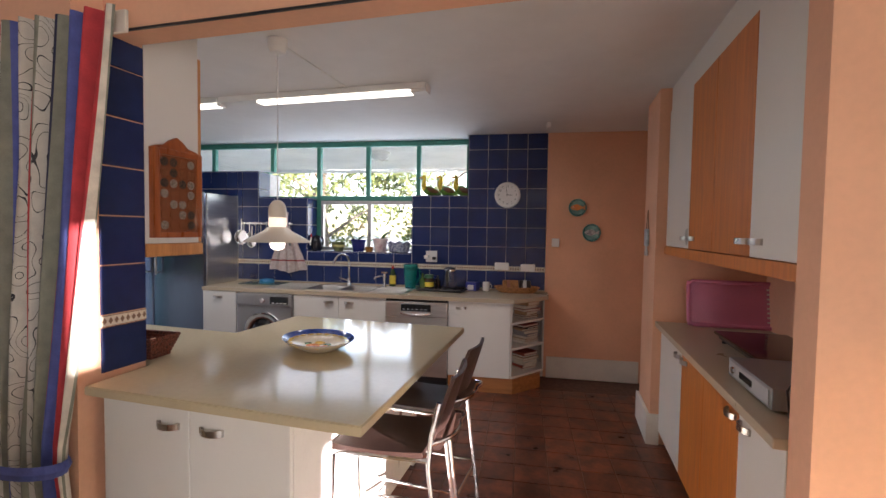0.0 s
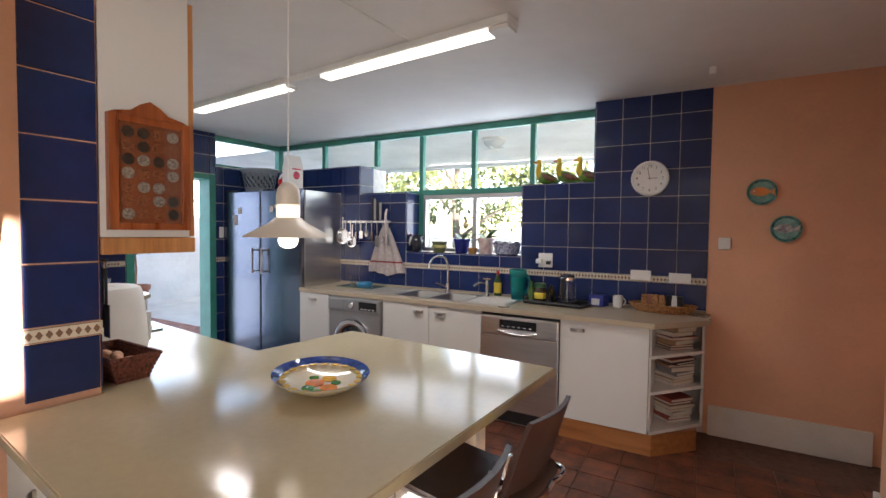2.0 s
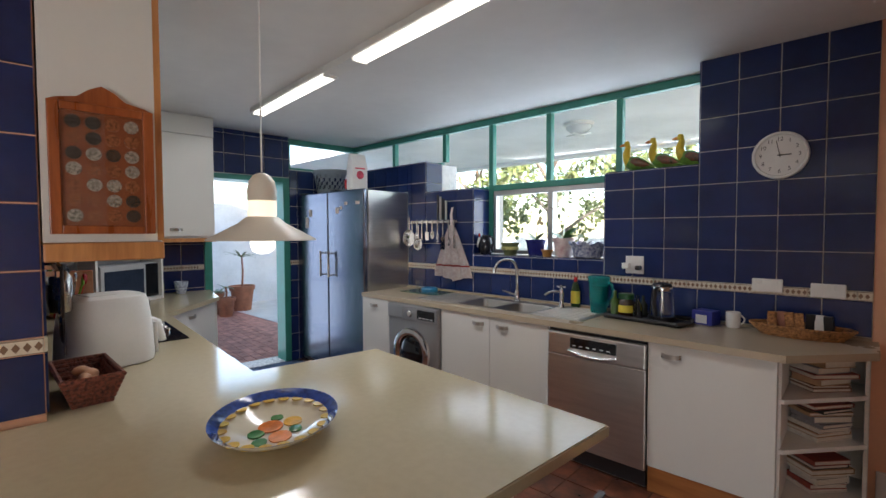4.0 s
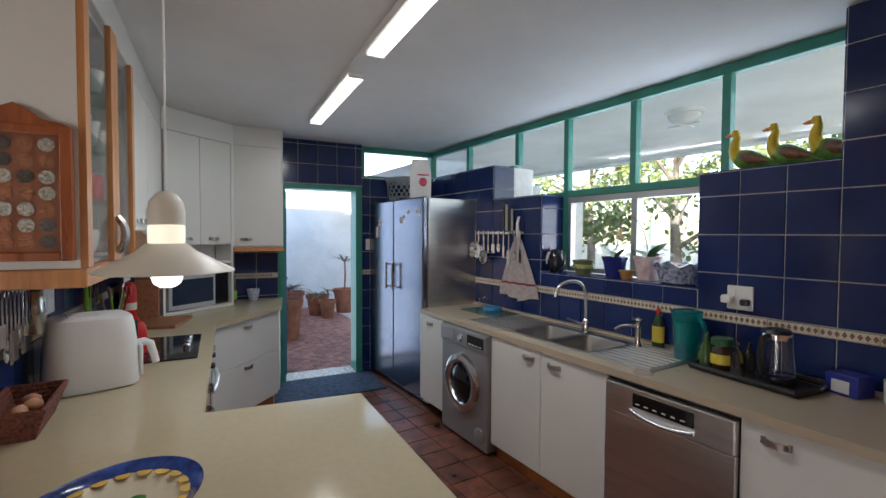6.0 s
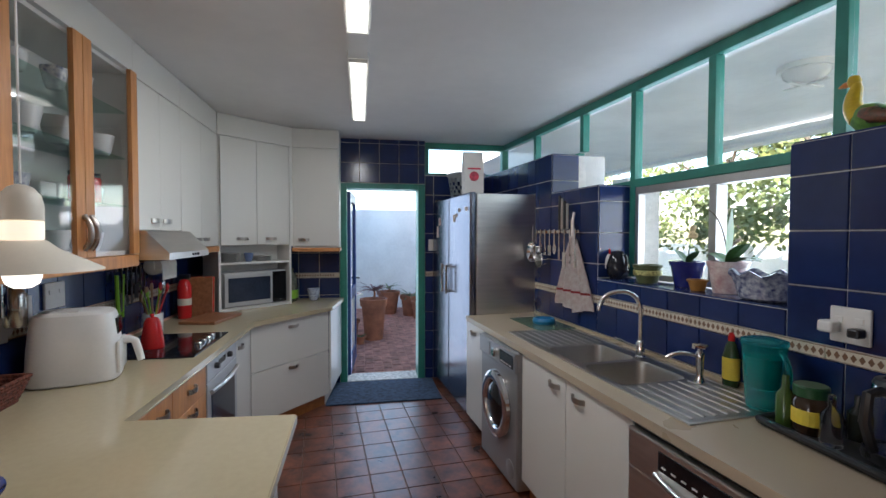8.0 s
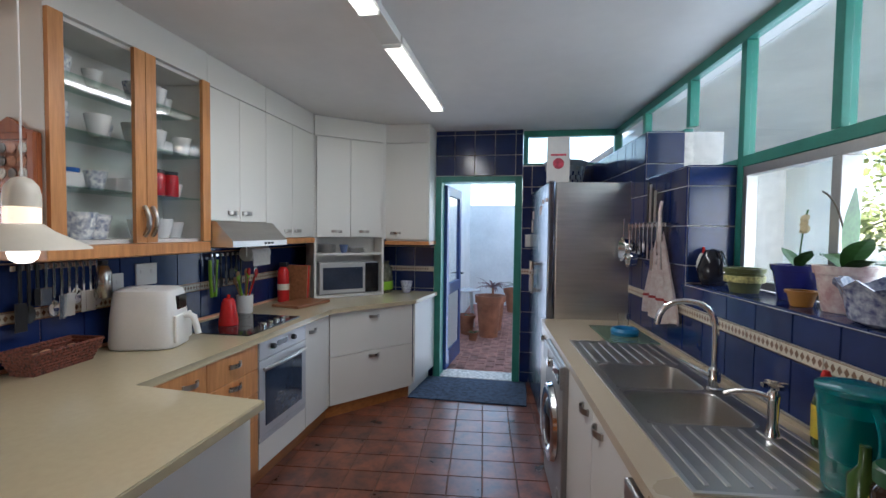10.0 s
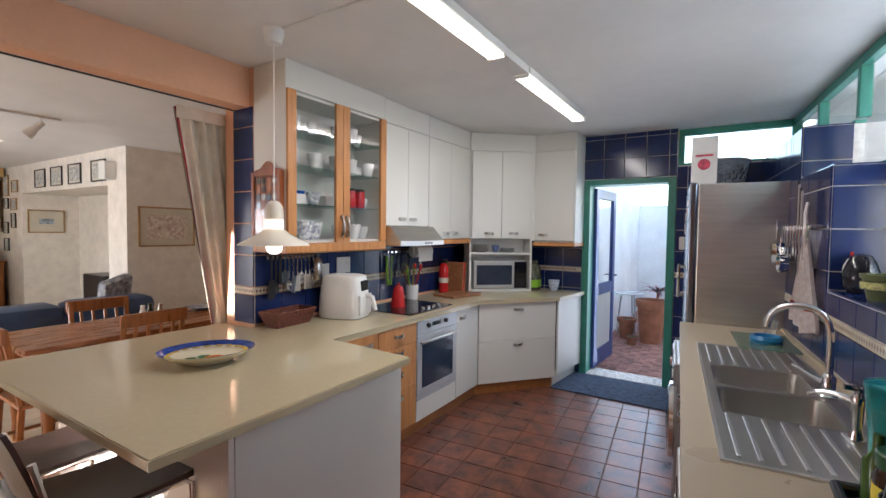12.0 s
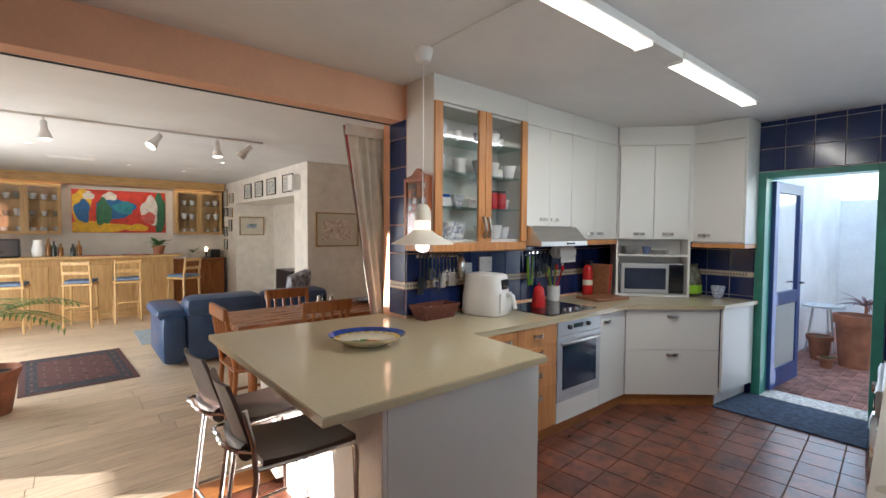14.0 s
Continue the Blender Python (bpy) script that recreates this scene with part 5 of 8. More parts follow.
def dchair(m):
    c = thing("dining_chair", m, "orange pine dining chair with slatted back", "chair", "chairs round the dining table")
    for x in (-0.19, 0.19):
        part("front_leg", B(tube, [(x, 0.19, 0), (x, 0.19, 0.43)], 0.02, 8), REDPINEV, c)
        part("back_post", B(tube, [(x, -0.22, 0), (x, -0.19, 0.45), (x, -0.26, 0.90)], 0.019, 8), REDPINEV, c)
        part("side_rung", B(tube, [(x, 0.19, 0.18), (x, -0.20, 0.18)], 0.012, 6), REDPINEV, c)
    part("seat", B(box, -0.22, -0.21, 0.43, 0.22, 0.22, 0.455, bevel=0.01), REDPINEV, c)
    part("top_rail", B(box, -0.215, -0.278, 0.82, 0.215, -0.248, 0.91, bevel=0.008), REDPINEV, c)
    part("lower_rail", B(box, -0.185, -0.232, 0.55, 0.185, -0.21, 0.585, bevel=0.005), REDPINEV, c)
    for i in range(4):
        x = -0.12 + 0.08 * i
        part("slat", B(tube, [(x, -0.218, 0.58), (x, -0.262, 0.83)], 0.012, 6), REDPINEV, c)
for a, b, rz in ((0.72, -1.72, 90), (0.20, -2.14, 0), (0.22, -1.72, 180)):
    dchair(lm(a, b, 0, rz))
solid("serving_tray", B(lathe, [(0.10, 0), (0.16, 0.008), (0.165, 0.014), (0.15, 0.012), (0, 0.008)], 28), CROCK, lm(0.02, -2.02, 0.7525), "round white tray on the dining table", "tray", smooth=True)
for i, (a, b) in enumerate(((-0.02, -2.05), (0.06, -1.99), (-0.06, -1.97))):
    solid("cruet", B(lathe, [(0.022, 0), (0.024, 0.06), (0.016, 0.085), (0.018, 0.11), (0, 0.115)], 14), (DARKBOTTLE, CROCK, NICKEL)[i], lm(a, b, 0.764), "small cruet standing on the tray", "cruet", group="cruets", smooth=True)
solid("serving_dish", B(lathe, [(0.05, 0), (0.10, 0.03), (0.13, 0.035), (0.095, 0.026), (0, 0.01)], 24, sx=1.4), mat("blue_white_dish", (0.4, 0.45, 0.55), 0.2, var=0.4, scale=30), lm(-0.50, -2.10, 0.7525), "blue and white dish on the dining table", "dish", smooth=True)

# rugs
CCREAM_YARN = mat("cream_yarn", (0.5, 0.44, 0.34), 1.0, var=0.2, scale=80)
RG = thing("persian_rug", lm(1.80, -4.12, 0) @ pose(0, 0, 0, 0, 0, 3), "dark red and navy patterned rug on the wooden floor", "rug")
RUGN, RUGR = mat("rug_navy_pile", (0.03, 0.033, 0.038), 1.0, var=0.5, scale=40, bump=0.4, dark=(0.008, 0.008, 0.014)), mat("rug_red_pile", (0.075, 0.028, 0.022), 1.0, var=0.6, scale=60, bump=0.4, dark=(0.03, 0.015, 0.02))
RUGP = mat("rug_pale_motif", (0.17, 0.10, 0.07), 1.0, var=0.4, scale=60)
part("border", boxes((-0.45, -0.72, 0.0, 0.45, 0.72, 0.008)), RUGR, RG)
part("inner_border", boxes((-0.40, -0.67, 0.008, 0.40, 0.67, 0.0095)), RUGN, RG)
part("field", boxes((-0.31, -0.53, 0.0095, 0.31, 0.53, 0.011)), RUGR, RG)
def motif(x, y, rx_, ry_, z, mt):
    bm = bmesh.new()
    prism(bm, [(x - rx_, y), (x, y - ry_), (x + rx_, y), (x, y + ry_)], z, z + 0.0012)
    part("motif", bm, mt, RG)
for i in range(6):
    for j in range(10):
        motif(-0.26 + 0.104 * i, -0.48 + 0.1067 * j, 0.018, 0.022, 0.011, RUGP if (i + j) % 3 else RUGN)
for i in range(12):
    for x in (-0.355, 0.355):
        motif(x, -0.60 + 0.109 * i, 0.016, 0.03, 0.0095, RUGP if i % 2 else RUGR)
for y in (-0.722, 0.722):
    part("fringe", boxes(*[(-0.44 + 0.02 * k, min(y, y * 1.035), 0.0, -0.43 + 0.02 * k, max(y, y * 1.035), 0.003) for k in range(44)]), CCREAM_YARN, RG)
solid("small_rug", boxes((0.55, -5.9, 0.0, 1.15, -4.9, 0.008)), mat("pale_blue_rug", (0.36, 0.42, 0.46), 1.0, var=0.35, scale=14, bump=0.4, stretch=(1, 5, 1)), LM, "pale blue and white striped rug by the sofa", "rug")

# pictures
FRAMEG = wood("gilt_wood_frame", (0.36, 0.22, 0.09), (0.24, 0.13, 0.05))
FRAMEB = mat("black_frame", (0.02, 0.02, 0.02), 0.4)
MOUNT = mat("picture_mount", (0.62, 0.58, 0.48), 0.9, var=0.05)
def picture(m, w, h, frame_mat, pic, label, fw=0.02, mount=0.05, group=""):
    """A framed picture: faces -y, its lower left corner at the origin."""
    t = thing("framed_picture", m, label, "picture", group)
    part("frame", boxes((0, -0.02, 0, w, 0.0, fw), (0, -0.02, h - fw, w, 0.0, h), (0, -0.02, fw, fw, 0.0, h - fw), (w - fw, -0.02, fw, w, 0.0, h - fw)), frame_mat, t)
    part("mount", boxes((fw, -0.008, fw, w - fw, -0.001, h - fw)), MOUNT, t)
    part("print", boxes((fw + mount, -0.011, fw + mount, w - fw - mount, -0.0085, h - fw - mount)), pic, t)
    return t
FLOWERS = mat("flower_print", (0.62, 0.58, 0.50), 0.8, var=0.3, scale=22, bump=0, dark=(0.40, 0.25, 0.22))
picture(lm(-0.95, -4.345, 1.24, 180), 0.70, 0.51, FRAMEG, FLOWERS, "flower print in a gilt wooden frame on the wall", 0.02, 0.08)
picture(lm(-0.89, -7.996, 1.37, 180), 0.50, 0.39, FRAMEG, mat("sea_print", (0.30, 0.36, 0.42), 0.8, var=0.5, scale=14), "small seascape in a gilt frame in the recess", 0.02, 0.13)
SKETCH = mat("sketch_print", (0.50, 0.50, 0.46), 0.8, var=0.3, scale=25, dark=(0.18, 0.19, 0.2))
for b in (-7.35, -6.70, -6.05, -5.30):
    picture(lm(-0.828, b, 2.08, 90), 0.42, 0.28, FRAMEB, SKETCH, "small black-framed print over the recess", 0.014, 0.03, "black-framed prints")
for i, (b, z, w, h) in enumerate(((-8.9, 2.0, 0.30, 0.36), (-8.85, 1.78, 0.22, 0.18), (-8.9, 1.35, 0.24, 0.2), (-8.5, 1.75, 0.28, 0.2), (-8.5, 1.45, 0.22, 0.25), (-8.9, 1.05, 0.25, 0.22), (-8.45, 2.05, 0.3, 0.2))):
    picture(lm(-0.828, b, z, 90), w, h, FRAMEB if i % 3 else FRAMEG, SKETCH, "small framed print by the bar", 0.014, 0.02, "small prints by the bar")
solid("wall_speaker", B(box, -0.829, -4.78, 2.08, -0.70, -4.60, 2.30, bevel=0.01), WHITEPLASTIC, LM, "small pale wall speaker", "speaker")
solid("black_cabinet", B(box, -1.55, -6.3, 0.0, -1.05, -5.6, 0.78, bevel=0.01), DARKPLASTIC, LM, "low black cabinet in the recess", "cabinet")

# track light, downlights, air vents
TR = thing("track_light", lm(-0.03, -3.38, 0), "white ceiling track with four spotlights", "track light")
part("track", B(box, 0.14, -0.012, CEIL - 0.02, 3.2, 0.012, CEIL - 0.001), WHITEPLASTIC, TR)
for a, rx, rz in ((2.02, 10, 20), (1.15, 40, -60), (0.62, 8, 0), (0.28, -45, 60)):
    sp = part("spotlight", B(lathe, [(0.022, 0.02), (0.028, 0.0), (0.030, -0.06), (0.05, -0.11), (0.055, -0.15), (0.050, -0.15), (0.045, -0.11), (0.0, -0.09)], 18, m=pose(a, 0, CEIL - 0.07, rx, 0, rz)), WHITEPLASTIC, TR, smooth=True)
    part("lamp_face", B(lathe, [(0.046, -0.135), (0.046, -0.14), (0, -0.145)], 18, m=pose(a, 0, CEIL - 0.07, rx, 0, rz)), glow("spot_face_glow", (1.0, 0.9, 0.75), 0.7), sp)
    part("stem", B(tube, [(a, 0, CEIL - 0.06), (a, 0, CEIL - 0.018)], 0.008, 8), WHITEPLASTIC, TR)
for a, b in ((2.18, -5.2), (0.06, -5.35), (1.1, -6.6), (0.3, -6.9), (-1.2, -2.6), (2.6, -6.7)):
    d = thing("downlight", lm(a, b, CEIL), "small round recessed ceiling light", "downlight", "downlights")
    part("ring", B(lathe, [(0.03, -0.003), (0.05, -0.004), (0.052, -0.001), (0.03, -0.0005)], 20), WHITEPLASTIC, d)
    part("lamp", B(lathe, [(0.0, -0.0005), (0.029, -0.0008), (0.029, -0.002), (0, -0.002)], 20), glow("downlight_glow", (1.0, 0.9, 0.75), 0.8), d)
for a, b in ((1.8, -6.25), (0.15, -6.3)):
    v = thing("ceiling_vent", lm(a, b, CEIL), "flat white slatted ceiling vent", "vent", "ceiling vents")
    part("frame", B(box, -0.27, -0.10, -0.012, 0.27, 0.10, -0.001, bevel=0.003), WHITEPLASTIC, v)
    for i in range(5):
        part("slat", B(box, -0.24, -0.075 + 0.035 * i, -0.017, 0.24, -0.06 + 0.035 * i, -0.0125), WHITEPLASTIC, v)
area("bar_canopy_light", lm(1.3, -8.95, 2.315), 3.8, 0.2, 0.9, (1.0, 0.88, 0.68))

# striped curtain gathered at the pier, with a pale lining
CV = thing("curtain", LM, "striped red, blue and cream curtain with pale lining, tied back", "curtain")
CRED, CNAVY, CCREAM, CGREY, CBLUE = [mat("curtain_" + n, c, 0.85, var=0.12, scale=20, bump=0.15, bscale=200) for n, c in (("red", (0.44, 0.04, 0.045)), ("navy", (0.02, 0.022, 0.06)), ("cream", (0.62, 0.56, 0.46)), ("grey_green", (0.20, 0.20, 0.15)), ("blue", (0.08, 0.10, 0.30)))]
LINING = mat("curtain_lining", (0.72, 0.66, 0.56), 0.9, var=0.08, scale=10, bump=0.15, bscale=200)
def edge(z):
    """Outer and inner reach of the curtain at height z."""
    t = max(0.0, min(1.0, (z - 0.62) / (2.22 - 0.62)))
    hi = 0.06 + (0.335 - 0.06) * t ** 0.9 if z > 0.62 else 0.06 + 0.10 * (0.62 - z) / 0.62
    lo = -0.30 + 0.05 * t if z > 0.62 else -0.30
    return lo, hi
NZ, NU = 24, 120
def sheet(off, mats_of, nm, label, u0=0.0, u1=1.0):
    bm = bmesh.new()
    grid = []
    for i in range(NZ + 1):
        z = 0.03 + (2.225 - 0.03) * i / NZ
        lo, hi = edge(z)
        row = []
        for j in range(NU + 1):
            u = u0 + (u1 - u0) * j / NU
            amp = 0.022 * (0.55 + 0.45 * (z / 2.2))
            wv = amp * math.sin(u * 2 * math.pi * 7 + 0.6 * math.sin(z * 1.7 + u * 5)) + 0.008 * math.sin(u * 61 + z * 3)
            row.append(bm.verts.new((lo + (hi - lo) * u, -0.965 + wv + off + 0.02 * math.sin(u * 3), z)))
        grid.append(row)
    me_mats = mats_of
    for i in range(NZ):
        for j in range(NU):
            f = bm.faces.new((grid[i][j], grid[i][j + 1], grid[i + 1][j + 1], grid[i + 1][j]))
            if len(me_mats) > 1:
                f.material_index = stripe(j / NU)
            f.smooth = True
    me = bpy.data.meshes.new(nm)
    bm.to_mesh(me)
    bm.free()
    for x in me_mats:
        me.materials.append(x)
    o = new(nm, me)
    o.parent = CV
    return tagged(o, label=label)
STR, acc = [], 1.0
for wd_, k_ in [(0.015, 3), (0.03, 2), (0.185, 0), (0.10, 4), (0.025, 0), (0.017, 5), (0.09, 3), (0.06, 1), (0.075, 5), (0.055, 3), (0.04, 0), (0.09, 5), (0.03, 0), (0.045, 4), (0.04, 3), (0.05, 5), (0.053, 0)]:
    STR.append((acc - wd_, acc, k_))
    acc -= wd_
def stripe(u):
    for lo_, hi_, k_ in STR:
        if lo_ <= u < hi_:
            return k_
    return 2
def swirls(name, col, ink):
    """Cream cotton printed with thin dark looping lines."""
    m = mat(name, col, 0.85, var=0.08, scale=20, bump=0.15, bscale=200)
    n, l = m.node_tree.nodes, m.node_tree.links
    base = n["Principled BSDF"].inputs["Base Color"].links[0].from_socket
    geo, noise, mul, fr, less, mix = n.new("ShaderNodeNewGeometry"), n.new("ShaderNodeTexNoise"), n.new("ShaderNodeMath"), n.new("ShaderNodeMath"), n.new("ShaderNodeMath"), n.new("ShaderNodeMix")
    noise.inputs["Scale"].default_value, noise.inputs["Detail"].default_value = 11.0, 0.0
    mul.operation, fr.operation, less.operation, mix.data_type = "MULTIPLY", "FRACT", "LESS_THAN", "RGBA"
    mul.inputs[1].default_value, less.inputs[1].default_value = 7.0, 0.085
    l.new(geo.outputs["Position"], noise.inputs["Vector"])
    l.new(noise.outputs["Fac"], mul.inputs[0])
    l.new(mul.outputs[0], fr.inputs[0])
    l.new(fr.outputs[0], less.inputs[0])
    l.new(less.outputs[0], mix.inputs["Factor"])
    l.new(base, mix.inputs[6])
    mix.inputs[7].default_value = (*ink, 1)
    l.new(mix.outputs[2], n["Principled BSDF"].inputs["Base Color"])
    return m
CSWIRL = swirls("curtain_printed_cream", (0.50, 0.46, 0.39), (0.03, 0.028, 0.03))
sheet(-0.004, [CRED, CNAVY, CCREAM, CGREY, CBLUE, CSWIRL], "striped_face", "striped woven curtain face")
sheet(0.004, [LINING], "lining", "plain pale curtain lining", 0.0, 0.965)
sheet(0.007, [CRED], "leading_edge", "red leading edge turned over the lining", 0.955, 0.985)
part("heading", B(box, -0.25, -0.932, 2.15, 0.335, -0.918, 2.228, bevel=0.004), LINING, CV)
part("tie_back", B(lathe, [(0.20, -0.025), (0.215, 0), (0.20, 0.025), (0.19, 0)], 24, m=pose(-0.12, -0.985, 0.60) @ Matrix.Diagonal((1, 0.42, 1, 1))), CBLUE, CV)
solid("curtain_rail", boxes((0.05, -0.792, 2.229, 3.7, -0.782, 2.237)), DARKPLASTIC, LM, "thin dark curtain rail under the beam", "curtain rail")
# assumed glass doors on the sunny side, out of view
GD = thing("door_2", LM, "assumed white framed glass doors to the garden, out of view", "door", kind="structure")
for b in (-5.98, -4.70, -3.42):
    bar(GD, (3.80, b, 0.0, 3.86, b + 0.05, 2.198), TRIMWHITE)
bar(GD, (3.80, -5.93, 2.13, 3.86, -3.42, 2.198), TRIMWHITE)

# ---- outside ----
WHITEOUT = mat("whitewashed_wall", (0.88, 0.88, 0.87), 0.9, var=0.06, scale=2, bump=0.15, bscale=20)
BRICKM = mat("red_paving_brick", (0.42, 0.20, 0.15), 0.85, var=0.25, scale=10, bump=0.2, rand=0.18)
# lawn colour lightened so the ground bounces more light to the veranda ceiling
GRASS = mat("lightened_lawn", (0.34, 0.34, 0.20), 1.0, var=0.3, scale=3, bump=0.5, bscale=60)
solid("ground", boxes((-60, -60, -0.6, 60, 60, -0.16)), GRASS, WM, "garden ground reaching the horizon, lightened to bounce light", "ground", "structure")
cy = solid("courtyard_paving", boxes((-8.2, 0.4, -0.16, -3.2, 4.2, -0.092)), FLOORGROUT, LM, "red brick paving of the courtyard", "paving", "structure")
bmesh_key = tile_mesh(0.21, 0.10, 0.012, 0.003, BRICKM)
nb = 0
for j in range(36):
    for i in range(24):
        a, b = -8.1 + i * 0.22 + (0.11 if j % 2 else 0), 0.42 + j * 0.11
        if a > -3.45 or b > 2.75 or nb >= 300:
            continue
        if b < 0.55 + 0.55 * (-3.2 - a) * 0.9 + 0.9 and a > -8.1:
            ob = new("paving_brick", bmesh_key)
            ob.parent = cy
            ob.matrix_basis = pose(a, b, -0.092)
            nb += 1
part("paving_joint_bed", boxes((-8.2, 0.4, -0.0915, -3.26, 4.2, -0.085)), BRICKM, cy)
wall_court_1 = solid("wall_court_1", boxes((-8.3, 0.15, -0.16, -3.21, 0.36, 2.7)), WHITEOUT, LM, "whitewashed courtyard side wall", "wall", "structure")
wall_court_2 = solid("wall_court_2", boxes((-8.4, 0.36, -0.16, -8.2, 5.2, 2.05)), WHITEOUT, LM, "whitewashed courtyard end wall", "wall", "structure")
wall_court_3 = solid("wall_court_3", boxes((-8.2, 4.2, -0.16, -3.9, 4.4, 2.2)), WHITEOUT, LM, "whitewashed courtyard boundary wall", "wall", "structure")
bar(thing("green_gate_post", LM, "narrow green painted post in the courtyard", "post"), (-4.35, 0.361, -0.16, -4.29, 0.43, 1.95), GREEN, "post")
AGAVE = mat("agave_leaf", (0.16, 0.20, 0.10), 0.6, var=0.3, scale=10)
DRAC = mat("red_dracaena_leaf", (0.22, 0.12, 0.12), 0.6, var=0.3, scale=10)
def pot_plant(a, b, r, h, n, ln, mt, label, seed, stem=0.0, wd=0.035):
    p = thing("courtyard_pot_plant", lm(a, b, -0.084), label, "plant", "pots in the courtyard")
    plant_pot(p, r, h, TERRA, 0.02)
    if stem:
        part("stem", B(tube, [(0, 0, h * 0.85), (0.02, 0.01, h + stem * 0.5), (0.0, 0.0, h + stem)], 0.02, 8, 0.014), TERRA, p)
    rosette(p, h * 0.88 + stem, n, ln, wd, ln * 0.4, 0.7, mt, seed, fold=0.3)
pot_plant(-5.25, 1.00, 0.19, 0.62, 0, 0.4, AGAVE, "tall terracotta pot in the courtyard", 1)
pot_plant(-5.75, 1.02, 0.20, 0.55, 26, 0.40, DRAC, "spiky red-leaved plant in a terracotta pot", 2, 0.18)
pot_plant(-7.5, 1.36, 0.22, 0.45, 14, 0.35, AGAVE, "green plant in a terracotta pot by the wall", 3, 0.1)
pot_plant(-7.2, 1.78, 0.20, 0.40, 16, 0.42, AGAVE, "spiky plant in a terracotta pot by the wall", 4)
pot_plant(-6.8, 1.90, 0.15, 0.34, 8, 0.2, AGAVE, "small plant in a terracotta pot", 5, 0.2)
pot_plant(-7.3, 2.35, 0.22, 0.48, 14, 0.4, AGAVE, "tall stemmed plant in a terracotta pot", 6, 0.6)
pot_plant(-5.35, 0.66, 0.12, 0.30, 8, 0.15, AGAVE, "low potted plant beside the courtyard wall", 7)
pot_plant(-4.95, 0.80, 0.07, 0.12, 7, 0.12, LEAF, "little pot with a seedling on the paving", 8)
ck = thing("garden_table", lm(-5.7, 0.62, -0.085), "small white metal stand by the courtyard wall", "table")
part("top", B(lathe, [(0.0, 0.62), (0.22, 0.62), (0.22, 0.645), (0, 0.645)], 24), CROCK, ck)
for x, y in ((0.15, 0.1), (-0.15, 0.1), (0, -0.17)):
    part("leg", B(tube, [(x, y, 0), (x * 0.6, y * 0.6, 0.625)], 0.012, 6), CROCK, ck)

# veranda and garden beyond the kitchen window
# near-white only as a reflector: the hidden floor brightens the ceiling above
BOUNCEFLOOR = mat("pale_bounce_floor", (0.72, 0.70, 0.66), 0.7, var=0.08, scale=3, bump=0.1)
solid("veranda_ceiling", boxes((-9.0, 5.57, 2.50, 5.0, 7.75, 2.60)), WHITEOUT, WM, "white veranda ceiling outside the window", "ceiling", "structure")
solid("veranda_beam", boxes((-9.0, 7.75, 2.465, 5.0, 7.95, 2.62)), WHITEOUT, WM, "white beam at the veranda edge", "beam", "structure")
solid("veranda_floor", boxes((-9.0, 5.57, -0.16, 5.0, 8.2, -0.08)), BOUNCEFLOOR, WM, "unseen veranda floor, made pale to bounce light onto its ceiling", "floor", "structure")
for x in (-5.0, 2.8):
    c = thing("veranda_column", pose(x, 7.85, -0.08), "square white veranda column", "column", "veranda columns")
    part("shaft", B(box, -0.17, -0.17, 0.0, 0.17, 0.17, 2.419, bevel=0.01), WHITEOUT, c)
    part("base", B(box, -0.21, -0.21, 0.0, 0.21, 0.21, 0.14, bevel=0.01), WHITEOUT, c)
solid("garden_wall", boxes((-14, 14.0, -0.16, 10, 14.25, 1.25)), WHITEOUT, WM, "low whitewashed garden wall", "wall", "structure")
BH = thing("bulkhead_light", pose(-1.26, 6.15, 2.50), "round white bulkhead light on the veranda ceiling", "lamp")
part("base", B(lathe, [(0.0, -0.03), (0.14, -0.03), (0.145, 0.0), (0, 0.0)], 28), WHITEPLASTIC, BH, smooth=True)
part("dome", B(lathe, [(0.0, -0.11), (0.06, -0.10), (0.11, -0.06), (0.12, -0.031), (0, -0.031)], 28), CROCK, BH, smooth=True)
part("guard", boxes((-0.125, -0.012, -0.115, 0.125, 0.012, -0.105), (-0.012, -0.125, -0.115, 0.012, 0.125, -0.105)), WHITEPLASTIC, BH)
BARK = mat("grey_bark", (0.16, 0.13, 0.10), 0.95, var=0.3, scale=12, bump=0.7, bscale=40)
TREELEAF = mat("tree_leaf", (0.14, 0.17, 0.05), 0.6, var=0.4, scale=3, bump=0)
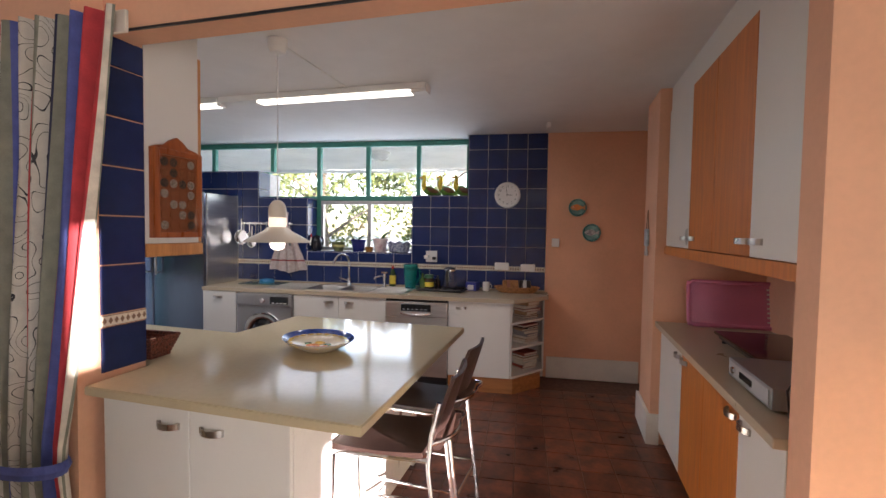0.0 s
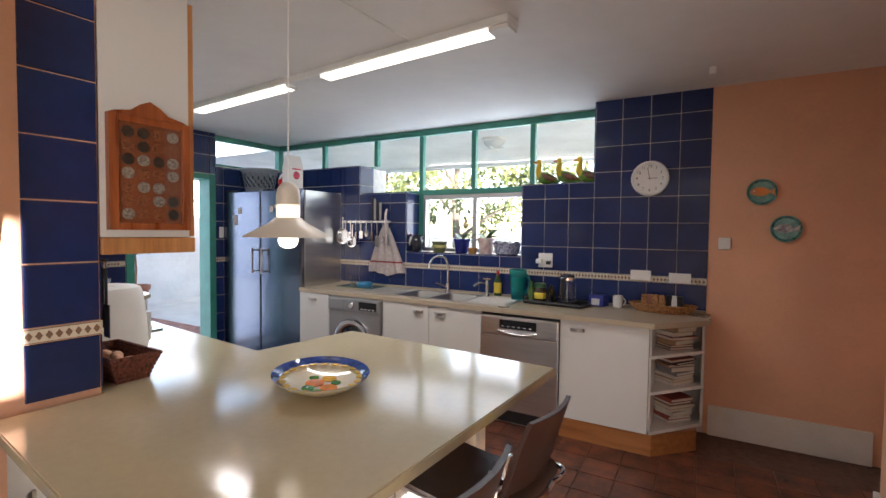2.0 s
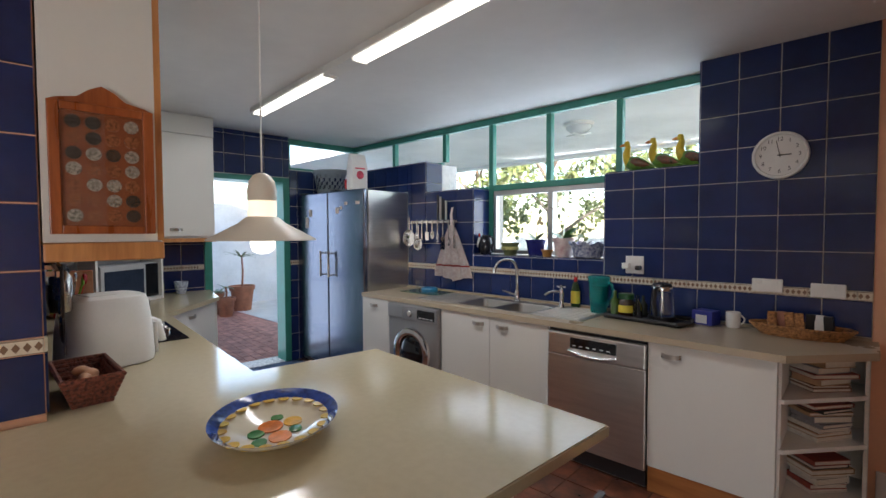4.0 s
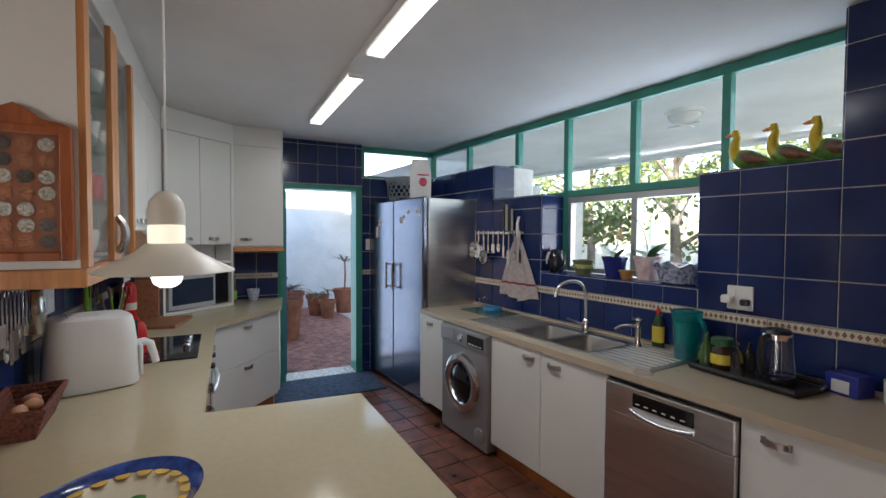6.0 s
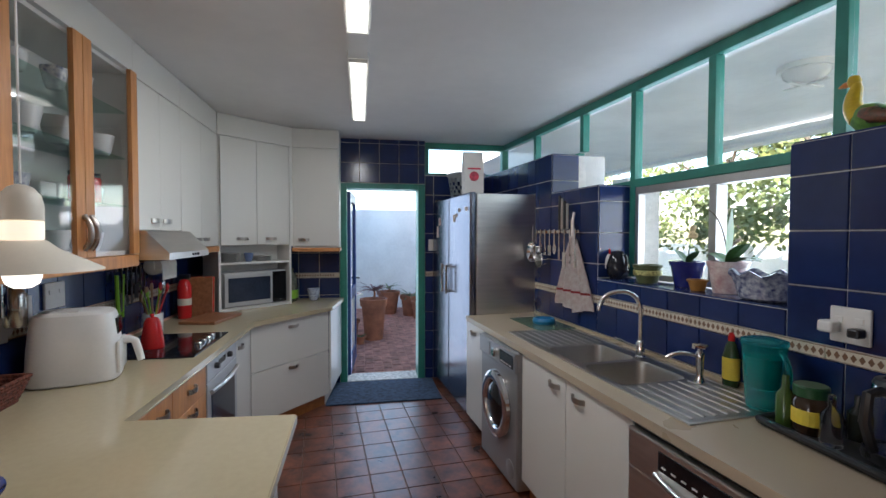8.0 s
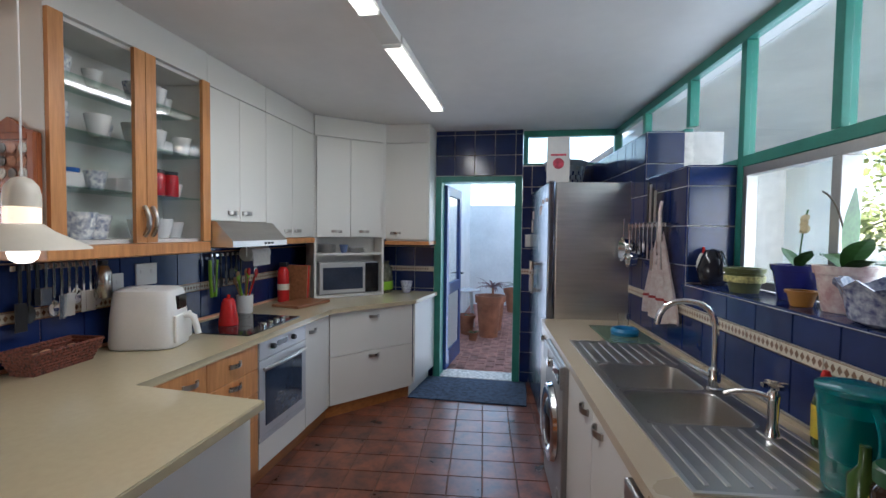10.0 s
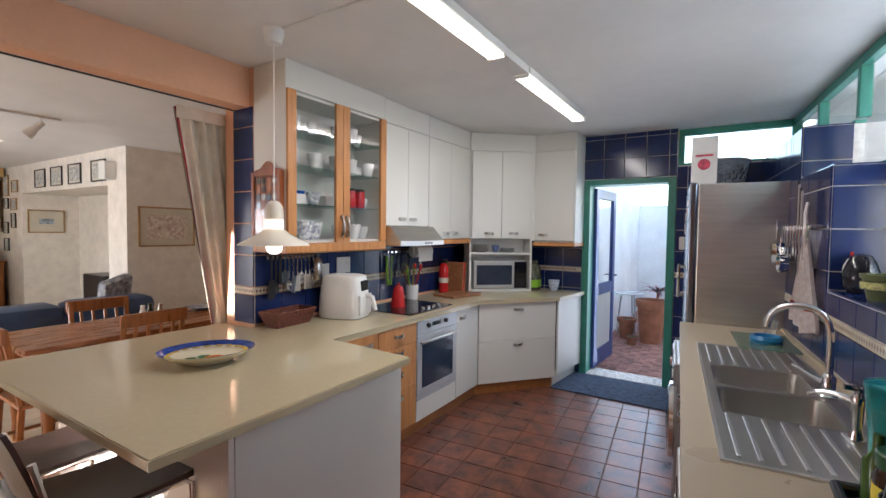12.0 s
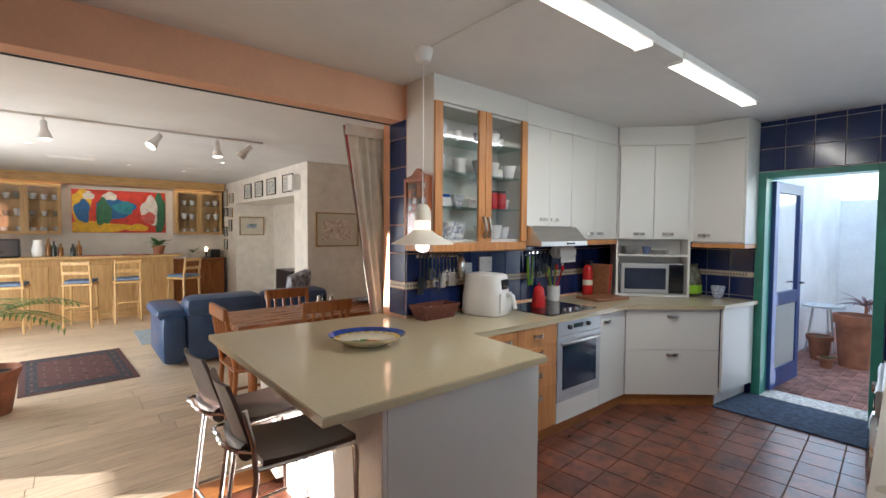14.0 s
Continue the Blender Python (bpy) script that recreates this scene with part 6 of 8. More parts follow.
def tree(x, y, h, r, seed):
    r_ = random.Random(seed)
    t = thing("garden_tree", pose(x, y, -0.17), "leafy garden tree with a forked grey trunk", "tree", "garden trees")
    bm = B(tube, [(0, 0, 0), (0.05, 0, h * 0.25), (-0.05, 0.04, h * 0.5), (0.02, 0, h * 0.75)], 0.14, 9, 0.05)
    for i in range(6):
        a = i * 1.05 + r_.random()
        z = h * (0.3 + 0.07 * i)
        tube(bm, [(0, 0, z), (math.cos(a) * r * 0.4, math.sin(a) * r * 0.4, z + h * 0.12), (math.cos(a) * r * 0.75, math.sin(a) * r * 0.75, z + h * 0.2)], 0.05, 6, 0.015)
    part("trunk", bm, BARK, t)
    vs, fs = [], []
    for c in range(28):
        a, q = r_.uniform(0, 6.28), r_.random() ** 0.5
        cx, cy_, cz = math.cos(a) * r * q, math.sin(a) * r * q, h * r_.uniform(0.32, 1.0)
        cr = r * r_.uniform(0.16, 0.34)
        for k in range(85):
            d = Vector((r_.gauss(0, 1), r_.gauss(0, 1), r_.gauss(0, 0.7))).normalized() * cr * r_.random() ** 0.4
            p = Vector((cx, cy_, cz)) + d
            u = Vector((r_.gauss(0, 1), r_.gauss(0, 1), r_.gauss(0, 1))).normalized() * 0.075
            w = u.orthogonal().normalized() * 0.04
            n = len(vs)
            vs += [tuple(p - u), tuple(p + w), tuple(p + u), tuple(p - w)]
            fs.append((n, n + 1, n + 2, n + 3))
    me = bpy.data.meshes.new("crown")
    me.from_pydata(vs, [], fs)
    me.materials.append(TREELEAF)
    o = new("crown", me)
    o.parent = t
for x, y, h, r, s_ in ((-4.4, 11.2, 4.6, 1.9, 1), (-1.6, 12.0, 4.0, 1.7, 2), (1.2, 11.5, 4.4, 1.8, 3), (-7.6, 12.5, 4.6, 2.0, 4), (-11.0, 12.0, 4.2, 2.0, 5), (4.0, 12.5, 4.5, 2.0, 6)):
    tree(x, y, h, r, s_)

# unseen wall added outside the doors to block the low sun
solid("wall_garden", boxes((5.6, -14.0, -0.16, 5.8, -4.36, 2.7)), WHITEOUT, LM, "added white wall out of view, keeping low sun off the dining floor", "wall", "structure")

# ---- stools at the peninsula ----
BROWNLEATHER = mat("dark_brown_leather", (0.055, 0.028, 0.022), 0.38, var=0.15, scale=8, bump=0.2, bscale=150)
def counter_stool(m, label):
    """Chrome stool with leather sling seat and back; the sitter looks along -x."""
    s = thing("counter_stool", m, label, "stool", "leather stools at the peninsula")
    bm = bmesh.new()
    n = 8
    rows_ = []
    for i in range(n + 1):
        x = -0.20 + 0.40 * i / n
        z = 0.635 + 0.012 * (2 * i / n - 1) ** 2
        rows_.append([bm.verts.new((x, y, z - 0.012 * math.cos(y * 8))) for y in (-0.19, -0.1, 0, 0.1, 0.19)] + [bm.verts.new((x, y, z - 0.025 - 0.012 * math.cos(y * 8))) for y in (0.19, 0.1, 0, -0.1, -0.19)])
    for p, q in zip(rows_, rows_[1:]):
        k = len(p)
        for i in range(k):
            bm.faces.new((p[i], p[(i + 1) % k], q[(i + 1) % k], q[i]))
    bm.faces.new(rows_[0])
    bm.faces.new(rows_[-1][::-1])
    part("seat", bm, BROWNLEATHER, s, "dark brown leather seat", smooth=True)
    bm = bmesh.new()
    rows_ = []
    for i in range(7):
        t = i / 6
        z = 0.675 + 0.275 * t
        x = 0.215 + 0.085 * t
        hw = 0.17 - 0.01 * t - 0.05 * max(0, t - 0.8)
        ys = (-hw, -hw * 0.5, 0, hw * 0.5, hw)
        rows_.append([bm.verts.new((x + 0.035 * (1 - (y / 0.19) ** 2), y, z)) for y in ys] + [bm.verts.new((x + 0.016 + 0.035 * (1 - (y / 0.19) ** 2), y, z)) for y in ys[::-1]])
    for p, q in zip(rows_, rows_[1:]):
        k = len(p)
        for i in range(k):
            bm.faces.new((p[i], p[(i + 1) % k], q[(i + 1) % k], q[i]))
    bm.faces.new(rows_[0])
    bm.faces.new(rows_[-1][::-1])
    part("backrest", bm, BROWNLEATHER, s, "curved dark brown leather back", smooth=True)
    part("back_roll", B(tube, [(0.25, -0.155, 0.68), (0.262, 0, 0.675), (0.25, 0.155, 0.68)], 0.035, 12), BROWNLEATHER, s, smooth=True)
    for y in (-0.185, 0.185):
        part("back_leg", B(tube, [(0.30, y, 0.0), (0.262, y, 0.30), (0.225, y, 0.58), (0.235, y, 0.715), (0.265, y * 0.93, 0.85)], 0.011, 8), CHROME, s, smooth=True)
        part("front_leg", B(tube, [(-0.22, y, 0.0), (-0.195, y, 0.595), (-0.17, y, 0.612), (0.22, y, 0.612)], 0.011, 8), CHROME, s, smooth=True)
        part("side_rung", B(tube, [(-0.212, y, 0.22), (0.272, y, 0.22)], 0.008, 8), CHROME, s, smooth=True)
    part("arm_loop", B(tube, arc((0.228, -0.185, 0.68), (0.36, -0.15, 0.71), (0.33, 0.0, 0.715), 6) + arc((0.33, 0.0, 0.715), (0.36, 0.15, 0.71), (0.228, 0.185, 0.68), 6), 0.009, 8), CHROME, s, "chrome loop behind the back", smooth=True)
    part("foot_rail", B(tube, [(-0.213, -0.185, 0.24), (-0.213, 0.185, 0.24)], 0.010, 8), CHROME, s, smooth=True)
    part("rear_rail", B(tube, [(0.272, -0.185, 0.20), (0.272, 0.185, 0.20)], 0.008, 8), CHROME, s, smooth=True)
    return s
counter_stool(lm(1.09, 0.09, 0, -3) @ Matrix.Diagonal((0.94, 0.92, 0.96, 1)), "brown leather and chrome stool at the peninsula")
counter_stool(lm(1.10, -0.37, 0, 4) @ Matrix.Diagonal((0.94, 0.92, 0.96, 1)), "brown leather and chrome stool at the peninsula")

# ---- on the peninsula ----
BW = thing("serving_bowl", lm(0.615, -0.14, 0.873) @ pose(0, 0, 0, 0, 0, 150) @ Matrix.Scale(0.88, 4), "large oval hand-painted bowl, blue rim and fruit inside", "bowl")
BOWLBLUE, BOWLCREAM = mat("bowl_blue_glaze", (0.03, 0.07, 0.30), 0.12, var=0.35, scale=25, bump=0), mat("bowl_cream_glaze", (0.72, 0.66, 0.50), 0.12, var=0.05, bump=0)
SX, SY = 1.24, 1.02
part("body", B(lathe, [(0.09, 0), (0.10, 0.006), (0.165, 0.045), (0.185, 0.062), (0.187, 0.066), (0.158, 0.045), (0.09, 0.012), (0, 0.010)], 44, sx=SX, sy=SY), BOWLCREAM, BW, smooth=True)
part("rim_band", B(lathe, [(0.1862, 0.0655), (0.188, 0.0675), (0.158, 0.0475), (0.1575, 0.0465)], 44, sx=SX, sy=SY), BOWLBLUE, BW, "blue painted rim", smooth=True)
bm = bmesh.new()
for i in range(20):
    a = 2 * math.pi * i / 20
    cyl(bm, 0.152 * SX * math.cos(a), 0.152 * SY * math.sin(a), 0.0445, 0.0475, 0.019, seg=10)
part("scallop_band", bm, mat("bowl_yellow_glaze", (0.70, 0.48, 0.10), 0.15, bump=0), BW, "wavy yellow painted band")
for x, y, r, c in ((0.03, 0.02, 0.038, (0.75, 0.22, 0.04)), (-0.05, -0.02, 0.034, (0.75, 0.25, 0.05)), (0.06, -0.045, 0.03, (0.72, 0.42, 0.06)), (-0.02, 0.055, 0.025, (0.06, 0.22, 0.05)), (-0.08, 0.035, 0.022, (0.06, 0.22, 0.05)), (0.10, 0.01, 0.02, (0.06, 0.22, 0.05)), (0.0, -0.06, 0.02, (0.06, 0.2, 0.05))):
    part("painted_fruit", B(lathe, [(r, 0.012), (r, 0.0155), (0, 0.0165)], 16, sx=1.2, m=pose(x, y, 0.0)), mat("fruit_glaze", c, 0.15, var=0.2, scale=30, bump=0), BW)

# coin frame on the cabinet side
CF = thing("coin_frame", lm(0.043, -0.588, 1.431) @ Matrix.Diagonal((1, 1.03, 1.04, 1)), "orange wooden display frame with rows of coins under glass", "frame")
FR = wood("orange_frame_wood", (0.36, 0.10, 0.025), (0.22, 0.05, 0.012), rough=0.3)
prof = [(0, 0), (0.26, 0), (0.26, 0.385), (0.24, 0.395), (0.19, 0.405), (0.16, 0.43), (0.13, 0.445), (0.10, 0.43), (0.07, 0.405), (0.02, 0.395), (0, 0.385)]
TO = Matrix(((0, 0, 1, 0), (1, 0, 0, 0), (0, 1, 0, 0), (0, 0, 0, 1)))
part("backboard", B(prism, prof, 0.0, 0.018, m=TO), FR, CF)
part("side_rail", B(box, 0.018, 0.0, 0.0, 0.032, 0.028, 0.385, bevel=0.003), FR, CF)
part("side_rail", B(box, 0.018, 0.232, 0.0, 0.032, 0.26, 0.385, bevel=0.003), FR, CF)
part("bottom_rail", B(box, 0.018, 0.028, 0.0, 0.032, 0.232, 0.025, bevel=0.003), FR, CF)
part("top_rail", B(box, 0.018, 0.028, 0.36, 0.032, 0.232, 0.385, bevel=0.003), FR, CF)
part("panel", B(box, 0.0182, 0.028, 0.025, 0.020, 0.232, 0.36), mat("dark_orange_felt", (0.27, 0.075, 0.02), 0.7, var=0.1), CF)
COINS = [mat("coin_" + n, c, 0.35, 0.6, var=0.4, scale=120, bump=0.3, bscale=200) for n, c in (("silver", (0.40, 0.38, 0.33)), ("dark", (0.07, 0.06, 0.05)), ("copper", (0.32, 0.12, 0.05)))]
rc = random.Random(3)
for i in range(4):
    for j in range(7):
        part("coin", B(lathe, [(0.0195, 0), (0.0195, 0.003), (0, 0.003)], 18, m=pose(0.0202, 0.058 + 0.048 * i, 0.055 + 0.046 * j, 0, 90, 0)), rc.choice(COINS), CF)
part("glass", B(box, 0.028, 0.028, 0.025, 0.0295, 0.232, 0.36), PANE, CF)

# ---- on the cooker-side worktop ----
AF = thing("air_fryer", lm(-0.545, -0.41, 0.873) @ pose(0, 0, 0, 0, 0, 18), "white air fryer with basket handle and dark display", "air fryer")
def squircle(rows_, seg=36):
    """A rounded square body from rows of (half width, half depth, height)."""
    bm = bmesh.new()
    rings = []
    for hw, hd, z in rows_:
        ring = []
        for k in range(seg):
            c, q = math.cos(2 * math.pi * k / seg), math.sin(2 * math.pi * k / seg)
            ring.append(bm.verts.new((math.copysign(abs(c) ** 0.5, c) * hw, math.copysign(abs(q) ** 0.5, q) * hd, z)))
        rings.append(ring)
    for p_, q_ in zip(rings, rings[1:]):
        for k in range(seg):
            bm.faces.new((p_[k], p_[(k + 1) % seg], q_[(k + 1) % seg], q_[k]))
    bm.faces.new(rings[0][::-1])
    bm.faces.new(rings[-1])
    return bm
part("body", squircle([(0.118, 0.15, 0.0), (0.126, 0.16, 0.006), (0.129, 0.164, 0.03), (0.124, 0.158, 0.15), (0.113, 0.146, 0.265), (0.106, 0.138, 0.29), (0.09, 0.12, 0.30)]), WHITEPLASTIC, AF, smooth=True)
part("basket_front", B(box, -0.095, 0.150, 0.025, 0.095, 0.168, 0.165, bevel=0.008), WHITEPLASTIC, AF, smooth=True)
part("handle", B(tube, [(0, 0.15, 0.15), (0, 0.19, 0.156), (0, 0.212, 0.145), (0, 0.224, 0.10), (0, 0.234, 0.055)], 0.019, 12, 0.015), WHITEPLASTIC, AF, smooth=True)
part("basket_seam", boxes((-0.1275, 0.05, 0.012, -0.112, 0.054, 0.168), (-0.1245, 0.05, 0.166, -0.11, 0.13, 0.170)), DARKPLASTIC, AF, "dark joint round the basket drawer")
part("display", B(box, -0.052, 0.140, 0.19, 0.052, 0.158, 0.262, bevel=0.006), BLACKGLASS, AF)
part("top_vent", B(box, -0.06, -0.08, 0.298, 0.06, 0.02, 0.304, bevel=0.004), WHITEPLASTIC, AF)
LT = thing("woven_basket", lm(-0.135, -0.505, 0.873) @ pose(0, 0, 0, 0, 0, 4), "long dark brown woven basket with eggs", "basket")
WICKER = mat("brown_wicker", (0.16, 0.045, 0.025), 0.7, var=0.5, scale=90, bump=0.9, bscale=130)
for k in range(7):
    z = k * 0.014
    hw, hd = 0.132 + 0.005 * k, 0.050 + 0.005 * k
    pts = [(-hw, -hd, z + 0.008), (hw, -hd, z + 0.008), (hw, hd, z + 0.008), (-hw, hd, z + 0.008), (-hw, -hd, z + 0.008)]
    part("weave_band", B(tube, pts, 0.009, 6), WICKER, LT)
part("base", B(box, -0.137, -0.056, 0.0, 0.137, 0.056, 0.012), WICKER, LT)
EGG = mat("brown_egg_shell", (0.55, 0.30, 0.17), 0.5)
for i in range(4):
    solid("egg", B(lathe, [(0, -0.026), (0.014, -0.022), (0.021, -0.006), (0.020, 0.008), (0.012, 0.024), (0, 0.03)], 14), EGG, lm(-0.225 + 0.058 * i, -0.51 + 0.02 * (i % 2), 0.935) @ pose(0, 0, 0, 80, 0, 40 * i), "brown egg lying in the basket", "egg", group="eggs in the basket", smooth=True)

def utensil_rail(m, length, n, seed, label, knives=0):
    u = thing("utensil_rail", m, label, "utensil rail", "utensil rails")
    part("rail", B(box, 0, -0.035, -0.012, length, -0.022, 0.012, bevel=0.003), CHROME, u)
    for x in (0.02, length - 0.03):
        part("bracket", B(box, x, -0.023, -0.008, x + 0.012, -0.001, 0.008), CHROME, u)
    r_ = random.Random(seed)
    for i in range(n):
        x = 0.03 + (length - 0.06) * i / max(1, n - 1)
        ln = r_.uniform(0.16, 0.27)
        dark = i < knives
        bm = B(box, x - 0.006, -0.044, -ln * 0.55, x + 0.006, -0.036, 0.02, bevel=0.002)
        if i % 3 == 0:
            box(bm, x - 0.024, -0.043, -ln, x + 0.024, -0.039, -ln * 0.55, bevel=0.001)
        elif i % 3 == 1:
            lathe(bm, [(0.0, -0.010), (0.018, -0.007), (0.026, 0.0), (0.022, 0.0), (0.0, -0.006)], 12, m=pose(x, -0.04, -ln * 0.75, 90, 0, 0) @ Matrix.Diagonal((1, 1.5, 1, 1)))
            box(bm, x - 0.003, -0.042, -ln * 0.68, x + 0.003, -0.038, -ln * 0.5)
        else:
            box(bm, x - 0.013, -0.042, -ln, x + 0.013, -0.039, -ln * 0.55, bevel=0.001)
        part("utensil", bm, DARKPLASTIC if dark else CHROME, u, "hanging steel kitchen tool" if not dark else "dark handled knife")
utensil_rail(lm(-0.02, -0.601, 1.305, 180), 0.40, 11, 2, "steel rail with hanging knives and tools on blue tiles", 3)
utensil_rail(lm(-1.22, -0.601, 1.30, 180), 0.34, 6, 6, "steel rail with dark kitchen tools beside the hob", 6)

def socket(m, w=0.14, h=0.075, label="white double wall socket on the tiles", switches=2):
    s = thing("wall_socket", m, label, "socket", "wall sockets")
    part("plate", B(box, -w / 2, -0.012, -h / 2, w / 2, 0, h / 2, bevel=0.004), WHITEPLASTIC, s)
    for i in range(switches):
        x = -w / 4 + i * w / 2 if switches > 1 else 0
        part("rocker", B(box, x - 0.012, -0.016, 0.008, x + 0.012, -0.011, 0.028, bevel=0.002), WHITEPLASTIC, s)
    return s
WP = lambda x, z, y=YW - 0.0085: pose(x, y, z)
for x, z in ((0.42, 1.125), (0.685, 1.115)):
    socket(WP(x, z), 0.145, 0.075)
sk = socket(WP(-0.32, 1.207), 0.12, 0.12)
solid("plug", B(box, -0.025, -0.06, -0.02, 0.025, -0.017, 0.02, bevel=0.008), WHITEPLASTIC, WP(-0.365, 1.20), "white charger plug in the wall socket", "plug")
solid("plug", B(box, -0.018, -0.055, -0.015, 0.018, -0.017, 0.015, bevel=0.006), DARKPLASTIC, WP(-0.285, 1.19), "black plug in the wall socket", "plug")
for a, z in ((-0.50, 1.18), (-0.72, 1.22)):
    socket(lm(a, -0.6015, z, 180), 0.14, 0.12, "white wall socket on blue tiles")
socket(WP(0.955, 1.378, YW - 0.001), 0.075, 0.085, "white light switch on the peach wall", 1)
socket(lm(-2.992, 1.53, 1.40, 90), 0.05, 0.12, "white light switch beside the back door", 1)
tt = thing("black_torch_holder", lm(-0.42, -0.59, 1.13), "dark metal flask hanging on the tiles", "flask")
part("body", B(lathe, [(0.03, 0), (0.036, 0.01), (0.036, 0.13), (0.02, 0.16), (0, 0.165)], 18, m=pose(0, 0.035, 0)), NICKEL, tt, smooth=True)
part("cap", B(lathe, [(0.02, 0.166), (0.02, 0.185), (0, 0.187)], 14, m=pose(0, 0.035, 0)), DARKPLASTIC, tt)

REDENAMEL = mat("red_enamel", (0.55, 0.02, 0.02), 0.2, var=0.1, bump=0)
LIME = mat("lime_plastic", (0.28, 0.55, 0.03), 0.4)
rp_ = thing("red_coffee_pot", lm(-1.05, -0.32, 0.881), "tall red enamel pot on the hob", "pot")
part("body", B(lathe, [(0.058, 0), (0.06, 0.01), (0.042, 0.13), (0.04, 0.14), (0.028, 0.165), (0, 0.17)], 24), REDENAMEL, rp_, smooth=True)
part("knob", B(lathe, [(0.008, 0.17), (0.012, 0.185), (0, 0.19)], 12), REDENAMEL, rp_)
for i in range(2):
    solid("lime_tongs", B(tube, [(0, 0, 0), (0.005, 0, 0.12), (0.0, 0, 0.25)], 0.011, 8), LIME, lm(-1.22 - 0.035 * i, -0.565, 1.02) @ pose(0, 0, 0, 0, 4 - 8 * i, 0), "lime green tongs hanging behind the hob", "tongs", group="lime green tongs", smooth=True)
uj = thing("utensil_jar", lm(-1.47, -0.49, 0.874), "white jar crammed with wooden and coloured spoons", "jar")
part("jar", B(lathe, [(0.05, 0), (0.055, 0.01), (0.058, 0.13), (0.054, 0.13), (0.05, 0.02), (0, 0.015)], 24), CROCK, uj, smooth=True)
SPW = wood("wooden_spoon", (0.42, 0.24, 0.11), (0.3, 0.16, 0.07))
ru = random.Random(5)
for i in range(9):
    a = i * 0.9
    d = Vector((math.cos(a) * 0.30, math.sin(a) * 0.30, 1)).normalized()
    ln = ru.uniform(0.22, 0.30)
    bm = B(tube, [Vector((0, 0, 0.02)) + d * 0.02, Vector((0, 0, 0.02)) + d * ln], 0.006, 6)
    e = Vector((0, 0, 0.02)) + d * ln
    lathe(bm, [(0, -0.03), (0.014, -0.02), (0.022, 0.0), (0.016, 0.022), (0, 0.03)], 10, m=Matrix.Translation(e) @ Matrix.Diagonal((1, 0.4, 1, 1)))
    part("spoon", bm, (SPW, LIME, REDENAMEL, CHROME, SPW, LIME)[i % 6], uj, smooth=True)
pr_ = thing("paper_towel_holder", lm(-1.62, -0.50, 1.30), "white paper towel roll under the wall cabinet", "paper towel")
part("roll", B(lathe, [(0.055, -0.12), (0.055, 0.12)], 28, m=pose(0, 0, 0, 0, 90, 0)), mat("paper_towel", (0.78, 0.77, 0.74), 0.95, var=0.05, scale=50), pr_, smooth=True)
part("hanging_sheet", B(box, -0.11, 0.052, -0.09, 0.11, 0.055, 0.0), MATS["paper_towel"], pr_)
part("bracket", boxes((-0.14, -0.015, -0.02, -0.125, 0.015, 0.07), (0.125, -0.015, -0.02, 0.14, 0.015, 0.07)), WHITEPLASTIC, pr_)
fe = thing("fire_extinguisher", lm(-2.02, -0.50, 0.874), "small red fire extinguisher on the worktop", "fire extinguisher")
part("cylinder", B(lathe, [(0.045, 0), (0.048, 0.01), (0.048, 0.24), (0.035, 0.28), (0.015, 0.295), (0, 0.295)], 22), REDENAMEL, fe, smooth=True)
part("valve", B(box, -0.02, -0.03, 0.295, 0.02, 0.04, 0.33, bevel=0.005), DARKPLASTIC, fe)
part("label", B(lathe, [(0.0485, 0.10), (0.0485, 0.15)], 22), BORDER, fe)
BOARD = wood("chopping_board_wood", (0.30, 0.13, 0.06), (0.2, 0.08, 0.03), axis=0)
solid("chopping_board", B(box, -0.20, -0.13, 0, 0.20, 0.13, 0.022, bevel=0.005), BOARD, lm(-1.92, -0.28, 0.873, -12), "dark wooden chopping board lying on the worktop", "chopping board")
for i, mt in enumerate((BOARD, REDENAMEL, BOARD)):
    solid("upright_board", B(box, -0.008, -0.12, 0, 0.008, 0.12, 0.30, bevel=0.004), mt, lm(-2.10 - 0.025 * i, -0.45, 0.874) @ pose(0, 0, 0, 0, -5, 0), "thin board standing against the corner shelf", "board", group="boards in the corner")
pb = thing("plastic_bag_of_greens", lm(-2.82, 0.14, 0.874), "clear bag of salad with a green label", "bag")
rbag = random.Random(8)
part("bag", B(lathe, [(0.085, 0), (0.10, 0.03), (0.10, 0.16), (0.085, 0.24), (0.05, 0.28), (0.06, 0.31), (0, 0.31)], 14, sx=1.1, sy=0.75), mat("green_grey_bag", (0.10, 0.10, 0.07), 0.25, var=0.7, scale=16, bump=0.5, bscale=25, dark=(0.02, 0.022, 0.015)), pb, smooth=True)
part("label_band", B(lathe, [(0.104, 0.03), (0.106, 0.05), (0.106, 0.09), (0.104, 0.11)], 14, sx=1.1, sy=0.75), LIME, pb)
goblet(lm(-2.83, 0.36, 0.874), 1.5, mat("blue_white_cup", (0.45, 0.48, 0.55), 0.2, var=0.5, scale=60, dark=(0.08, 0.1, 0.25)), "blue and white patterned cup in the corner", "cup", "")
# plates and bowls over the microwave
MB = lm(q0.x, q0.y, 0, qa)
for x, n in ((0.14, 7), (0.42, 4)):
    for k in range(n):
        solid("plate", B(lathe, [(0.04, 0), (0.07, 0.006), (0.085, 0.012), (0.07, 0.010), (0, 0.004)], 20), CROCK, MB @ pose(x, 0.09, 1.274 + 0.011 * k), "white plate in a stack above the microwave", "plate", group="stacked plates", smooth=True)
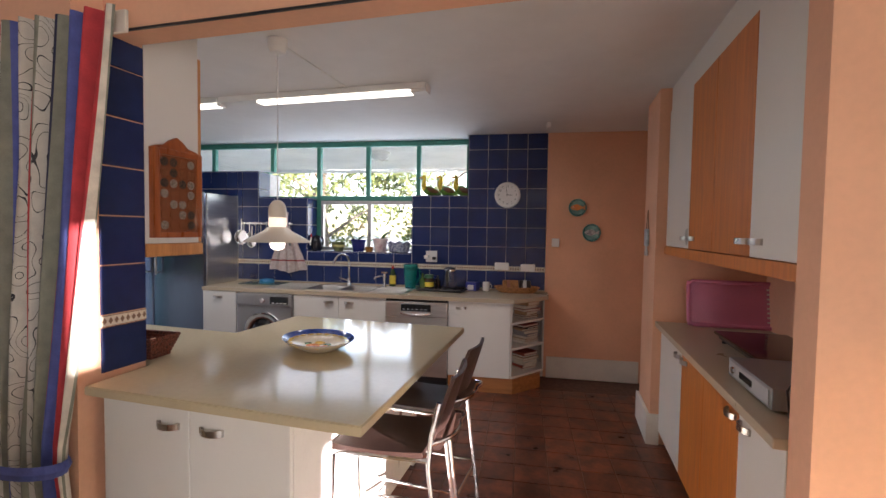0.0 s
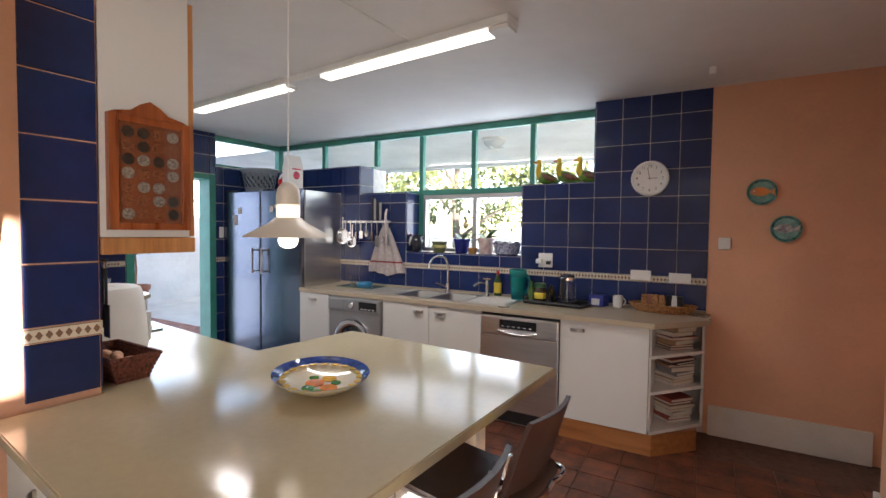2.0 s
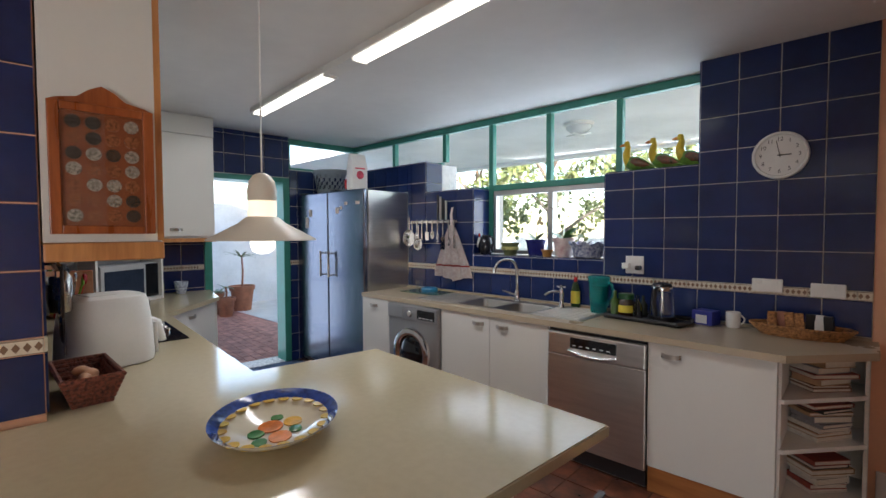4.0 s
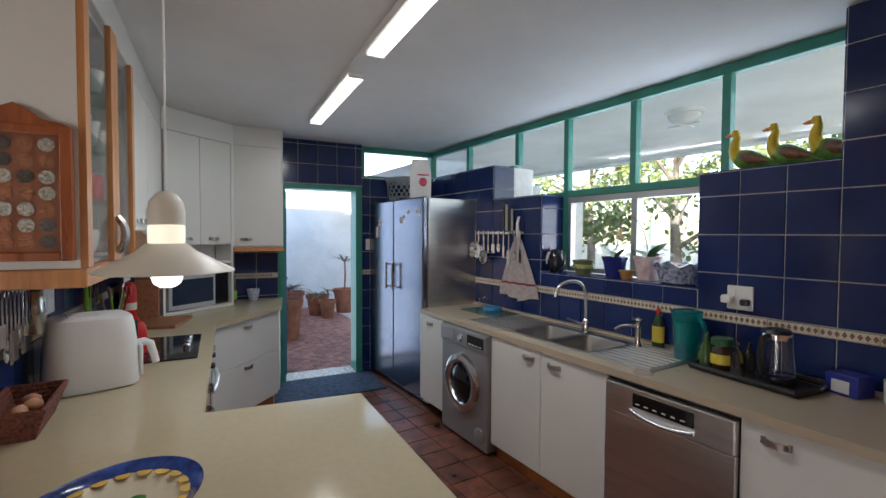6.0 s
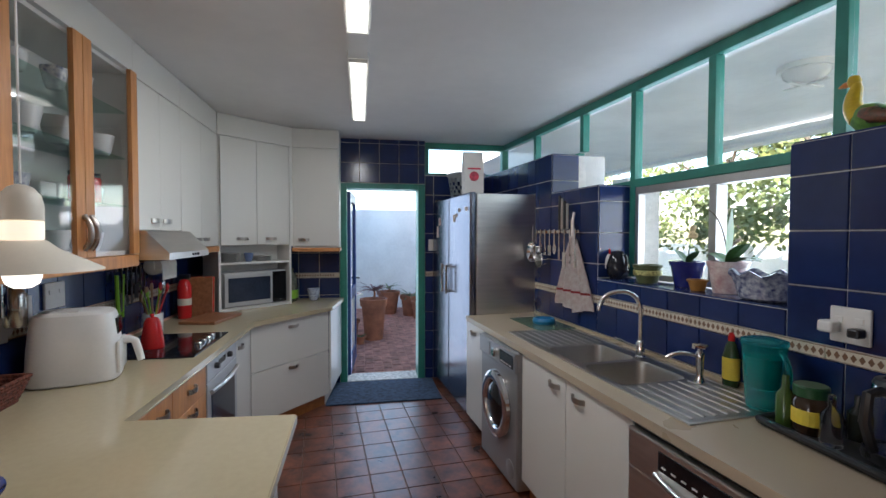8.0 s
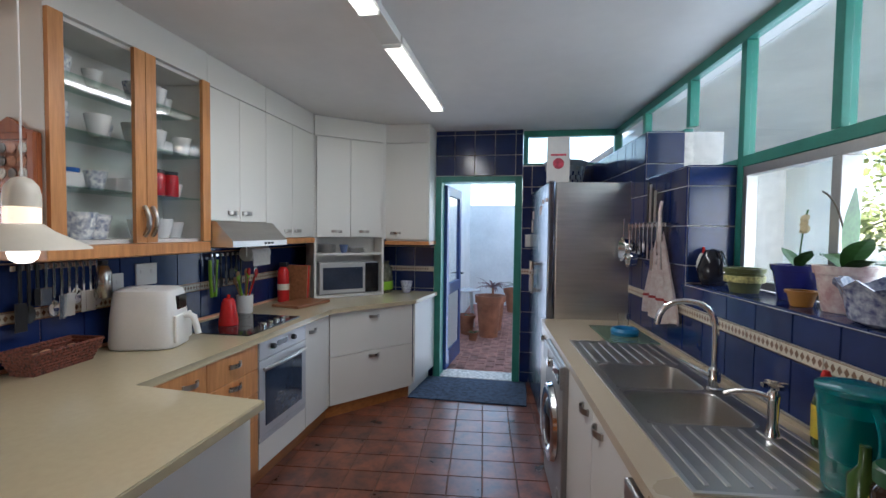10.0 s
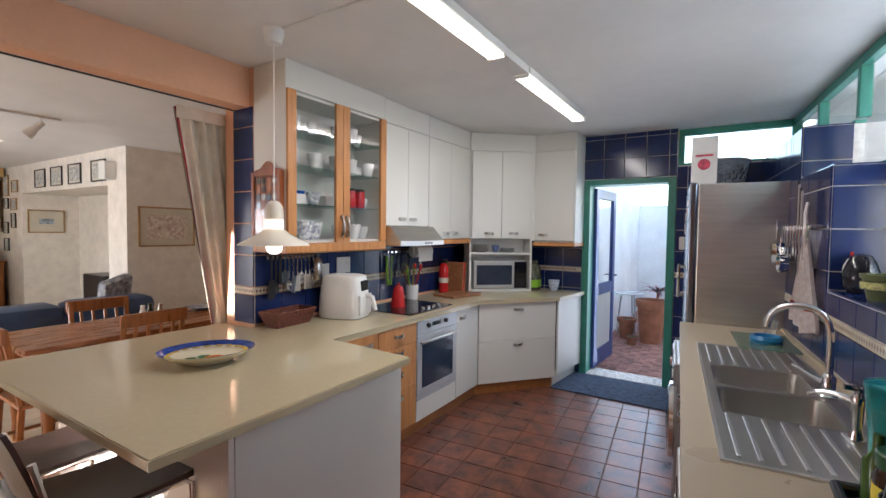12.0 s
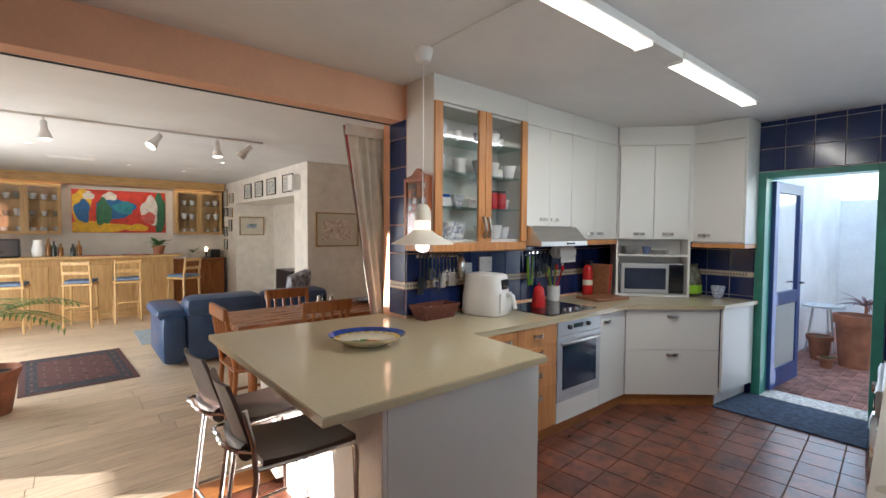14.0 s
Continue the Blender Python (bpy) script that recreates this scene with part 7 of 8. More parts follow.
for x in (0.29,):
    goblet(MB @ pose(x, 0.07, 1.274), 1.0, mat("blue_bowl", (0.15, 0.2, 0.35), 0.2), "small blue bowl above the microwave", "bowl", "")
# crockery in the glass cabinet
GM = lm(0.04, WB, 0, 180)
rg = random.Random(12)
REDJAR = mat("red_storage_jar", (0.45, 0.015, 0.02), 0.2, bump=0)
BLUECR = mat("blue_bowl_glaze", (0.03, 0.12, 0.40), 0.2, bump=0)
PATT = mat("patterned_porcelain", (0.70, 0.68, 0.64), 0.2, var=0.5, scale=45, bump=0, dark=(0.15, 0.2, 0.35))
for z, items in ((1.424, ((0.10, 1.5, PATT), (0.22, 1.6, PATT), (0.33, 1.5, PATT), (0.60, 1.3, CROCK), (0.72, 1.4, CROCK), (0.82, 1.2, CROCK))), (1.648, ((0.10, 1.3, CROCK), (0.24, 1.2, BLUECR), (0.37, 1.2, PATT), (0.56, 1.0, CROCK), (0.80, 1.0, CROCK))),
                 (1.883, ((0.09, 1.4, CROCK), (0.20, 1.2, PATT), (0.31, 1.3, CROCK), (0.40, 1.1, PATT), (0.55, 1.5, CROCK), (0.66, 1.4, CROCK), (0.82, 1.3, CROCK))), (2.108, ((0.10, 1.2, CROCK), (0.20, 1.3, PATT), (0.32, 1.0, CROCK), (0.54, 1.2, PATT), (0.64, 1.2, CROCK), (0.78, 1.1, CROCK)))):
    for x, s_, mt in items:
        goblet(GM @ pose(x + rg.uniform(-0.01, 0.01), 0.14 + rg.uniform(-0.05, 0.05), z), s_, mt, "cup or bowl standing behind the cabinet glass", "cup", "crockery in the glass cabinet")
for x in (0.66, 0.755):
    j = thing("storage_jar", GM @ pose(x, 0.12, 1.648), "red storage jar behind the cabinet glass", "jar", "red jars")
    part("body", B(lathe, [(0.036, 0), (0.04, 0.01), (0.04, 0.11), (0.034, 0.12), (0, 0.12)], 20), REDJAR, j, smooth=True)
    part("lid", B(lathe, [(0.038, 0.121), (0.038, 0.138), (0, 0.142)], 20), DARKPLASTIC, j, smooth=True)
for i in range(3):
    solid("storage_box", B(box, -0.05, -0.05, 0, 0.05, 0.05, 0.07, bevel=0.006), CROCK, GM @ pose(0.22 + 0.26 * i, 0.18, 1.648 if i < 2 else 1.883), "white box behind the cabinet glass", "box", group="boxes in the glass cabinet")

# ---- window counter ----
TEAL = glassy("teal_plastic", (0.04, 0.66, 0.66), 0.06, thin=False, trans=0.85)
jg = thing("water_jug", pose(-0.515, 4.96, 0.8735), "teal plastic water filter jug by the sink", "jug")
part("body", B(lathe, [(0.05, 0), (0.055, 0.008), (0.070, 0.21), (0.073, 0.235), (0.067, 0.235), (0.05, 0.012), (0, 0.01)], 28), TEAL, jg, smooth=True)
part("inner_tank", B(lathe, [(0.03, 0.07), (0.045, 0.08), (0.060, 0.19), (0, 0.19)], 24), mat("teal_inner_tank", (0.03, 0.36, 0.34), 0.2), jg, smooth=True)
part("lid", B(lathe, [(0.075, 0.236), (0.075, 0.25), (0.05, 0.257), (0, 0.257)], 28), TEAL, jg, smooth=True)
part("handle", B(tube, arc((0.068, -0.01, 0.225), (0.15, -0.03, 0.16), (0.066, -0.01, 0.06), 10), 0.010, 8), TEAL, jg, smooth=True)
sb = thing("soap_bottle", pose(-0.735, 5.055, 0.8735), "washing-up bottle with yellow label and red cap", "bottle")
part("body", B(lathe, [(0.032, 0), (0.034, 0.01), (0.034, 0.13), (0.022, 0.175), (0.012, 0.19), (0, 0.19)], 20, sy=0.8), mat("dark_green_soap", (0.03, 0.06, 0.02), 0.15), sb, smooth=True)
part("label", B(lathe, [(0.0345, 0.03), (0.0352, 0.032), (0.0352, 0.12), (0.0345, 0.122)], 20, sy=0.8), mat("yellow_label", (0.70, 0.55, 0.05), 0.5), sb)
part("cap", B(lathe, [(0.013, 0.191), (0.013, 0.21), (0.008, 0.225), (0, 0.225)], 14), REDENAMEL, sb)
ty = thing("black_tray", pose(-0.17, 4.91, 0.8735) @ pose(0, 0, 0, 0, 0, -6), "black plastic tray with kettle and jars", "tray")
part("base", B(box, -0.235, -0.12, 0, 0.235, 0.12, 0.008, bevel=0.003), DARKPLASTIC, ty)
part("rim", B(tube, [(-0.225, -0.125, 0.02), (0.225, -0.125, 0.02), (0.245, 0, 0.02), (0.225, 0.125, 0.02), (-0.225, 0.125, 0.02), (-0.245, 0, 0.02), (-0.225, -0.125, 0.02)], 0.012, 8), DARKPLASTIC, ty)
TYM = pose(-0.17, 4.91, 0.8825) @ pose(0, 0, 0, 0, 0, -6)
kt = thing("electric_kettle", TYM @ pose(0.075, 0.02, 0), "glass and black electric kettle on the tray", "kettle")
CLEAR = glassy("clear_glass", (0.95, 0.97, 0.97), 0.0, thin=False, trans=1.0)
part("base", B(lathe, [(0.075, 0), (0.078, 0.01), (0.075, 0.028), (0, 0.03)], 28), DARKPLASTIC, kt, smooth=True)
part("glass_body", B(lathe, [(0.072, 0.031), (0.074, 0.04), (0.062, 0.17), (0.058, 0.20), (0.054, 0.20), (0.068, 0.04), (0, 0.036)], 28), CLEAR, kt, smooth=True)
part("collar", B(lathe, [(0.0595, 0.185), (0.0605, 0.20), (0.058, 0.21), (0.054, 0.21)], 28), CHROME, kt, smooth=True)
part("lid", B(lathe, [(0.058, 0.211), (0.052, 0.225), (0.015, 0.235), (0, 0.235)], 28), DARKPLASTIC, kt, smooth=True)
part("handle", B(tube, [(0, -0.06, 0.20), (0, -0.105, 0.195), (0, -0.115, 0.12), (0, -0.085, 0.04)], 0.014, 8), DARKPLASTIC, kt, smooth=True)
cj = thing("coffee_jar", TYM @ pose(-0.13, -0.03, 0), "glass coffee jar with green lid and yellow label", "jar")
part("body", B(lathe, [(0.045, 0), (0.05, 0.01), (0.05, 0.10), (0.04, 0.115), (0, 0.115)], 20), mat("coffee_dark_glass", (0.035, 0.018, 0.01), 0.1), cj, smooth=True)
part("label", B(lathe, [(0.0505, 0.03), (0.0512, 0.032), (0.0512, 0.075), (0.0505, 0.077)], 20), MATS["yellow_label"], cj)
part("lid", B(lathe, [(0.047, 0.116), (0.048, 0.145), (0.044, 0.15), (0, 0.15)], 20), mat("green_lid", (0.02, 0.09, 0.03), 0.3), cj, smooth=True)
for i, (x, y, mt) in enumerate(((-0.19, 0.05, BOTTLE), (-0.06, 0.06, DARKBOTTLE), (-0.04, -0.06, CLEAR), (-0.19, -0.06, mat("green_sauce_bottle", (0.05, 0.1, 0.02), 0.15)))):
    bottle(TYM @ pose(x, y, 0), 0.12 + 0.015 * i, 0.028, mt, "small jar standing on the black tray", "jars on the tray")
bx = solid("napkin_box", B(box, -0.06, -0.05, 0, 0.06, 0.05, 0.085, bevel=0.004), mat("blue_box_plastic", (0.03, 0.04, 0.28), 0.4), pose(0.13, 5.02, 0.8735, 0, 0, -15), "blue box with a white note on the counter", "box")
part("note", B(box, -0.035, -0.052, 0.01, 0.03, -0.0505, 0.06), CROCK, bx)
mg = thing("mug", pose(0.27, 5.02, 0.8735), "plain white mug on the counter", "mug")
part("cup", B(lathe, [(0.034, 0), (0.037, 0.01), (0.038, 0.09), (0.034, 0.09), (0.032, 0.01), (0, 0.008)], 22), CROCK, mg, smooth=True)
part("handle", B(tube, arc((0.037, 0, 0.075), (0.075, 0, 0.05), (0.037, 0, 0.02), 8), 0.005, 6), CROCK, mg, smooth=True)
bk = thing("oval_basket", pose(0.58, 4.98, 0.8735), "oval tan wicker basket holding tea packets", "basket")
TANW = mat("tan_wicker", (0.42, 0.20, 0.07), 0.7, var=0.4, scale=70, bump=0.8, bscale=120)
for k in range(5):
    rr_ = 0.175 + 0.012 * k
    pts = [(rr_ * math.cos(a), 0.085 * (1 + 0.07 * k) * math.sin(a), 0.007 + 0.012 * k) for a in [2 * math.pi * i / 28 for i in range(29)]]
    part("weave_band", B(tube, pts, 0.007, 6), TANW, bk)
part("base", B(lathe, [(0.17, 0), (0.17, 0.008), (0, 0.008)], 28, sy=0.5), TANW, bk)
rt = random.Random(6)
for i in range(7):
    solid("tea_packet", B(box, -0.02, -0.012, 0, 0.02, 0.012, 0.085, bevel=0.003), rt.choice((CROCK, DARKPLASTIC, TANW, mat("packet_colour_%d" % i, (rt.uniform(0.05, 0.5), rt.uniform(0.1, 0.3), rt.uniform(0.1, 0.4)), 0.5))), pose(0.46 + 0.04 * i, 4.98 + rt.uniform(-0.02, 0.02), 0.912, rt.uniform(-8, 8), rt.uniform(-8, 8), rt.uniform(-20, 20)), "small packet standing in the oval basket", "packet", group="packets in the basket")
solid("glass_board", B(box, -0.26, -0.14, 0, 0.20, 0.14, 0.006, bevel=0.002), mat("green_glass_board", (0.13, 0.19, 0.13), 0.1, var=0.1), pose(-2.12, 4.92, 0.8735), "green glass chopping board by the fridge", "board")
bd = thing("pet_bowl", pose(-2.13, 4.93, 0.8805), "shallow blue plastic bowl on the glass board", "bowl")
part("dish", B(lathe, [(0.075, 0), (0.08, 0.02), (0.07, 0.038), (0.06, 0.038), (0.055, 0.012), (0, 0.01)], 26), mat("blue_plastic", (0.02, 0.20, 0.42), 0.35), bd, smooth=True)
solid("tumbler", B(lathe, [(0.028, 0), (0.038, 0.09), (0.036, 0.09), (0.027, 0.006), (0, 0.006)], 20), CLEAR, pose(-2.32, 4.98, 0.8805), "clear glass tumbler by the fridge", "tumbler", smooth=True)

# wall rail with tools and tea towel beside the fridge
utensil_rail(pose(-2.52, YW - 0.009, 1.53), 0.62, 9, 4, "steel rail hung with ladles, knives and a sieve", 0)
for i, (x, z, r_) in enumerate(((-2.50, 1.375, 0.085), (-2.37, 1.32, 0.06))):
    pn_ = thing("hanging_pan", pose(x, YW - 0.07, z, 90, 0, 0), "steel pan hanging on the rail", "pan", "hanging pans")
    part("bowl", B(lathe, [(0.0, -0.03), (r_ * 0.8, -0.028), (r_, 0.02), (r_ - 0.004, 0.02), (r_ * 0.78, -0.024), (0, -0.026)], 24), CHROME, pn_, smooth=True)
    part("handle", B(box, -0.007, r_ - 0.002, 0.008, 0.007, r_ + 0.12, 0.013, bevel=0.002), CHROME, pn_)
for i in range(4):
    solid("knife", B(box, -0.012, -0.004, 0, 0.012, 0.004, 0.24 - 0.02 * i, bevel=0.002), STEEL if i % 2 else DARKPLASTIC, pose(-2.13 + 0.035 * i, YW - 0.055, 1.545), "long kitchen knife held on the rail", "knife", group="knives on the rail")
TOWEL = mat("checked_tea_towel", (0.78, 0.72, 0.69), 0.95, var=0.1, scale=40, bump=0.3, bscale=180, dark=(0.68, 0.55, 0.52))
TOWELRED = mat("red_towel_stripe", (0.40, 0.05, 0.05), 0.95)
tw = thing("tea_towel", pose(-1.965, YW - 0.045, 0) @ Matrix.Diagonal((1.3, 1, 1, 1)), "checked cream and red tea towel hanging from the rail", "tea towel")
def drape(z0, z1, off, k=14, nu=20):
    bm = bmesh.new()
    rows_ = []
    for i in range(k + 1):
        z = z0 + (z1 - z0) * i / k
        t = (1.50 - z) / 0.55
        hw = 0.02 + 0.15 * min(1, t * 1.25) ** 0.8
        rows_.append([bm.verts.new((hw * (2 * j / nu - 1) + 0.02 * t, off - 0.022 * math.sin(j * 1.15 + z * 2) * min(1, 0.3 + t), z + (0.06 * abs(2 * j / nu - 1) if i == 0 and t > 0.9 else 0))) for j in range(nu + 1)])
    for p, q in zip(rows_, rows_[1:]):
        for j in range(nu):
            bm.faces.new((p[j], p[j + 1], q[j + 1], q[j]))
    bmesh.ops.solidify(bm, geom=bm.faces[:], thickness=0.003)
    return bm
part("cloth", drape(0.98, 1.50, 0.0), TOWEL, tw, smooth=True)
part("red_stripe", drape(1.115, 1.13, -0.003, 2), TOWELRED, tw, smooth=True)
part("loop", B(tube, [(0, 0.0, 1.49), (0.0, -0.005, 1.60), (0.01, 0, 1.66)], 0.012, 8, 0.008), TOWEL, tw)

# on the window sill
def sill(x, y=5.22):
    return pose(x, y, 1.2332)
rs = thing("rooster_jug", sill(-1.68, 5.20), "black and white ceramic rooster jug with red comb", "jug")
part("body", B(lathe, [(0.045, 0), (0.065, 0.03), (0.07, 0.08), (0.05, 0.14), (0.035, 0.17), (0, 0.18)], 22), mat("black_glaze", (0.015, 0.015, 0.02), 0.12, var=0.3), rs, smooth=True)
part("neck", B(lathe, [(0.03, 0), (0.034, 0.05), (0.022, 0.09), (0, 0.10)], 16, m=pose(-0.055, -0.02, 0.06, 0, -12, 0)), CROCK, rs, smooth=True)
part("comb", B(box, -0.085, -0.026, 0.15, -0.05, -0.014, 0.185, bevel=0.005), REDENAMEL, rs)
part("handle", B(tube, arc((0.03, 0, 0.16), (0.11, 0.0, 0.16), (0.065, 0, 0.05), 8), 0.009, 8), MATS["black_glaze"], rs, smooth=True)
def sill_pot(x, r, h, mt, label, leaves, seed, ln=0.18, wd=0.03, y=5.22, up=1.0, leaf=LEAF):
    p = thing("sill_plant", sill(x, y), label, "plant", "plants on the window sill")
    plant_pot(p, r, h, mt, 0.006)
    if leaves:
        rosette(p, h * 0.9, leaves, ln, wd, ln * 0.35, up, leaf, seed)
    return p
GREENPOT = mat("olive_glazed_pot", (0.13, 0.15, 0.06), 0.3, var=0.15)
sp_ = sill_pot(-1.415, 0.075, 0.105, GREENPOT, "olive green pot with a raised key pattern", 0, 1, y=5.20)
part("key_band", B(lathe, [(0.0735, 0.045), (0.0765, 0.047), (0.0775, 0.072), (0.0745, 0.074)], 24), mat("yellow_key_pattern", (0.42, 0.40, 0.15), 0.4, var=0.5, scale=60), sp_)
p1 = sill_pot(-1.21, 0.085, 0.135, mat("cobalt_pot", (0.015, 0.02, 0.16), 0.1, var=0.1), "cobalt blue pot with an orchid", 5, 2, 0.16, 0.05, 5.28)
part("stem", B(tube, arc((0, 0, 0.12), (0.02, 0, 0.30), (0.07, -0.02, 0.34), 8), 0.003, 6), LEAF, p1)
for i in range(4):
    part("flower", B(lathe, [(0, -0.004), (0.018, 0), (0.012, 0.006), (0, 0.004)], 8, m=pose(0.02 + 0.018 * i, -0.01 * i, 0.27 + 0.02 * (i % 3), 60, 20 * i, 0)), mat("pale_yellow_petal", (0.6, 0.5, 0.3), 0.7), p1)
sill_pot(-1.05, 0.045, 0.055, mat("ochre_dish", (0.42, 0.20, 0.04), 0.5), "small ochre dish on the sill", 0, 3, y=5.19)
p2 = sill_pot(-0.938, 0.085, 0.15, mat("white_pink_pot", (0.70, 0.62, 0.56), 0.35, var=0.15, scale=20, dark=(0.55, 0.33, 0.32)), "white and pink pot with a broad-leaved orchid", 5, 4, 0.24, 0.075, 5.25, 0.7)
bm = bmesh.new()
blade(bm, (0, 0, 0.14), (0.05, 0.02, 1), 0.26, 0.085, 0.0)
part("leaf", bm, LEAF, p2)
part("bare_stem", B(tube, arc((0, 0, 0.14), (-0.02, 0, 0.36), (-0.12, 0, 0.40), 8), 0.003, 6), BARK, p2)
BLUEWHITE = mat("blue_white_cachepot", (0.40, 0.42, 0.48), 0.2, var=0.2, scale=48, bump=0, dark=(0.015, 0.025, 0.14))
bm = bmesh.new()
lathe(bm, [(0.07, 0), (0.085, 0.01), (0.095, 0.06), (0.105, 0.10), (0.118, 0.115), (0.108, 0.115), (0.09, 0.06), (0, 0.02)], 40, sx=1.25)
for v in bm.verts:
    if v.co.z > 0.08:
        a = math.atan2(v.co.y, v.co.x)
        v.co.z += 0.012 * math.sin(a * 8)
solid("ruffled_bowl", bm, BLUEWHITE, sill(-0.71, 5.20), "blue and white ruffled ceramic bowl on the sill", "bowl", smooth=True)

# three ducks on the high ledge
DY, DG, DDK = mat("duck_yellow", (0.66, 0.46, 0.02), 0.3, var=0.15), mat("duck_green", (0.13, 0.26, 0.03), 0.3, var=0.4, scale=28, dark=(0.03, 0.10, 0.015)), mat("duck_dark", (0.05, 0.04, 0.02), 0.35)
DBROWN, DORANGE = mat("duck_red_brown", (0.17, 0.05, 0.02), 0.3, var=0.4, scale=40, dark=(0.03, 0.05, 0.015)), mat("duck_orange", (0.60, 0.20, 0.02), 0.3)
def duck(x, label):
    d = thing("wooden_duck", pose(x, 5.27, 1.853, 0, 0, -8), label, "ornament", "painted ducks on the ledge")
    part("body", B(lathe, [(0, -0.075), (0.028, -0.068), (0.046, -0.035), (0.048, 0.0), (0.038, 0.05), (0.020, 0.10), (0.008, 0.135), (0, 0.14)], 20, m=pose(0.0, 0, 0.064, 0, 106, 0) @ Matrix.Diagonal((1.1, 0.85, 1, 1))), DG, d, smooth=True)
    for sy in (-1, 1):
        part("wing", B(lathe, [(0, -0.06), (0.022, -0.045), (0.030, 0.0), (0.018, 0.06), (0, 0.10)], 14, m=pose(0.022, sy * 0.030, 0.068, 0, 108, 0) @ Matrix.Diagonal((1, 0.5, 1, 1))), DBROWN, d, "red-brown painted wing", smooth=True)
    nk = arc((-0.045, 0, 0.075), (-0.085, 0, 0.115), (-0.068, 0, 0.165), 7) + arc((-0.066, 0, 0.17), (-0.058, 0, 0.19), (-0.066, 0, 0.205), 4)
    part("neck", B(tube, nk, 0.036, 14, 0.015), DY, d, smooth=True)
    part("head", B(lathe, [(0, -0.026), (0.017, -0.016), (0.022, 0), (0.016, 0.018), (0, 0.024)], 14, m=pose(-0.07, 0, 0.213)), DY, d, smooth=True)
    part("beak", B(lathe, [(0.012, 0), (0.010, 0.02), (0.004, 0.04), (0, 0.042)], 10, m=pose(-0.085, 0, 0.210, 0, -95, 0)), DORANGE, d, "orange beak", smooth=True)
    part("base", B(box, -0.06, -0.03, 0.0, 0.08, 0.03, 0.012, bevel=0.003), DDK, d)
for x in (-0.385, -0.205, -0.03):
    duck(x, "yellow and green painted wooden duck on the ledge")

# clock and wall plates
CK = thing("wall_clock", pose(0.465, YW - 0.009, 1.855), "round white wall clock with black numerals showing three", "clock")
RX = pose(0, 0, 0, 90)
part("case", B(lathe, [(0.0, 0), (0.128, 0), (0.132, 0.012), (0.128, 0.03), (0.116, 0.034), (0.112, 0.022), (0, 0.020)], 48, m=RX), WHITEPLASTIC, CK, smooth=True)
part("dial", B(lathe, [(0, 0.0205), (0.111, 0.0225), (0, 0.0226)], 48, m=RX), CROCK, CK)
def word(txt, size, x, z, y, parent, mt, nm="numeral", rz=0):
    cu = bpy.data.curves.new(nm, "FONT")
    cu.body, cu.size, cu.align_x, cu.align_y, cu.extrude = txt, size, "CENTER", "CENTER", 0.0006
    cu.materials.append(mt)
    o = new(nm, cu)
    o.parent = parent
    o.matrix_basis = pose(x, y, z, 90, 0, rz)
    return o
for h in range(1, 13):
    a = radians(90 - 30 * h)
    word(str(h), 0.030, 0.088 * math.cos(a), 0.088 * math.sin(a), -0.0235, CK, DARKPLASTIC)
for ang_, ln, w in ((90 - 89.5, 0.052, 0.005), (90 + 12, 0.082, 0.0035)):
    part("hand", B(box, -0.012, -0.0265, -w / 2, ln, -0.0250, w / 2, m=pose(0, 0, 0, 0, -ang_, 0)), DARKPLASTIC, CK)
part("hub", B(lathe, [(0.005, 0.024), (0.005, 0.028), (0, 0.028)], 12, m=RX), DARKPLASTIC, CK)
def fish_plate(x, z, body, label):
    p = thing("fish_plate", pose(x, YW - 0.002, z), label, "plate", "fish plates on the wall")
    part("plate", B(lathe, [(0.05, 0), (0.055, 0.004), (0.085, 0.016), (0.088, 0.019), (0.082, 0.019), (0.05, 0.010), (0, 0.008)], 40, m=RX, sx=1.0, sy=1.0), mat("turquoise_glaze_" + body.name, (0.20, 0.40, 0.37), 0.2, var=0.3, scale=14), p, smooth=True)
    part("rim_band", B(lathe, [(0.070, 0.0155), (0.081, 0.0197), (0.084, 0.0205), (0.071, 0.0165)], 40, m=RX), mat("green_rim_" + body.name, (0.07, 0.22, 0.20), 0.2, var=0.4, scale=40), p, smooth=True)
    bm = bmesh.new()
    prism(bm, [(-0.07, 0.0), (-0.045, 0.026), (0.0, 0.034), (0.03, 0.018), (0.05, 0.006), (0.075, 0.03), (0.07, 0.0), (0.075, -0.028), (0.05, -0.006), (0.03, -0.016), (0.0, -0.03), (-0.045, -0.022)], 0.0, 0.016, m=pose(0, -0.008, 0, 90))
    part("fish", bm, body, p, "raised painted fish")
    part("eye", B(lathe, [(0.005, 0), (0.005, 0.003), (0, 0.003)], 10, m=pose(-0.045, -0.0235, 0.006, 90)), CROCK, p)
fish_plate(1.16, 1.732, mat("orange_fish", (0.62, 0.17, 0.03), 0.25, var=0.3, scale=50, dark=(0.55, 0.36, 0.16)), "turquoise plate with an orange fish on the wall")
fish_plate(1.30, 1.484, mat("dark_fish", (0.50, 0.50, 0.50), 0.25, var=0.3, scale=26, dark=(0.03, 0.04, 0.06)), "turquoise plate with a grey fish on the wall")
hp = thing("hanging_plaque", rm(2.366, 1.52, 1.49, -90), "small pale fish plaque hanging on a cord", "plaque")
part("plaque", B(box, -0.055, -0.02, -0.10, 0.055, -0.003, 0.03, bevel=0.006), mat("pale_blue_plaque", (0.45, 0.52, 0.55), 0.5, var=0.3, scale=20), hp)
part("tail", B(prism, [(-0.05, 0), (0.05, 0), (0.0, 0.07)], 0, 0.012, m=pose(0, -0.006, -0.17, 90)), CROCK, hp)
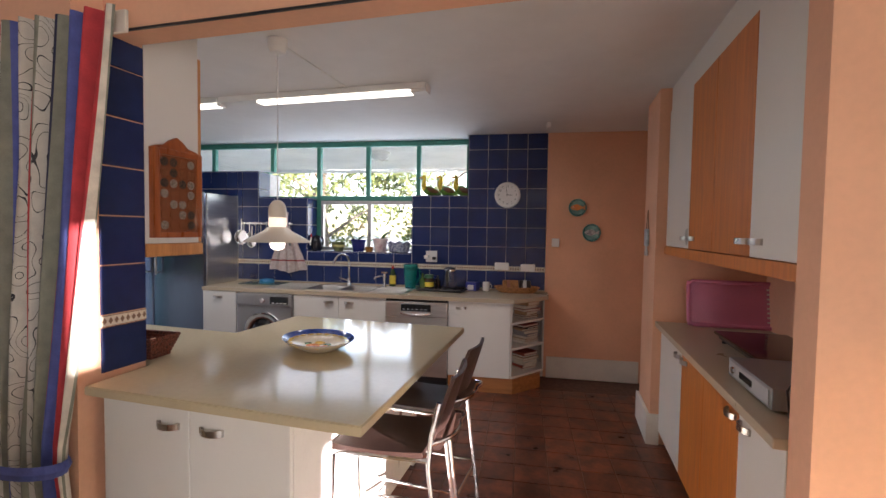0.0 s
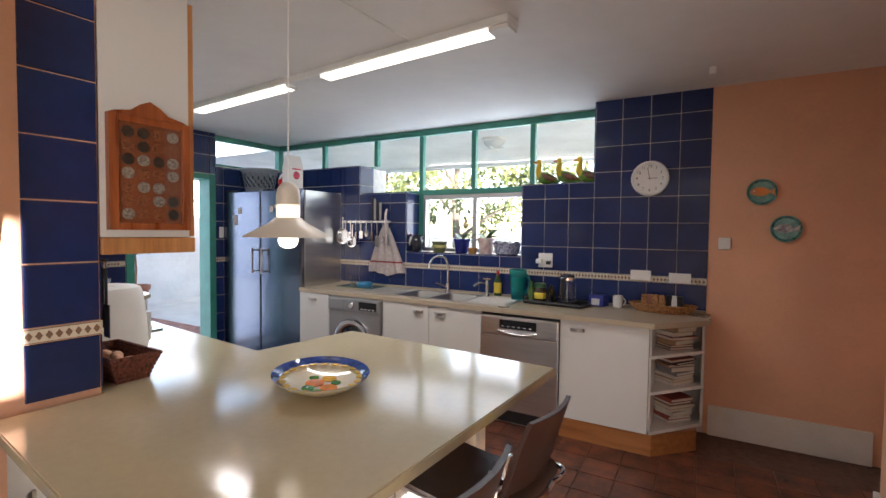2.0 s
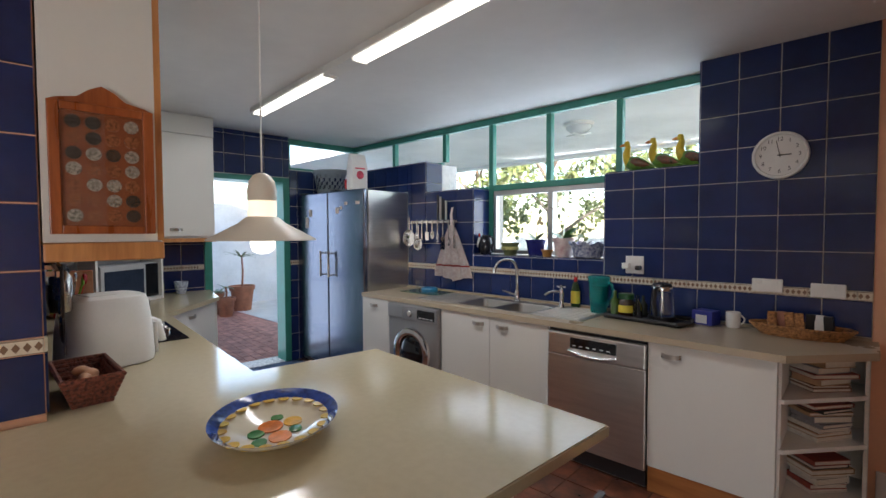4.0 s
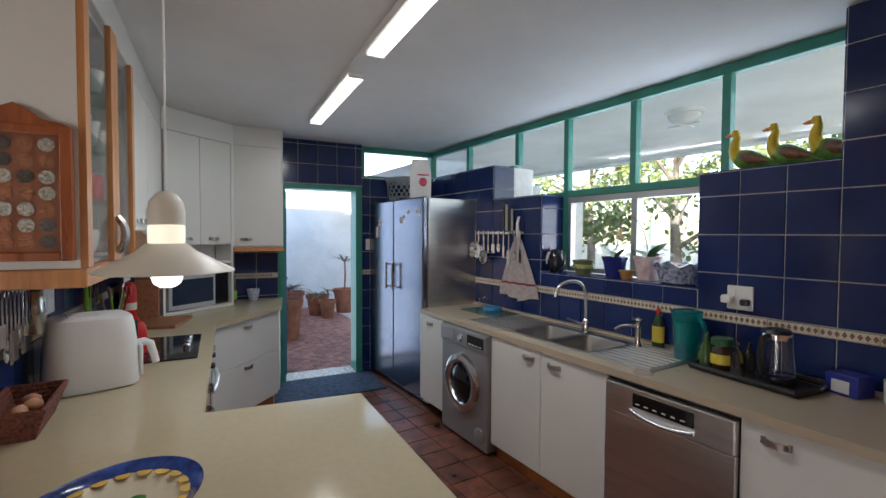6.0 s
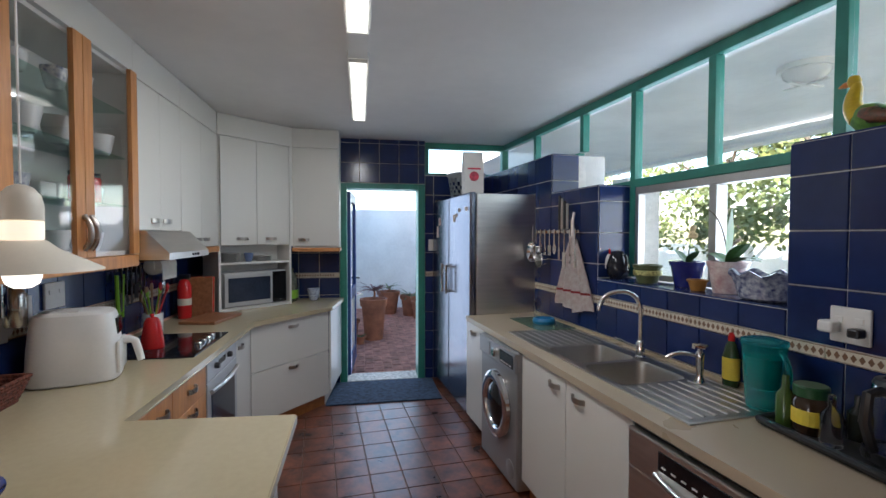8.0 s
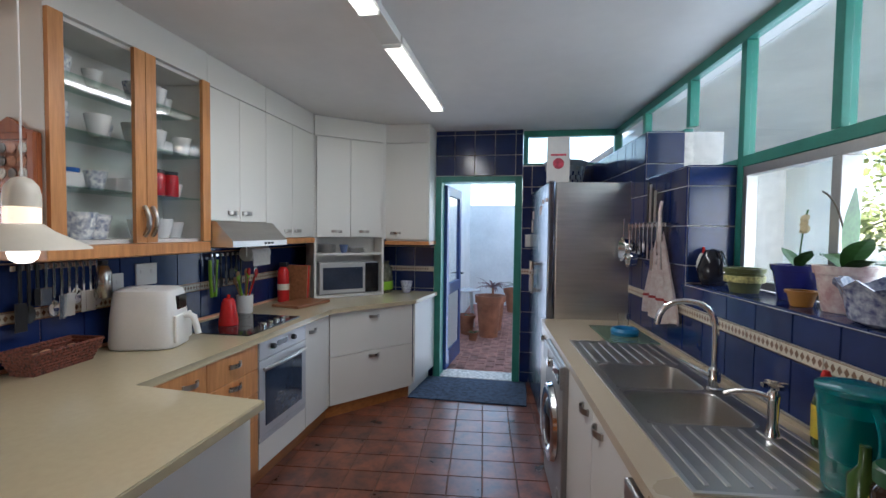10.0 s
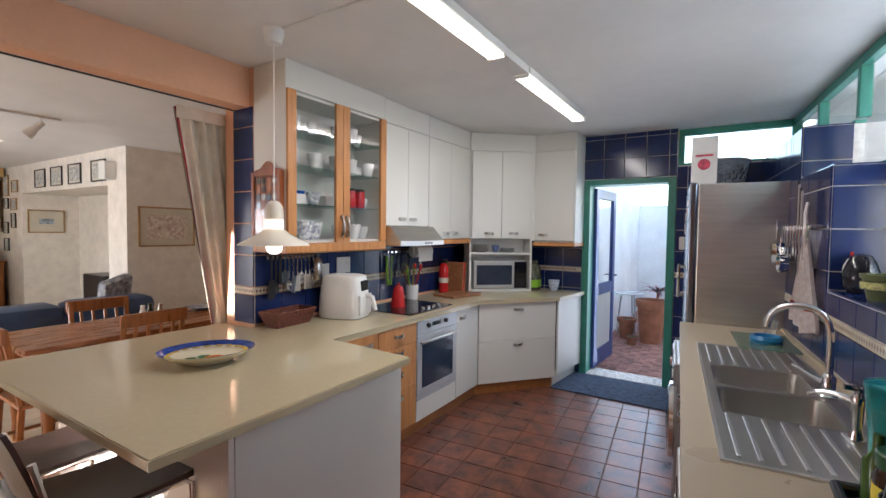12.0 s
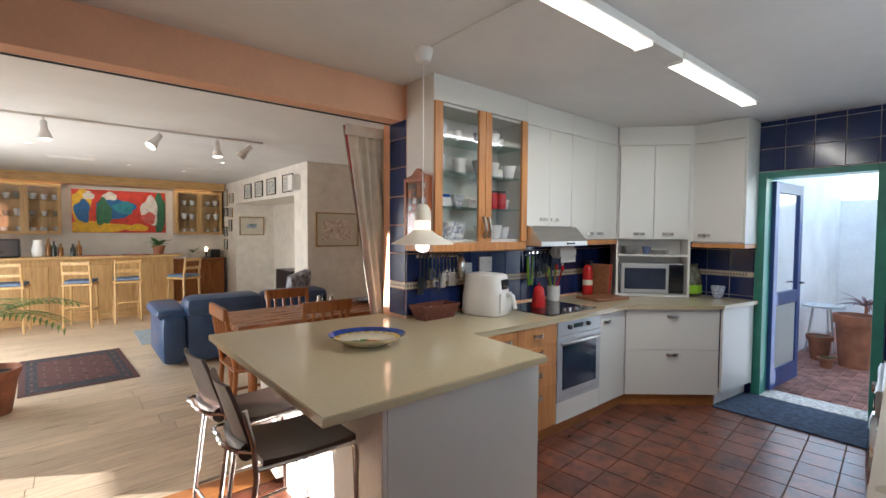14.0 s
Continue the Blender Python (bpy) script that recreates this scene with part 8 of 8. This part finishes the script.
part("cord", B(tube, [(-0.045, -0.008, 0.025), (0, -0.006, 0.17), (0.045, -0.008, 0.025)], 0.003, 6), BOARD, hp)

# ---- on top of the fridges ----
lb = thing("laundry_basket", pose(-3.55, 4.81, 1.8635), "grey plastic laundry basket with round holes", "basket")
GREYPL = mat("grey_plastic", (0.42, 0.44, 0.46), 0.5)
nseg, nrow = 36, 6
bm = bmesh.new()
ring_ = []
for i in range(nrow + 1):
    z = 0.235 * i / nrow
    r_ = 0.14 + 0.04 * i / nrow
    ring_.append([bm.verts.new((r_ * 1.18 * math.cos(2 * math.pi * j / nseg), r_ * math.sin(2 * math.pi * j / nseg), z)) for j in range(nseg)])
for i in range(nrow):
    for j in range(nseg):
        if 0 < i < nrow - 1 and (j + i) % 2 == 0:
            continue
        bm.faces.new((ring_[i][j], ring_[i][(j + 1) % nseg], ring_[i + 1][(j + 1) % nseg], ring_[i + 1][j]))
bm.faces.new(ring_[0])
bmesh.ops.solidify(bm, geom=bm.faces[:], thickness=0.004)
part("body", bm, GREYPL, lb)
part("rim", B(tube, [(0.186 * 1.18 * math.cos(a), 0.186 * math.sin(a), 0.238) for a in [2 * math.pi * i / 36 for i in range(37)]], 0.010, 8), GREYPL, lb, smooth=True)
bg = thing("paper_bag", pose(-2.825, 4.63, 1.8475, 0, 0, -6), "white paper pet-food bag with a red and pink print", "bag")
part("bag", B(prism, [(-0.06, 0), (0.06, 0), (0.06, 0.22), (0.014, 0.345), (-0.014, 0.345), (-0.06, 0.22)], -0.08, 0.08, m=pose(0, 0, 0, 90)), mat("white_paper_bag", (0.72, 0.70, 0.67), 0.6, var=0.05, bump=0.15, bscale=25), bg)
part("printed_patch", B(lathe, [(0.04, 0), (0.04, 0.001), (0, 0.001)], 20, m=pose(0.0605, 0.0, 0.14, 0, 90, 0)), mat("pink_red_print", (0.55, 0.07, 0.11), 0.6, var=0.3, scale=30), bg)
part("print_bar", B(box, 0.0602, -0.055, 0.196, 0.0612, 0.055, 0.21), MATS["pink_red_print"], bg)
ir = thing("steam_iron", pose(-2.99, 4.67, 1.8635), "red and white steam iron standing on its heel", "iron")
part("body", B(box, -0.05, -0.05, 0.0, 0.05, 0.03, 0.11, bevel=0.025), REDENAMEL, ir, smooth=True)
part("handle", B(tube, arc((-0.045, -0.01, 0.02), (-0.10, -0.01, 0.09), (-0.02, -0.01, 0.15), 8), 0.012, 8), CROCK, ir, smooth=True)

# ---- alcove ----
PINK = mat("pink_plastic", (0.62, 0.20, 0.34), 0.35, var=0.05, bump=0.02)
tr_ = thing("pink_tray", rm(2.83, 1.17, 0.874) @ pose(0, 0, 0, -10, 0, 0), "pink plastic tray leaning in the alcove", "tray")
part("panel", B(box, -0.26, -0.01, 0.0, 0.25, 0.008, 0.30, bevel=0.006), PINK, tr_)
rim_pts = [(-0.255, -0.02, 0.03), (-0.255, -0.02, 0.27), (-0.23, -0.02, 0.295), (0.22, -0.02, 0.295), (0.245, -0.02, 0.27), (0.245, -0.02, 0.03), (0.22, -0.02, 0.008), (-0.23, -0.02, 0.008), (-0.255, -0.02, 0.03)]
part("rim", B(tube, rim_pts, 0.014, 8), PINK, tr_, smooth=True)
for z in [0.04 + 0.03 * i for i in range(8)]:
    part("lattice_bar", B(box, 0.205, -0.014, z, 0.245, -0.0105, z + 0.012), CROCK, tr_)
ph = thing("portable_hob", rm(2.60, 0.72, 0.874), "black glass table-top hob on the alcove counter", "hob")
part("glass_plate", B(box, 0.0, -0.66, 0.045, 0.36, 0.0, 0.062, bevel=0.004), BLACKGLASS, ph)
part("tray_base", B(box, 0.02, -0.64, 0.022, 0.34, -0.02, 0.0445), DARKPLASTIC, ph)
for x in (0.04, 0.32):
    for y in (-0.62, -0.05):
        part("foot", B(lathe, [(0.012, 0), (0.012, 0.022)], 10, m=pose(x, y, 0)), DARKPLASTIC, ph)
sx_ = thing("silver_stereo", rm(2.46, -0.40, 0.874), "flat silver electronic box with cable", "stereo")
part("case", B(box, 0.0, 0.0, 0.008, 0.30, 0.42, 0.085, bevel=0.004), SILVER, sx_)
part("front_panel", B(box, -0.004, 0.02, 0.02, 0.0, 0.40, 0.075), MWB, sx_)
part("display", B(box, -0.007, 0.16, 0.035, -0.004, 0.28, 0.06), BLACKGLASS, sx_)
part("knob", B(lathe, [(0.014, 0), (0.014, 0.012), (0, 0.013)], 14, m=pose(-0.004, 0.34, 0.048, 0, -90, 0)), CHROME, sx_)
part("cable", B(tube, [(0.1, -0.01, 0.08), (0.05, -0.05, 0.15), (0.02, -0.06, 0.1), (0.03, -0.06, 0.01)], 0.004, 6), DARKPLASTIC, sx_)
